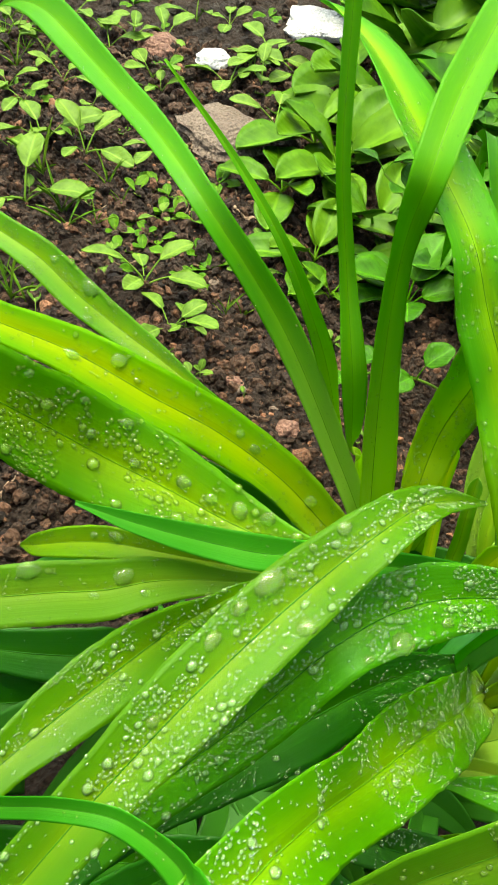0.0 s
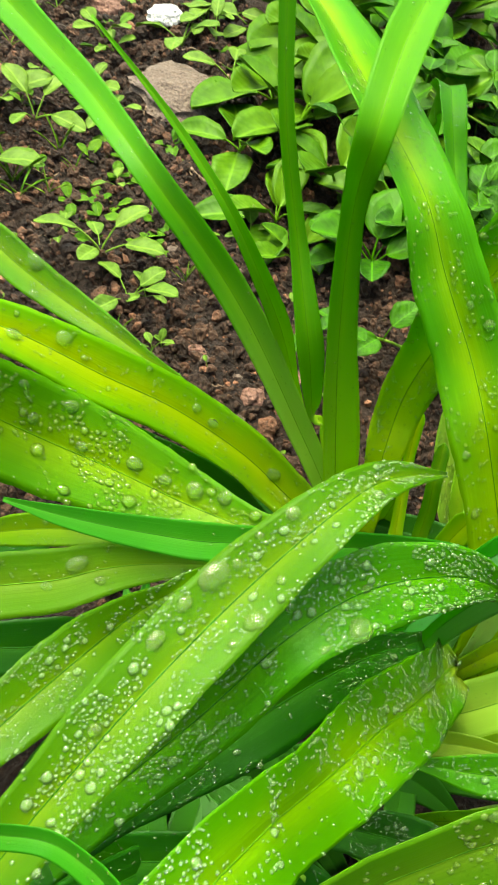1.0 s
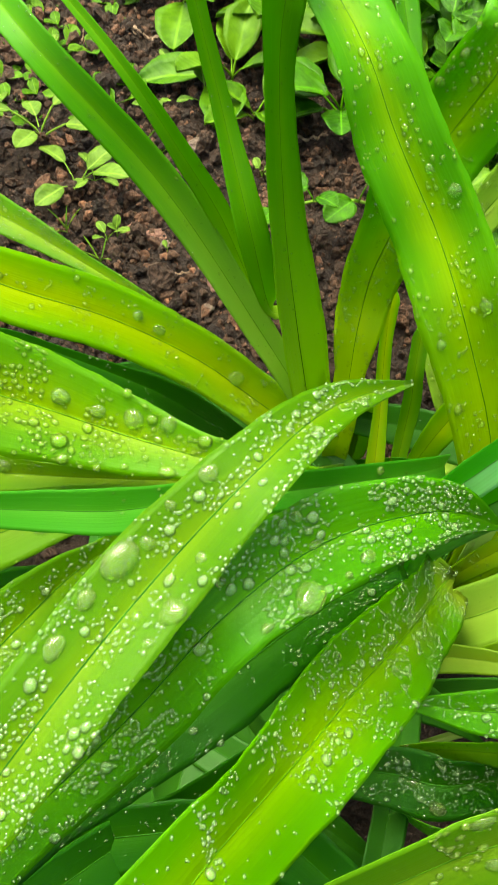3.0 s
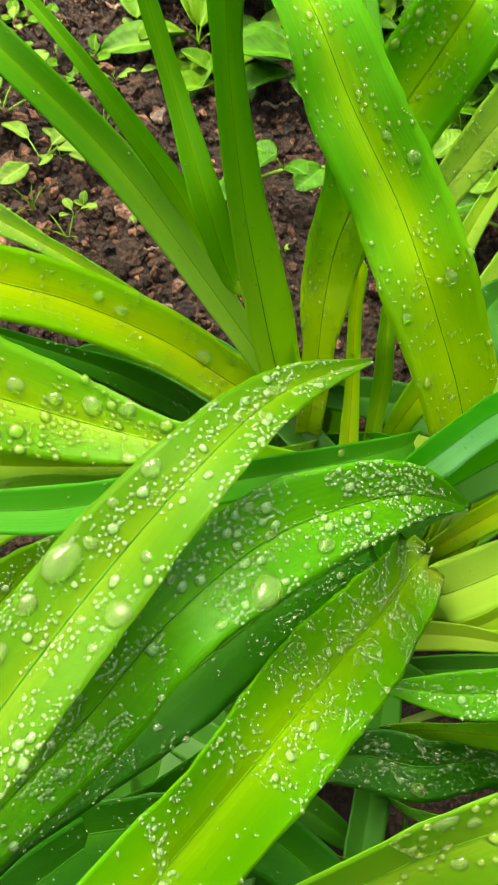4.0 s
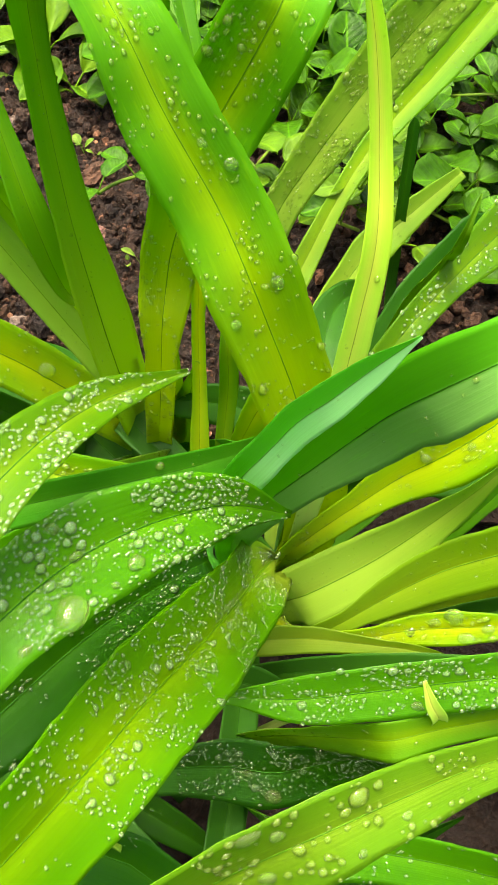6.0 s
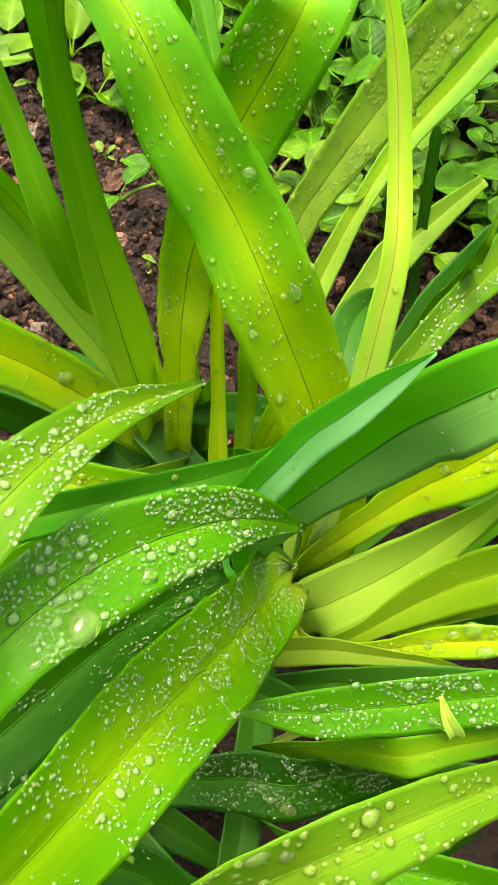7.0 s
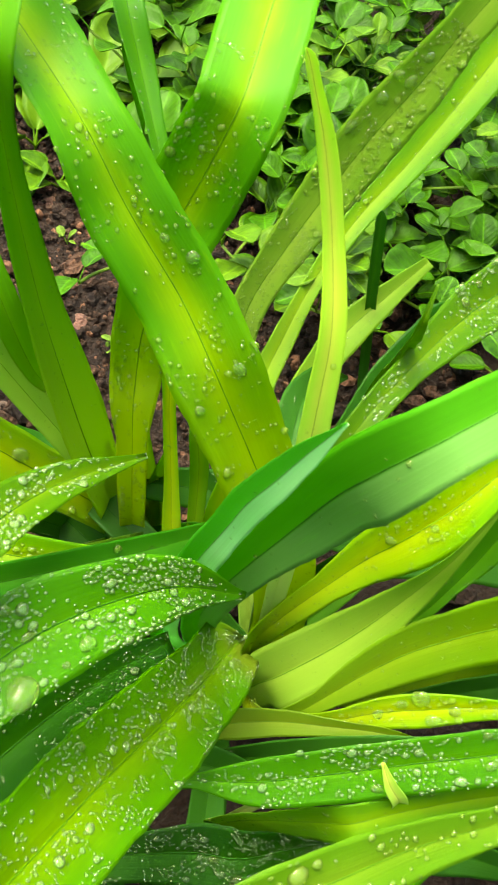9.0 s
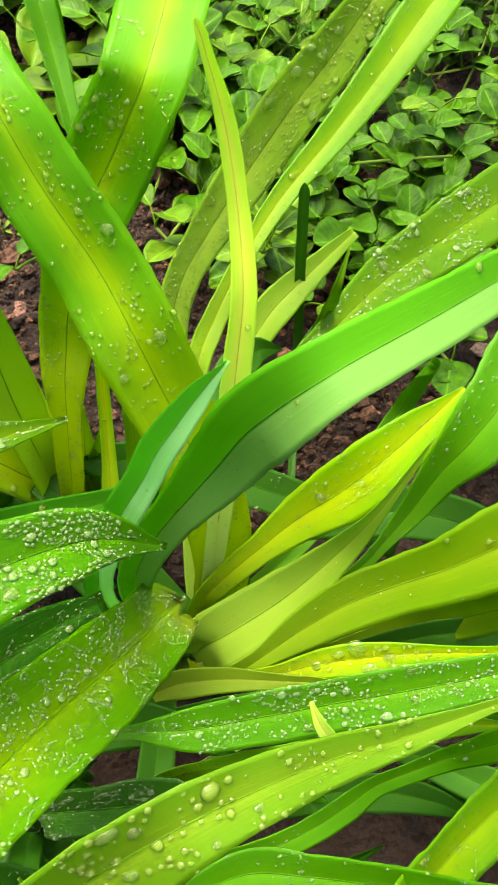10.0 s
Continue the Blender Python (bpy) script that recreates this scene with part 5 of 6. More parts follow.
rosette("seedling", -0.086, 0.284, 0.0223, 3, SPOON, "small green seedling with spoon-shaped leaves in soil", "seedling", "weed seedlings", 121, (-5, 30))
rosette("seedling", -0.142, 0.807, 0.0477, 3, SPOON, "small green seedling with spoon-shaped leaves in soil", "seedling", "weed seedlings", 122, (-5, 30))
rosette("seedling", -0.077, 0.696, 0.0435, 3, SPOON, "small green seedling with spoon-shaped leaves in soil", "seedling", "weed seedlings", 123, (-5, 30))
rosette("seedling", -0.238, 0.763, 0.0465, 3, SPOON, "small green seedling with spoon-shaped leaves in soil", "seedling", "weed seedlings", 124, (-5, 30))
rosette("seedling", 0.022, 0.282, 0.0128, 3, SPOON, "tiny pale green seedling sprouting from bare soil", "seedling", "weed seedlings", 150, (15, 60))
rosette("seedling", 0.029, 0.277, 0.0091, 2, SPOON, "tiny pale green seedling sprouting from bare soil", "seedling", "weed seedlings", 151, (15, 60))
rosette("seedling", 0.041, 0.186, 0.0098, 2, SPOON, "tiny pale green seedling sprouting from bare soil", "seedling", "weed seedlings", 152, (15, 60))
rosette("seedling", -0.070, 0.238, 0.0177, 3, SPOON, "tiny pale green seedling sprouting from bare soil", "seedling", "weed seedlings", 153, (15, 60))
rosette("seedling", 0.013, 0.143, 0.0107, 2, SPOON, "tiny pale green seedling sprouting from bare soil", "seedling", "weed seedlings", 154, (15, 60))
rosette("seedling", -0.075, 0.229, 0.0175, 3, SPOON, "tiny pale green seedling sprouting from bare soil", "seedling", "weed seedlings", 155, (15, 60))
rosette("seedling", 0.048, 0.183, 0.0132, 3, SPOON, "tiny pale green seedling sprouting from bare soil", "seedling", "weed seedlings", 156, (15, 60))
rosette("seedling", -0.037, 0.213, 0.0096, 2, SPOON, "tiny pale green seedling sprouting from bare soil", "seedling", "weed seedlings", 157, (15, 60))
rosette("clover", -0.156, 0.386, 0.0185, 3, CLOVER, "small clover sprig with round leaflets on soil", "clover", "clover sprigs", 200, (20, 45))
rosette("clover", -0.134, 0.391, 0.0139, 3, CLOVER, "small clover sprig with round leaflets on soil", "clover", "clover sprigs", 201, (20, 45))
rosette("clover", -0.120, 0.390, 0.0138, 3, CLOVER, "small clover sprig with round leaflets on soil", "clover", "clover sprigs", 202, (20, 45))
rosette("clover", -0.151, 0.451, 0.0196, 3, CLOVER, "small clover sprig with round leaflets on soil", "clover", "clover sprigs", 203, (20, 45))
rosette("clover", -0.151, 0.483, 0.0152, 3, CLOVER, "small clover sprig with round leaflets on soil", "clover", "clover sprigs", 204, (20, 45))
rosette("clover", -0.123, 0.453, 0.0147, 3, CLOVER, "small clover sprig with round leaflets on soil", "clover", "clover sprigs", 205, (20, 45))
rosette("clover", -0.112, 0.429, 0.0191, 3, CLOVER, "small clover sprig with round leaflets on soil", "clover", "clover sprigs", 206, (20, 45))
rosette("clover", -0.124, 0.431, 0.0144, 3, CLOVER, "small clover sprig with round leaflets on soil", "clover", "clover sprigs", 207, (20, 45))
rosette("clover", -0.089, 0.377, 0.0136, 3, CLOVER, "small clover sprig with round leaflets on soil", "clover", "clover sprigs", 208, (20, 45))
rosette("clover", -0.078, 0.360, 0.0178, 3, CLOVER, "small clover sprig with round leaflets on soil", "clover", "clover sprigs", 209, (20, 45))
rosette("clover", -0.087, 0.343, 0.0132, 3, CLOVER, "small clover sprig with round leaflets on soil", "clover", "clover sprigs", 210, (20, 45))
rosette("clover", -0.098, 0.344, 0.0132, 3, CLOVER, "small clover sprig with round leaflets on soil", "clover", "clover sprigs", 211, (20, 45))
rosette("clover", -0.084, 0.490, 0.0202, 3, CLOVER, "small clover sprig with round leaflets on soil", "clover", "clover sprigs", 212, (20, 45))
rosette("clover", -0.150, 0.363, 0.0135, 3, CLOVER, "small clover sprig with round leaflets on soil", "clover", "clover sprigs", 213, (20, 45))
rosette("clover", -0.079, 0.327, 0.0129, 3, CLOVER, "small clover sprig with round leaflets on soil", "clover", "clover sprigs", 214, (20, 45))
rosette("clover", -0.067, 0.382, 0.0182, 3, CLOVER, "small clover sprig with round leaflets on soil", "clover", "clover sprigs", 215, (20, 45))
rosette("clover", -0.057, 0.658, 0.0176, 3, CLOVER, "small clover sprig with round leaflets on soil", "clover", "clover sprigs", 216, (20, 45))
rosette("clover", -0.218, 0.520, 0.0158, 3, CLOVER, "small clover sprig with round leaflets on soil", "clover", "clover sprigs", 217, (20, 45))
rosette("clover", -0.131, 0.371, 0.0181, 3, CLOVER, "small clover sprig with round leaflets on soil", "clover", "clover sprigs", 218, (20, 45))
rosette("seedling", -0.071, 0.696, 0.0376, 3, SPOON, "small green seedling with spoon-shaped leaves in soil", "seedling", "weed seedlings", 260, (-5, 35))
rosette("seedling", -0.036, 0.406, 0.0167, 4, SPOON, "small green seedling with spoon-shaped leaves in soil", "seedling", "weed seedlings", 261, (-5, 35))
rosette("clover", -0.179, 0.549, 0.0119, 3, CLOVER, "small clover sprig with round leaflets on soil", "clover", "clover sprigs", 262, (5, 35))
rosette("seedling", -0.052, 0.353, 0.0204, 4, SPOON, "small green seedling with spoon-shaped leaves in soil", "seedling", "weed seedlings", 263, (-5, 35))
rosette("clover", -0.192, 0.421, 0.0173, 3, CLOVER, "small clover sprig with round leaflets on soil", "clover", "clover sprigs", 264, (5, 35))
rosette("seedling", -0.015, 0.360, 0.0298, 4, SPOON, "small green seedling with spoon-shaped leaves in soil", "seedling", "weed seedlings", 265, (-5, 35))
rosette("clover", -0.065, 0.838, 0.0222, 3, CLOVER, "small clover sprig with round leaflets on soil", "clover", "clover sprigs", 267, (5, 35))
rosette("clover", -0.145, 0.409, 0.0109, 3, CLOVER, "small clover sprig with round leaflets on soil", "clover", "clover sprigs", 268, (5, 35))
rosette("clover", -0.212, 0.326, 0.0115, 3, CLOVER, "small clover sprig with round leaflets on soil", "clover", "clover sprigs", 269, (5, 35))
rosette("seedling", -0.183, 0.477, 0.0191, 2, SPOON, "small green seedling with spoon-shaped leaves in soil", "seedling", "weed seedlings", 270, (-5, 35))
rosette("clover", -0.101, 0.665, 0.0193, 3, CLOVER, "small clover sprig with round leaflets on soil", "clover", "clover sprigs", 271, (5, 35))
rosette("clover", -0.155, 0.684, 0.0215, 3, CLOVER, "small clover sprig with round leaflets on soil", "clover", "clover sprigs", 272, (5, 35))
rosette("clover", -0.097, 0.417, 0.0165, 3, CLOVER, "small clover sprig with round leaflets on soil", "clover", "clover sprigs", 273, (5, 35))
rosette("clover", -0.346, 0.813, 0.0246, 3, CLOVER, "small clover sprig with round leaflets on soil", "clover", "clover sprigs", 274, (5, 35))
rosette("clover", -0.142, 0.491, 0.0170, 3, CLOVER, "small clover sprig with round leaflets on soil", "clover", "clover sprigs", 275, (5, 35))
rosette("clover", -0.188, 0.431, 0.0139, 3, CLOVER, "small clover sprig with round leaflets on soil", "clover", "clover sprigs", 276, (5, 35))
rosette("seedling", -0.331, 0.728, 0.0359, 4, SPOON, "small green seedling with spoon-shaped leaves in soil", "seedling", "weed seedlings", 277, (-5, 35))
rosette("seedling", -0.122, 0.414, 0.0249, 4, SPOON, "small green seedling with spoon-shaped leaves in soil", "seedling", "weed seedlings", 279, (-5, 35))
rosette("seedling", -0.156, 0.637, 0.0285, 3, SPOON, "small green seedling with spoon-shaped leaves in soil", "seedling", "weed seedlings", 280, (-5, 35))
rosette("clover", -0.084, 0.469, 0.0179, 3, CLOVER, "small clover sprig with round leaflets on soil", "clover", "clover sprigs", 282, (5, 35))
rosette("seedling", -0.061, 0.670, 0.0382, 2, SPOON, "small green seedling with spoon-shaped leaves in soil", "seedling", "weed seedlings", 283, (-5, 35))
rosette("seedling", -0.233, 0.415, 0.0221, 3, SPOON, "small green seedling with spoon-shaped leaves in soil", "seedling", "weed seedlings", 284, (-5, 35))
rosette("clover", -0.209, 0.406, 0.0106, 3, CLOVER, "small clover sprig with round leaflets on soil", "clover", "clover sprigs", 285, (5, 35))
rosette("clover", -0.276, 0.681, 0.0196, 3, CLOVER, "small clover sprig with round leaflets on soil", "clover", "clover sprigs", 286, (5, 35))
rosette("clover", -0.170, 0.633, 0.0179, 3, CLOVER, "small clover sprig with round leaflets on soil", "clover", "clover sprigs", 287, (5, 35))
rosette("seedling", -0.138, 0.517, 0.0363, 4, SPOON, "small green seedling with spoon-shaped leaves in soil", "seedling", "weed seedlings", 288, (-5, 35))
rosette("clover", -0.130, 0.339, 0.0172, 3, CLOVER, "small clover sprig with round leaflets on soil", "clover", "clover sprigs", 289, (5, 35))
rosette("seedling", -0.162, 0.554, 0.0304, 4, SPOON, "small green seedling with spoon-shaped leaves in soil", "seedling", "weed seedlings", 290, (-5, 35))
rosette("clover", -0.136, 0.477, 0.0179, 3, CLOVER, "small clover sprig with round leaflets on soil", "clover", "clover sprigs", 292, (5, 35))
rosette("clover", -0.300, 0.732, 0.0233, 3, CLOVER, "small clover sprig with round leaflets on soil", "clover", "clover sprigs", 293, (5, 35))
rosette("clover", -0.216, 0.833, 0.0218, 3, CLOVER, "small clover sprig with round leaflets on soil", "clover", "clover sprigs", 294, (5, 35))
rosette("clover", -0.300, 0.612, 0.0200, 3, CLOVER, "small clover sprig with round leaflets on soil", "clover", "clover sprigs", 295, (5, 35))
rosette("clover", -0.270, 0.588, 0.0216, 3, CLOVER, "small clover sprig with round leaflets on soil", "clover", "clover sprigs", 296, (5, 35))
rosette("clover", -0.225, 0.753, 0.0184, 3, CLOVER, "small clover sprig with round leaflets on soil", "clover", "clover sprigs", 297, (5, 35))
rosette("clover", -0.176, 0.776, 0.0219, 3, CLOVER, "small clover sprig with round leaflets on soil", "clover", "clover sprigs", 298, (5, 35))
rosette("clover", -0.150, 0.346, 0.0167, 3, CLOVER, "small clover sprig with round leaflets on soil", "clover", "clover sprigs", 299, (5, 35))
rosette("seedling", -0.215, 0.586, 0.0301, 2, SPOON, "small green seedling with spoon-shaped leaves in soil", "seedling", "weed seedlings", 300, (-5, 35))
rosette("clover", -0.067, 0.699, 0.0203, 3, CLOVER, "small clover sprig with round leaflets on soil", "clover", "clover sprigs", 301, (5, 35))
rosette("seedling", -0.106, 0.808, 0.0313, 4, SPOON, "small green seedling with spoon-shaped leaves in soil", "seedling", "weed seedlings", 302, (-5, 35))
rosette("seedling", -0.284, 0.648, 0.0262, 2, SPOON, "small green seedling with spoon-shaped leaves in soil", "seedling", "weed seedlings", 303, (-5, 35))
rosette("clover", -0.109, 0.368, 0.0141, 3, CLOVER, "small clover sprig with round leaflets on soil", "clover", "clover sprigs", 304, (5, 35))
rosette("seedling", -0.155, 0.346, 0.0231, 2, SPOON, "small green seedling with spoon-shaped leaves in soil", "seedling", "weed seedlings", 305, (-5, 35))
rosette("broadleaf_weed", 0.019, 0.516, 0.0932, 7, BROAD, "leafy broad-leaved weed growing behind the daylily", "weed", "broad-leaved weeds", 300, (0, 40))
rosette("broadleaf_weed", 0.050, 0.433, 0.0807, 8, BROAD, "leafy broad-leaved weed growing behind the daylily", "weed", "broad-leaved weeds", 301, (0, 40))
rosette("broadleaf_weed", 0.004, 0.390, 0.0606, 6, BROAD, "leafy broad-leaved weed growing behind the daylily", "weed", "broad-leaved weeds", 302, (0, 40))
rosette("broadleaf_weed", 0.076, 0.331, 0.0628, 7, ROUND, "leafy broad-leaved weed growing behind the daylily", "weed", "broad-leaved weeds", 303, (0, 40))
rosette("broadleaf_weed", -0.003, 0.571, 0.1043, 5, BROAD_LIGHT, "leafy broad-leaved weed growing behind the daylily", "weed", "broad-leaved weeds", 304, (0, 40))
rosette("broadleaf_weed", -0.028, 0.476, 0.0777, 5, BROAD_LIGHT, "leafy broad-leaved weed growing behind the daylily", "weed", "broad-leaved weeds", 305, (0, 40))
rosette("broadleaf_weed", 0.060, 0.598, 0.1072, 7, BROAD, "leafy broad-leaved weed growing behind the daylily", "weed", "broad-leaved weeds", 306, (0, 40))
rosette("broadleaf_weed", 0.100, 0.404, 0.0677, 6, BROAD, "leafy broad-leaved weed growing behind the daylily", "weed", "broad-leaved weeds", 307, (0, 40))
rosette("broadleaf_weed", 0.038, 0.709, 0.0954, 6, BROAD_LIGHT, "leafy broad-leaved weed growing behind the daylily", "weed", "broad-leaved weeds", 308, (0, 40))
rosette("broadleaf_weed", 0.091, 0.751, 0.1447, 6, BROAD_LIGHT, "leafy broad-leaved weed growing behind the daylily", "weed", "broad-leaved weeds", 309, (0, 40))
rosette("broadleaf_weed", 0.137, 0.834, 0.1222, 7, BROAD_LIGHT, "leafy broad-leaved weed growing behind the daylily", "weed", "broad-leaved weeds", 310, (0, 40))
rosette("broadleaf_weed", 0.145, 0.588, 0.0940, 7, ROUND, "leafy broad-leaved weed growing behind the daylily", "weed", "broad-leaved weeds", 311, (0, 40))
rosette("broadleaf_weed", 0.168, 0.747, 0.0996, 7, BROAD_LIGHT, "leafy broad-leaved weed growing behind the daylily", "weed", "broad-leaved weeds", 312, (0, 40))
rosette("broadleaf_weed", 0.019, 0.348, 0.0476, 5, BROAD, "leafy broad-leaved weed growing behind the daylily", "weed", "broad-leaved weeds", 313, (0, 40))
rosette("broadleaf_weed", 0.120, 0.512, 0.0876, 7, BROAD, "leafy broad-leaved weed growing behind the daylily", "weed", "broad-leaved weeds", 314, (0, 40))
rosette("broadleaf_weed", 0.187, 0.911, 0.1126, 7, BROAD_LIGHT, "leafy broad-leaved weed growing behind the daylily", "weed", "broad-leaved weeds", 315, (0, 40))
rosette("broadleaf_weed", 0.075, 0.876, 0.1253, 6, BROAD, "leafy broad-leaved weed growing behind the daylily", "weed", "broad-leaved weeds", 316, (0, 40))
creeping_weed(0.305, 0.202, 0.081, 102, 5, 0.0341, ROUND, "creeping weed with small rounded leaves over dark soil", "weed", "creeping weeds", 500, 0.017)
creeping_weed(0.344, 0.474, 0.076, 350, 3, 0.0424, OVAL, "creeping weed with small rounded leaves over dark soil", "weed", "creeping weeds", 501, 0.033)
creeping_weed(0.231, 0.269, 0.054, 200, 5, 0.0421, ROUND, "creeping weed with small rounded leaves over dark soil", "weed", "creeping weeds", 502, 0.046)
creeping_weed(0.423, 0.464, 0.104, 313, 3, 0.0283, ROUND, "creeping weed with small rounded leaves over dark soil", "weed", "creeping weeds", 503, 0.015)
creeping_weed(0.263, 0.375, 0.062, 116, 3, 0.0331, ROUND, "creeping weed with small rounded leaves over dark soil", "weed", "creeping weeds", 504, 0.046)
creeping_weed(0.206, 0.224, 0.064, 115, 5, 0.0408, ROUND, "creeping weed with small rounded leaves over dark soil", "weed", "creeping weeds", 505, 0.038)
creeping_weed(0.226, 0.642, 0.106, 30, 5, 0.0339, OVAL, "creeping weed with small rounded leaves over dark soil", "weed", "creeping weeds", 506, 0.033)
creeping_weed(0.381, 0.295, 0.064, 266, 5, 0.0388, ROUND, "creeping weed with small rounded leaves over dark soil", "weed", "creeping weeds", 507, 0.036)
creeping_weed(0.155, 0.298, 0.056, 249, 5, 0.0340, OVAL, "creeping weed with small rounded leaves over dark soil", "weed", "creeping weeds", 508, 0.024)
creeping_weed(0.190, 0.227, 0.073, 256, 4, 0.0378, OVAL, "creeping weed with small rounded leaves over dark soil", "weed", "creeping weeds", 509, 0.060)
creeping_weed(0.282, 0.206, 0.059, 256, 4, 0.0344, ROUND, "creeping weed with small rounded leaves over dark soil", "weed", "creeping weeds", 510, 0.037)
creeping_weed(0.434, 0.409, 0.074, 0, 5, 0.0347, ROUND, "creeping weed with small rounded leaves over dark soil", "weed", "creeping weeds", 511, 0.057)
creeping_weed(0.420, 0.406, 0.109, 67, 5, 0.0305, ROUND, "creeping weed with small rounded leaves over dark soil", "weed", "creeping weeds", 512, 0.018)
creeping_weed(0.317, 0.192, 0.058, 189, 5, 0.0321, ROUND, "creeping weed with small rounded leaves over dark soil", "weed", "creeping weeds", 513, 0.040)
creeping_weed(0.190, 0.383, 0.053, 0, 5, 0.0335, OVAL, "creeping weed with small rounded leaves over dark soil", "weed", "creeping weeds", 514, 0.055)
creeping_weed(0.253, 0.368, 0.090, 309, 3, 0.0334, OVAL, "creeping weed with small rounded leaves over dark soil", "weed", "creeping weeds", 515, 0.033)
creeping_weed(0.254, 0.239, 0.080, 248, 5, 0.0281, ROUND, "creeping weed with small rounded leaves over dark soil", "weed", "creeping weeds", 516, 0.022)
creeping_weed(0.194, 0.519, 0.053, 78, 5, 0.0376, OVAL, "creeping weed with small rounded leaves over dark soil", "weed", "creeping weeds", 517, 0.031)
creeping_weed(0.221, 0.393, 0.091, 282, 4, 0.0340, ROUND, "creeping weed with small rounded leaves over dark soil", "weed", "creeping weeds", 518, 0.030)
creeping_weed(0.406, 0.465, 0.102, 181, 5, 0.0396, ROUND, "creeping weed with small rounded leaves over dark soil", "weed", "creeping weeds", 519, 0.029)
creeping_weed(0.320, 0.600, 0.053, 190, 4, 0.0413, ROUND, "creeping weed with small rounded leaves over dark soil", "weed", "creeping weeds", 520, 0.040)
creeping_weed(0.239, 0.302, 0.094, 188, 4, 0.0370, ROUND, "creeping weed with small rounded leaves over dark soil", "weed", "creeping weeds", 521, 0.043)
creeping_weed(0.170, 0.335, 0.090, 68, 3, 0.0399, OVAL, "creeping weed with small rounded leaves over dark soil", "weed", "creeping weeds", 522, 0.028)
creeping_weed(0.267, 0.471, 0.053, 6, 5, 0.0319, OVAL, "creeping weed with small rounded leaves over dark soil", "weed", "creeping weeds", 523, 0.022)
creeping_weed(0.355, 0.463, 0.054, 69, 4, 0.0360, ROUND, "creeping weed with small rounded leaves over dark soil", "weed", "creeping weeds", 524, 0.035)
creeping_weed(0.184, 0.363, 0.105, 72, 5, 0.0397, ROUND, "creeping weed with small rounded leaves over dark soil", "weed", "creeping weeds", 525, 0.024)
creeping_weed(0.248, 0.582, 0.106, 131, 4, 0.0280, ROUND, "creeping weed with small rounded leaves over dark soil", "weed", "creeping weeds", 526, 0.025)
creeping_weed(0.217, 0.304, 0.109, 320, 3, 0.0319, ROUND, "creeping weed with small rounded leaves over dark soil", "weed", "creeping weeds", 527, 0.056)
creeping_weed(0.193, 0.233, 0.069, 225, 3, 0.0297, OVAL, "creeping weed with small rounded leaves over dark soil", "weed", "creeping weeds", 528, 0.052)
creeping_weed(0.263, 0.400, 0.107, 134, 4, 0.0421, ROUND, "creeping weed with small rounded leaves over dark soil", "weed", "creeping weeds", 529, 0.032)
creeping_weed(0.267, 0.602, 0.067, 82, 4, 0.0367, ROUND, "creeping weed with small rounded leaves over dark soil", "weed", "creeping weeds", 530, 0.016)
creeping_weed(0.150, 0.428, 0.107, 40, 3, 0.0346, OVAL, "creeping weed with small rounded leaves over dark soil", "weed", "creeping weeds", 531, 0.016)
creeping_weed(0.351, 0.457, 0.079, 89, 5, 0.0432, ROUND, "creeping weed with small rounded leaves over dark soil", "weed", "creeping weeds", 532, 0.039)
creeping_weed(0.164, 0.410, 0.094, 256, 5, 0.0310, ROUND, "creeping weed with small rounded leaves over dark soil", "weed", "creeping weeds", 533, 0.034)
creeping_weed(0.199, 0.272, 0.097, 120, 4, 0.0291, ROUND, "creeping weed with small rounded leaves over dark soil", "weed", "creeping weeds", 534, 0.058)
creeping_weed(0.247, 0.319, 0.086, 204, 4, 0.0409, ROUND, "creeping weed with small rounded leaves over dark soil", "weed", "creeping weeds", 535, 0.029)
creeping_weed(0.375, 0.323, 0.108, 50, 3, 0.0356, ROUND, "creeping weed with small rounded leaves over dark soil", "weed", "creeping weeds", 536, 0.055)
creeping_weed(0.138, 0.359, 0.065, 123, 5, 0.0411, ROUND, "creeping weed with small rounded leaves over dark soil", "weed", "creeping weeds", 537, 0.050)
creeping_weed(0.367, 0.243, 0.062, 236, 5, 0.0340, ROUND, "creeping weed with small rounded leaves over dark soil", "weed", "creeping weeds", 538, 0.018)
creeping_weed(0.177, 0.536, 0.100, 87, 3, 0.0412, ROUND, "creeping weed with small rounded leaves over dark soil", "weed", "creeping weeds", 539, 0.018)
creeping_weed(0.453, 0.604, 0.106, 81, 3, 0.0374, ROUND, "creeping weed with small rounded leaves over dark soil", "weed", "creeping weeds", 540, 0.059)
creeping_weed(0.204, 0.320, 0.084, 101, 3, 0.0398, OVAL, "creeping weed with small rounded leaves over dark soil", "weed", "creeping weeds", 541, 0.042)
creeping_weed(0.105, 0.240, 0.090, 176, 3, 0.0322, ROUND, "creeping weed with small rounded leaves over dark soil", "weed", "creeping weeds", 542, 0.038)
creeping_weed(0.114, 0.329, 0.061, 91, 4, 0.0424, ROUND, "creeping weed with small rounded leaves over dark soil", "weed", "creeping weeds", 543, 0.026)
creeping_weed(0.254, 0.143, 0.104, 287, 5, 0.0373, ROUND, "creeping weed with small rounded leaves over dark soil", "weed", "creeping weeds", 544, 0.019)
creeping_weed(0.311, 0.324, 0.081, 265, 3, 0.0292, ROUND, "creeping weed with small rounded leaves over dark soil", "weed", "creeping weeds", 545, 0.059)
creeping_weed(0.218, 0.483, 0.054, 112, 4, 0.0286, ROUND, "creeping weed with small rounded leaves over dark soil", "weed", "creeping weeds", 546, 0.027)
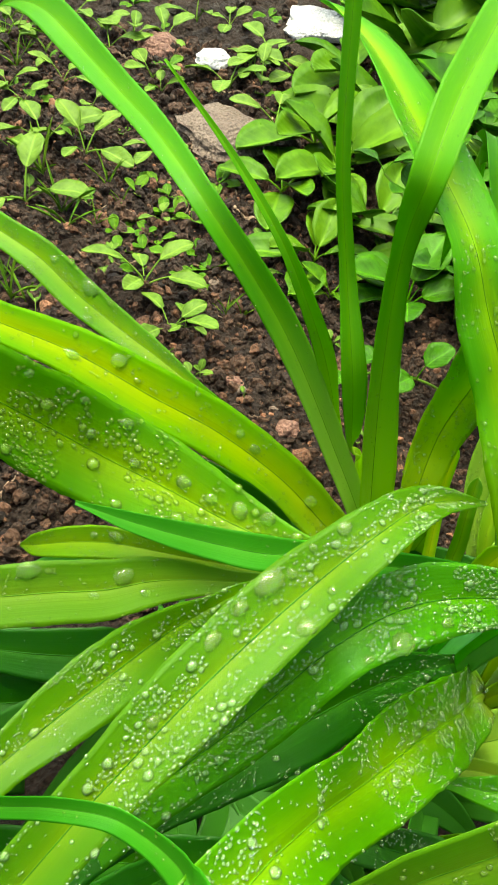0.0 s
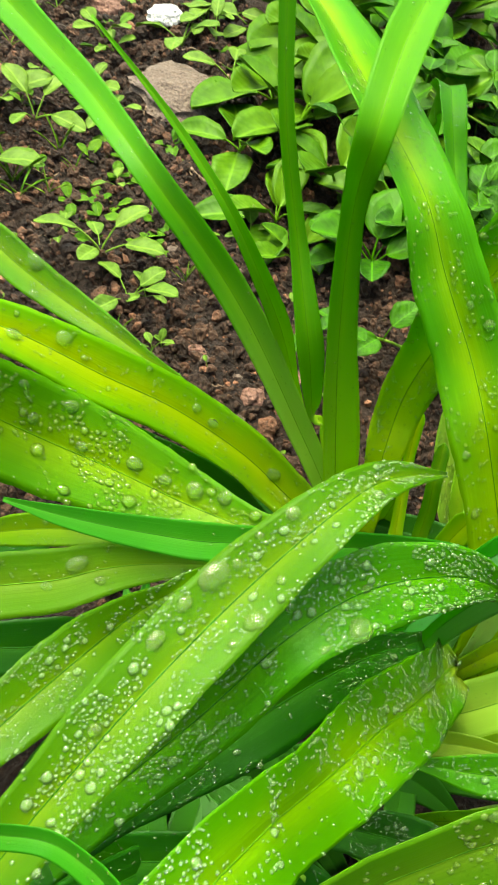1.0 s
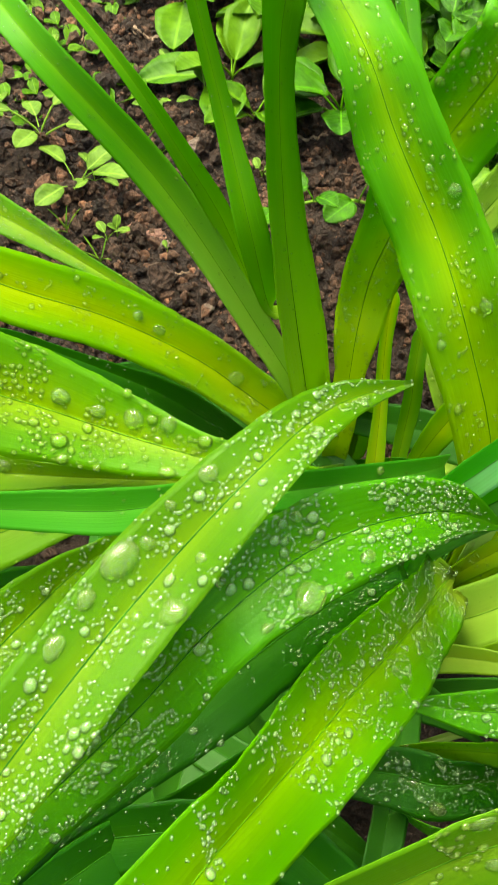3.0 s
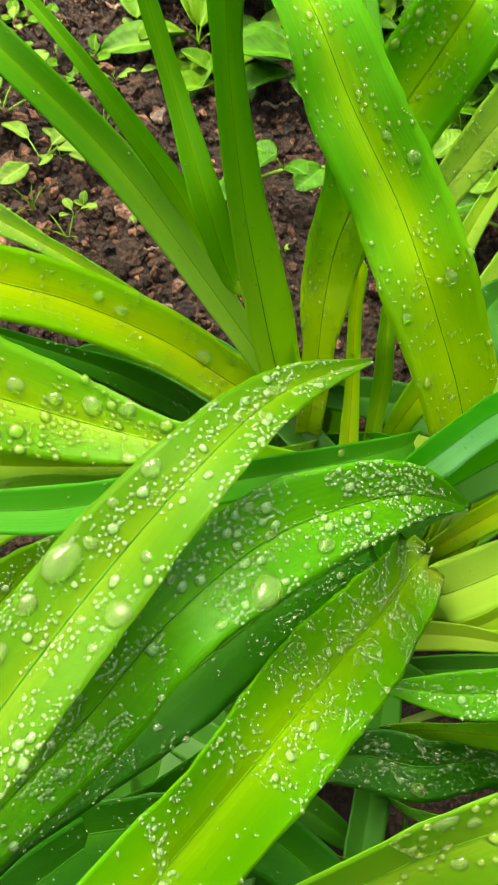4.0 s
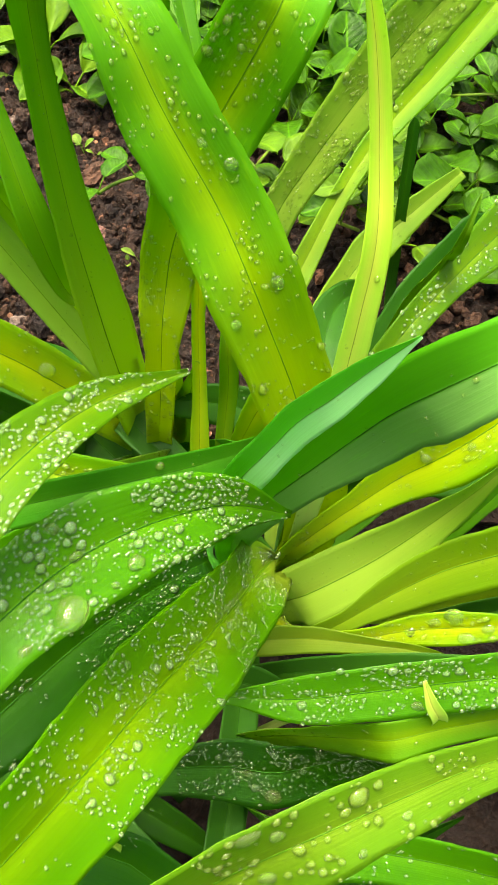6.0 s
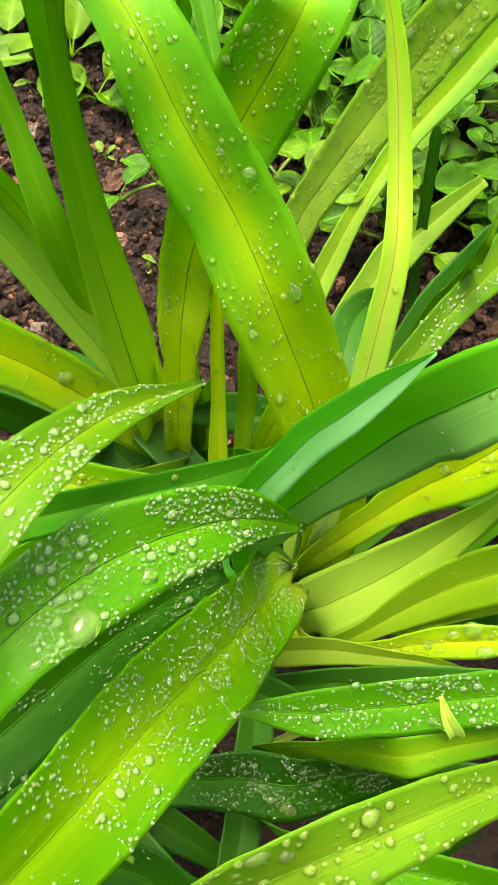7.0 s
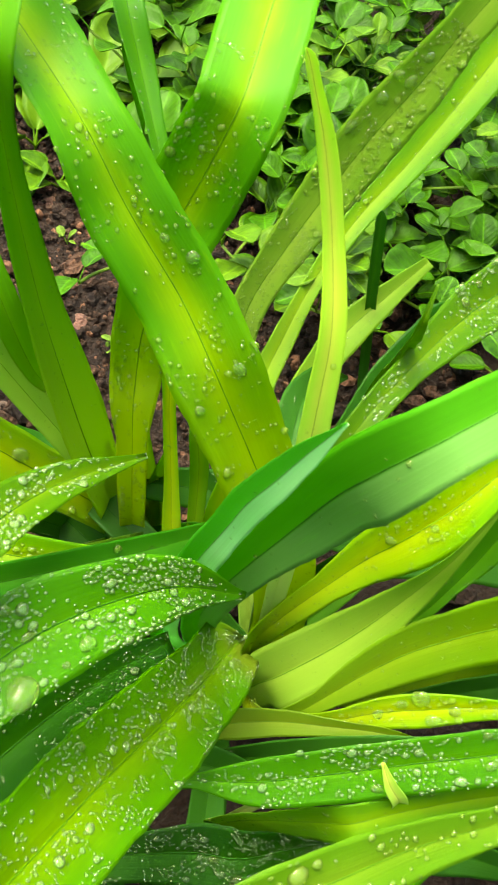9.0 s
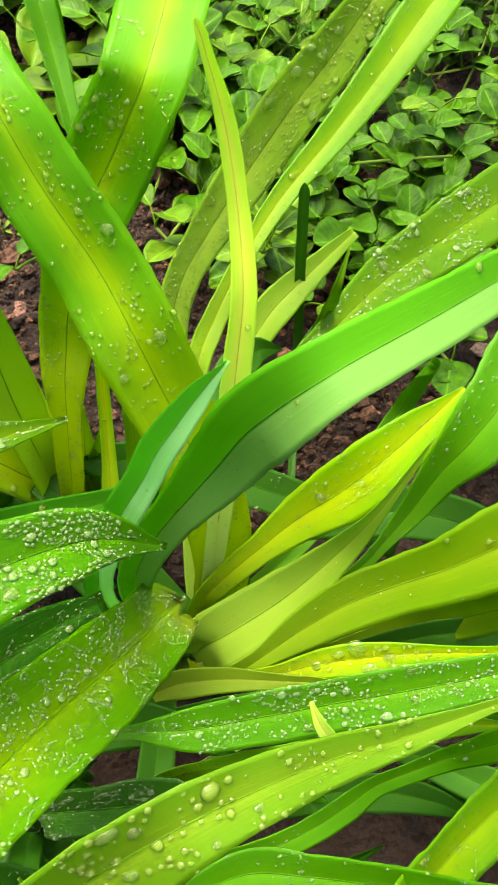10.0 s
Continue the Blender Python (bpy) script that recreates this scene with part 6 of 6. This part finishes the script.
creeping_weed(0.125, 0.242, 0.108, 329, 4, 0.0351, ROUND, "creeping weed with small rounded leaves over dark soil", "weed", "creeping weeds", 547, 0.031)
creeping_weed(0.277, 0.402, 0.094, 267, 4, 0.0355, ROUND, "creeping weed with small rounded leaves over dark soil", "weed", "creeping weeds", 548, 0.056)
creeping_weed(0.451, 0.525, 0.063, 237, 5, 0.0411, OVAL, "creeping weed with small rounded leaves over dark soil", "weed", "creeping weeds", 549, 0.016)
creeping_weed(0.164, 0.400, 0.083, 280, 5, 0.0363, ROUND, "creeping weed with small rounded leaves over dark soil", "weed", "creeping weeds", 550, 0.044)
creeping_weed(0.228, 0.166, 0.061, 44, 4, 0.0337, ROUND, "creeping weed with small rounded leaves over dark soil", "weed", "creeping weeds", 551, 0.035)
creeping_weed(0.136, 0.274, 0.099, 2, 5, 0.0294, ROUND, "creeping weed with small rounded leaves over dark soil", "weed", "creeping weeds", 552, 0.037)
creeping_weed(0.267, 0.499, 0.094, 302, 5, 0.0316, ROUND, "creeping weed with small rounded leaves over dark soil", "weed", "creeping weeds", 553, 0.038)
creeping_weed(0.314, 0.190, 0.075, 283, 3, 0.0353, ROUND, "creeping weed with small rounded leaves over dark soil", "weed", "creeping weeds", 554, 0.017)
creeping_weed(0.358, 0.497, 0.107, 203, 4, 0.0372, OVAL, "creeping weed with small rounded leaves over dark soil", "weed", "creeping weeds", 555, 0.028)
creeping_weed(0.121, 0.521, 0.077, 54, 4, 0.0398, ROUND, "creeping weed with small rounded leaves over dark soil", "weed", "creeping weeds", 556, 0.030)
creeping_weed(0.168, 0.346, 0.110, 60, 3, 0.0415, OVAL, "creeping weed with small rounded leaves over dark soil", "weed", "creeping weeds", 557, 0.042)
creeping_weed(0.264, 0.333, 0.056, 204, 4, 0.0397, ROUND, "creeping weed with small rounded leaves over dark soil", "weed", "creeping weeds", 558, 0.035)
creeping_weed(0.477, 0.607, 0.062, 344, 5, 0.0385, OVAL, "creeping weed with small rounded leaves over dark soil", "weed", "creeping weeds", 559, 0.039)
creeping_weed(0.109, 0.354, 0.088, 31, 5, 0.0431, ROUND, "creeping weed with small rounded leaves over dark soil", "weed", "creeping weeds", 560, 0.017)
creeping_weed(0.118, 0.288, 0.104, 56, 4, 0.0415, ROUND, "creeping weed with small rounded leaves over dark soil", "weed", "creeping weeds", 561, 0.039)
creeping_weed(0.408, 0.538, 0.079, 311, 3, 0.0408, ROUND, "creeping weed with small rounded leaves over dark soil", "weed", "creeping weeds", 562, 0.057)
creeping_weed(0.191, 0.218, 0.055, 122, 4, 0.0303, ROUND, "creeping weed with small rounded leaves over dark soil", "weed", "creeping weeds", 563, 0.033)
creeping_weed(0.180, 0.399, 0.091, 207, 3, 0.0394, ROUND, "creeping weed with small rounded leaves over dark soil", "weed", "creeping weeds", 564, 0.034)
creeping_weed(0.286, 0.522, 0.100, 128, 3, 0.0327, OVAL, "creeping weed with small rounded leaves over dark soil", "weed", "creeping weeds", 565, 0.029)
creeping_weed(0.170, 0.420, 0.081, 221, 5, 0.0389, ROUND, "creeping weed with small rounded leaves over dark soil", "weed", "creeping weeds", 566, 0.057)
creeping_weed(0.248, 0.372, 0.077, 99, 4, 0.0410, ROUND, "creeping weed with small rounded leaves over dark soil", "weed", "creeping weeds", 567, 0.019)
creeping_weed(0.208, 0.361, 0.072, 36, 4, 0.0304, ROUND, "creeping weed with small rounded leaves over dark soil", "weed", "creeping weeds", 568, 0.034)
creeping_weed(0.232, 0.269, 0.051, 176, 5, 0.0353, ROUND, "creeping weed with small rounded leaves over dark soil", "weed", "creeping weeds", 569, 0.015)
creeping_weed(0.103, 0.377, 0.077, 120, 3, 0.0338, ROUND, "creeping weed with small rounded leaves over dark soil", "weed", "creeping weeds", 570, 0.052)
creeping_weed(0.436, 0.617, 0.070, 176, 3, 0.0410, ROUND, "creeping weed with small rounded leaves over dark soil", "weed", "creeping weeds", 571, 0.051)
creeping_weed(0.390, 0.573, 0.109, 200, 3, 0.0321, OVAL, "creeping weed with small rounded leaves over dark soil", "weed", "creeping weeds", 572, 0.060)
creeping_weed(0.206, 0.359, 0.054, 274, 4, 0.0383, ROUND, "creeping weed with small rounded leaves over dark soil", "weed", "creeping weeds", 573, 0.052)
creeping_weed(0.221, 0.173, 0.099, 36, 3, 0.0416, ROUND, "creeping weed with small rounded leaves over dark soil", "weed", "creeping weeds", 574, 0.021)
creeping_weed(0.336, 0.195, 0.065, 121, 3, 0.0286, ROUND, "creeping weed with small rounded leaves over dark soil", "weed", "creeping weeds", 575, 0.016)
creeping_weed(0.267, 0.291, 0.059, 300, 3, 0.0376, ROUND, "creeping weed with small rounded leaves over dark soil", "weed", "creeping weeds", 576, 0.024)
creeping_weed(0.364, 0.370, 0.080, 45, 4, 0.0321, ROUND, "creeping weed with small rounded leaves over dark soil", "weed", "creeping weeds", 577, 0.048)
creeping_weed(0.233, 0.320, 0.095, 144, 3, 0.0370, OVAL, "creeping weed with small rounded leaves over dark soil", "weed", "creeping weeds", 578, 0.017)
creeping_weed(0.225, 0.280, 0.079, 37, 3, 0.0362, ROUND, "creeping weed with small rounded leaves over dark soil", "weed", "creeping weeds", 579, 0.018)
creeping_weed(0.241, 0.527, 0.080, 340, 3, 0.0438, ROUND, "creeping weed with small rounded leaves over dark soil", "weed", "creeping weeds", 580, 0.053)
creeping_weed(0.229, 0.227, 0.102, 303, 3, 0.0304, OVAL, "creeping weed with small rounded leaves over dark soil", "weed", "creeping weeds", 581, 0.020)
creeping_weed(0.413, 0.588, 0.068, 47, 5, 0.0330, ROUND, "creeping weed with small rounded leaves over dark soil", "weed", "creeping weeds", 582, 0.025)
creeping_weed(0.184, 0.190, 0.086, 175, 4, 0.0396, OVAL, "creeping weed with small rounded leaves over dark soil", "weed", "creeping weeds", 583, 0.030)
creeping_weed(0.154, 0.503, 0.059, 145, 3, 0.0403, ROUND, "creeping weed with small rounded leaves over dark soil", "weed", "creeping weeds", 584, 0.022)
creeping_weed(0.244, 0.328, 0.067, 197, 5, 0.0377, ROUND, "creeping weed with small rounded leaves over dark soil", "weed", "creeping weeds", 585, 0.042)
creeping_weed(0.358, 0.402, 0.077, 46, 4, 0.0287, ROUND, "creeping weed with small rounded leaves over dark soil", "weed", "creeping weeds", 586, 0.019)
creeping_weed(0.341, 0.225, 0.085, 287, 3, 0.0308, ROUND, "creeping weed with small rounded leaves over dark soil", "weed", "creeping weeds", 587, 0.041)
creeping_weed(0.359, 0.306, 0.058, 15, 5, 0.0401, OVAL, "creeping weed with small rounded leaves over dark soil", "weed", "creeping weeds", 588, 0.022)
creeping_weed(0.444, 0.586, 0.100, 252, 3, 0.0356, ROUND, "creeping weed with small rounded leaves over dark soil", "weed", "creeping weeds", 589, 0.025)
creeping_weed(0.435, 0.435, 0.066, 277, 5, 0.0363, ROUND, "creeping weed with small rounded leaves over dark soil", "weed", "creeping weeds", 590, 0.020)
creeping_weed(0.301, 0.283, 0.084, 84, 4, 0.0305, ROUND, "creeping weed with small rounded leaves over dark soil", "weed", "creeping weeds", 591, 0.015)
creeping_weed(0.118, 0.450, 0.085, 334, 4, 0.0329, OVAL, "creeping weed with small rounded leaves over dark soil", "weed", "creeping weeds", 592, 0.028)
creeping_weed(0.250, 0.357, 0.053, 38, 4, 0.0281, OVAL, "creeping weed with small rounded leaves over dark soil", "weed", "creeping weeds", 593, 0.032)
creeping_weed(0.318, 0.360, 0.080, 311, 5, 0.0296, ROUND, "creeping weed with small rounded leaves over dark soil", "weed", "creeping weeds", 594, 0.016)
creeping_weed(0.276, 0.408, 0.076, 262, 4, 0.0414, OVAL, "creeping weed with small rounded leaves over dark soil", "weed", "creeping weeds", 595, 0.050)
creeping_weed(0.293, 0.156, 0.073, 123, 3, 0.0353, ROUND, "creeping weed with small rounded leaves over dark soil", "weed", "creeping weeds", 596, 0.025)
creeping_weed(0.237, 0.393, 0.096, 166, 3, 0.0393, ROUND, "creeping weed with small rounded leaves over dark soil", "weed", "creeping weeds", 597, 0.047)
creeping_weed(0.432, 0.610, 0.071, 229, 3, 0.0409, OVAL, "creeping weed with small rounded leaves over dark soil", "weed", "creeping weeds", 598, 0.050)
creeping_weed(0.256, 0.221, 0.106, 343, 3, 0.0333, ROUND, "creeping weed with small rounded leaves over dark soil", "weed", "creeping weeds", 599, 0.019)
creeping_weed(0.481, 0.568, 0.067, 206, 3, 0.0347, ROUND, "creeping weed with small rounded leaves over dark soil", "weed", "creeping weeds", 600, 0.045)
creeping_weed(0.222, 0.209, 0.087, 259, 3, 0.0283, ROUND, "creeping weed with small rounded leaves over dark soil", "weed", "creeping weeds", 601, 0.056)
creeping_weed(0.121, 0.246, 0.097, 30, 3, 0.0330, ROUND, "creeping weed with small rounded leaves over dark soil", "weed", "creeping weeds", 602, 0.060)
creeping_weed(0.279, 0.352, 0.098, 140, 4, 0.0301, OVAL, "creeping weed with small rounded leaves over dark soil", "weed", "creeping weeds", 603, 0.022)
creeping_weed(0.309, 0.139, 0.078, 43, 5, 0.0367, OVAL, "creeping weed with small rounded leaves over dark soil", "weed", "creeping weeds", 604, 0.060)
creeping_weed(0.227, 0.628, 0.109, 0, 4, 0.0434, OVAL, "creeping weed with small rounded leaves over dark soil", "weed", "creeping weeds", 605, 0.055)
creeping_weed(0.261, 0.509, 0.086, 155, 4, 0.0311, ROUND, "creeping weed with small rounded leaves over dark soil", "weed", "creeping weeds", 606, 0.056)
creeping_weed(0.232, 0.171, 0.095, 48, 5, 0.0383, ROUND, "creeping weed with small rounded leaves over dark soil", "weed", "creeping weeds", 607, 0.018)
creeping_weed(0.370, 0.623, 0.053, 140, 4, 0.0386, ROUND, "creeping weed with small rounded leaves over dark soil", "weed", "creeping weeds", 608, 0.026)
creeping_weed(0.266, 0.331, 0.101, 295, 3, 0.0429, ROUND, "creeping weed with small rounded leaves over dark soil", "weed", "creeping weeds", 609, 0.018)
creeping_weed(0.349, 0.378, 0.053, 190, 5, 0.0314, ROUND, "creeping weed with small rounded leaves over dark soil", "weed", "creeping weeds", 610, 0.048)
creeping_weed(0.164, 0.286, 0.064, 318, 3, 0.0344, ROUND, "creeping weed with small rounded leaves over dark soil", "weed", "creeping weeds", 611, 0.023)
creeping_weed(0.272, 0.461, 0.097, 48, 5, 0.0345, OVAL, "creeping weed with small rounded leaves over dark soil", "weed", "creeping weeds", 612, 0.044)
creeping_weed(0.328, 0.533, 0.056, 217, 4, 0.0427, ROUND, "creeping weed with small rounded leaves over dark soil", "weed", "creeping weeds", 613, 0.034)
creeping_weed(0.277, 0.628, 0.087, 166, 5, 0.0413, ROUND, "creeping weed with small rounded leaves over dark soil", "weed", "creeping weeds", 614, 0.026)
creeping_weed(0.332, 0.153, 0.092, 44, 4, 0.0381, ROUND, "creeping weed with small rounded leaves over dark soil", "weed", "creeping weeds", 615, 0.028)
creeping_weed(0.238, 0.367, 0.097, 201, 3, 0.0352, ROUND, "creeping weed with small rounded leaves over dark soil", "weed", "creeping weeds", 616, 0.023)
creeping_weed(0.326, 0.186, 0.105, 342, 4, 0.0405, ROUND, "creeping weed with small rounded leaves over dark soil", "weed", "creeping weeds", 617, 0.056)
creeping_weed(0.356, 0.340, 0.056, 350, 4, 0.0308, ROUND, "creeping weed with small rounded leaves over dark soil", "weed", "creeping weeds", 618, 0.054)
creeping_weed(0.213, 0.512, 0.097, 203, 3, 0.0371, ROUND, "creeping weed with small rounded leaves over dark soil", "weed", "creeping weeds", 619, 0.051)
creeping_weed(0.383, 0.449, 0.072, 359, 5, 0.0366, ROUND, "creeping weed with small rounded leaves over dark soil", "weed", "creeping weeds", 620, 0.056)
creeping_weed(0.190, 0.375, 0.086, 276, 5, 0.0393, ROUND, "creeping weed with small rounded leaves over dark soil", "weed", "creeping weeds", 621, 0.024)
creeping_weed(0.180, 0.248, 0.085, 328, 3, 0.0437, ROUND, "creeping weed with small rounded leaves over dark soil", "weed", "creeping weeds", 622, 0.028)
creeping_weed(0.168, 0.613, 0.109, 283, 3, 0.0437, OVAL, "creeping weed with small rounded leaves over dark soil", "weed", "creeping weeds", 623, 0.034)
creeping_weed(0.155, 0.345, 0.064, 57, 4, 0.0371, OVAL, "creeping weed with small rounded leaves over dark soil", "weed", "creeping weeds", 624, 0.051)
creeping_weed(0.128, 0.550, 0.084, 254, 4, 0.0438, ROUND, "creeping weed with small rounded leaves over dark soil", "weed", "creeping weeds", 625, 0.036)
creeping_weed(0.106, 0.404, 0.102, 21, 5, 0.0432, OVAL, "creeping weed with small rounded leaves over dark soil", "weed", "creeping weeds", 626, 0.016)
creeping_weed(0.228, 0.519, 0.109, 287, 4, 0.0323, ROUND, "creeping weed with small rounded leaves over dark soil", "weed", "creeping weeds", 627, 0.045)
creeping_weed(0.131, 0.553, 0.097, 110, 5, 0.0426, ROUND, "creeping weed with small rounded leaves over dark soil", "weed", "creeping weeds", 628, 0.054)
creeping_weed(0.340, 0.323, 0.061, 250, 3, 0.0368, ROUND, "creeping weed with small rounded leaves over dark soil", "weed", "creeping weeds", 629, 0.045)
creeping_weed(0.432, 0.578, 0.060, 317, 3, 0.0419, ROUND, "creeping weed with small rounded leaves over dark soil", "weed", "creeping weeds", 630, 0.038)
creeping_weed(0.127, 0.559, 0.053, 68, 5, 0.0321, ROUND, "creeping weed with small rounded leaves over dark soil", "weed", "creeping weeds", 631, 0.044)
creeping_weed(0.257, 0.260, 0.109, 101, 3, 0.0329, OVAL, "creeping weed with small rounded leaves over dark soil", "weed", "creeping weeds", 632, 0.044)
creeping_weed(0.379, 0.467, 0.058, 170, 3, 0.0425, ROUND, "creeping weed with small rounded leaves over dark soil", "weed", "creeping weeds", 633, 0.049)
creeping_weed(0.338, 0.399, 0.092, 331, 5, 0.0322, ROUND, "creeping weed with small rounded leaves over dark soil", "weed", "creeping weeds", 634, 0.024)
creeping_weed(0.199, 0.252, 0.101, 239, 3, 0.0367, OVAL, "creeping weed with small rounded leaves over dark soil", "weed", "creeping weeds", 635, 0.023)
creeping_weed(0.334, 0.392, 0.106, 70, 4, 0.0298, ROUND, "creeping weed with small rounded leaves over dark soil", "weed", "creeping weeds", 636, 0.046)
creeping_weed(0.389, 0.444, 0.086, 236, 3, 0.0302, ROUND, "creeping weed with small rounded leaves over dark soil", "weed", "creeping weeds", 637, 0.043)
creeping_weed(0.408, 0.425, 0.058, 195, 4, 0.0299, ROUND, "creeping weed with small rounded leaves over dark soil", "weed", "creeping weeds", 638, 0.020)
rosette("grass_tuft", -0.204, 0.407, 0.045, 5, BLADE, "small tuft of fine young grass in soil", "grass", "grass tufts", 939, (35, 80))
rosette("grass_tuft", -0.194, 0.384, 0.039, 5, BLADE, "small tuft of fine young grass in soil", "grass", "grass tufts", 940, (35, 80))
rosette("grass_tuft", -0.172, 0.389, 0.022, 5, BLADE, "small tuft of fine young grass in soil", "grass", "grass tufts", 941, (35, 80))
rosette("grass_tuft", -0.216, 0.290, 0.041, 5, BLADE, "small tuft of fine young grass in soil", "grass", "grass tufts", 942, (35, 80))
rosette("grass_tuft", -0.205, 0.289, 0.031, 5, BLADE, "small tuft of fine young grass in soil", "grass", "grass tufts", 943, (35, 80))
rosette("grass_tuft", -0.047, 0.308, 0.021, 5, BLADE, "small tuft of fine young grass in soil", "grass", "grass tufts", 944, (35, 80))
rosette("grass_tuft", -0.059, 0.302, 0.022, 5, BLADE, "small tuft of fine young grass in soil", "grass", "grass tufts", 945, (35, 80))
rosette("grass_tuft", -0.100, 0.235, 0.026, 5, BLADE, "small tuft of fine young grass in soil", "grass", "grass tufts", 946, (35, 80))
rosette("grass_tuft", -0.078, 0.210, 0.021, 5, BLADE, "small tuft of fine young grass in soil", "grass", "grass tufts", 947, (35, 80))
rosette("grass_tuft", -0.244, 0.703, 0.024, 5, BLADE, "small tuft of fine young grass in soil", "grass", "grass tufts", 948, (35, 80))
rosette("grass_tuft", -0.333, 0.759, 0.022, 5, BLADE, "small tuft of fine young grass in soil", "grass", "grass tufts", 949, (35, 80))
rosette("grass_tuft", -0.326, 0.705, 0.024, 5, BLADE, "small tuft of fine young grass in soil", "grass", "grass tufts", 950, (35, 80))
rosette("grass_tuft", -0.301, 0.686, 0.022, 5, BLADE, "small tuft of fine young grass in soil", "grass", "grass tufts", 951, (35, 80))
rosette("grass_tuft", -0.301, 0.748, 0.031, 5, BLADE, "small tuft of fine young grass in soil", "grass", "grass tufts", 952, (35, 80))
rosette("grass_tuft", -0.277, 0.720, 0.041, 5, BLADE, "small tuft of fine young grass in soil", "grass", "grass tufts", 953, (35, 80))
rosette("grass_tuft", -0.300, 0.648, 0.040, 5, BLADE, "small tuft of fine young grass in soil", "grass", "grass tufts", 954, (35, 80))
rosette("grass_tuft", -0.174, 0.449, 0.033, 5, BLADE, "small tuft of fine young grass in soil", "grass", "grass tufts", 955, (35, 80))
rosette("grass_tuft", -0.158, 0.426, 0.022, 5, BLADE, "small tuft of fine young grass in soil", "grass", "grass tufts", 956, (35, 80))
rosette("grass_tuft", -0.232, 0.462, 0.044, 5, BLADE, "small tuft of fine young grass in soil", "grass", "grass tufts", 957, (35, 80))
rosette("grass_tuft", -0.227, 0.316, 0.022, 5, BLADE, "small tuft of fine young grass in soil", "grass", "grass tufts", 958, (35, 80))
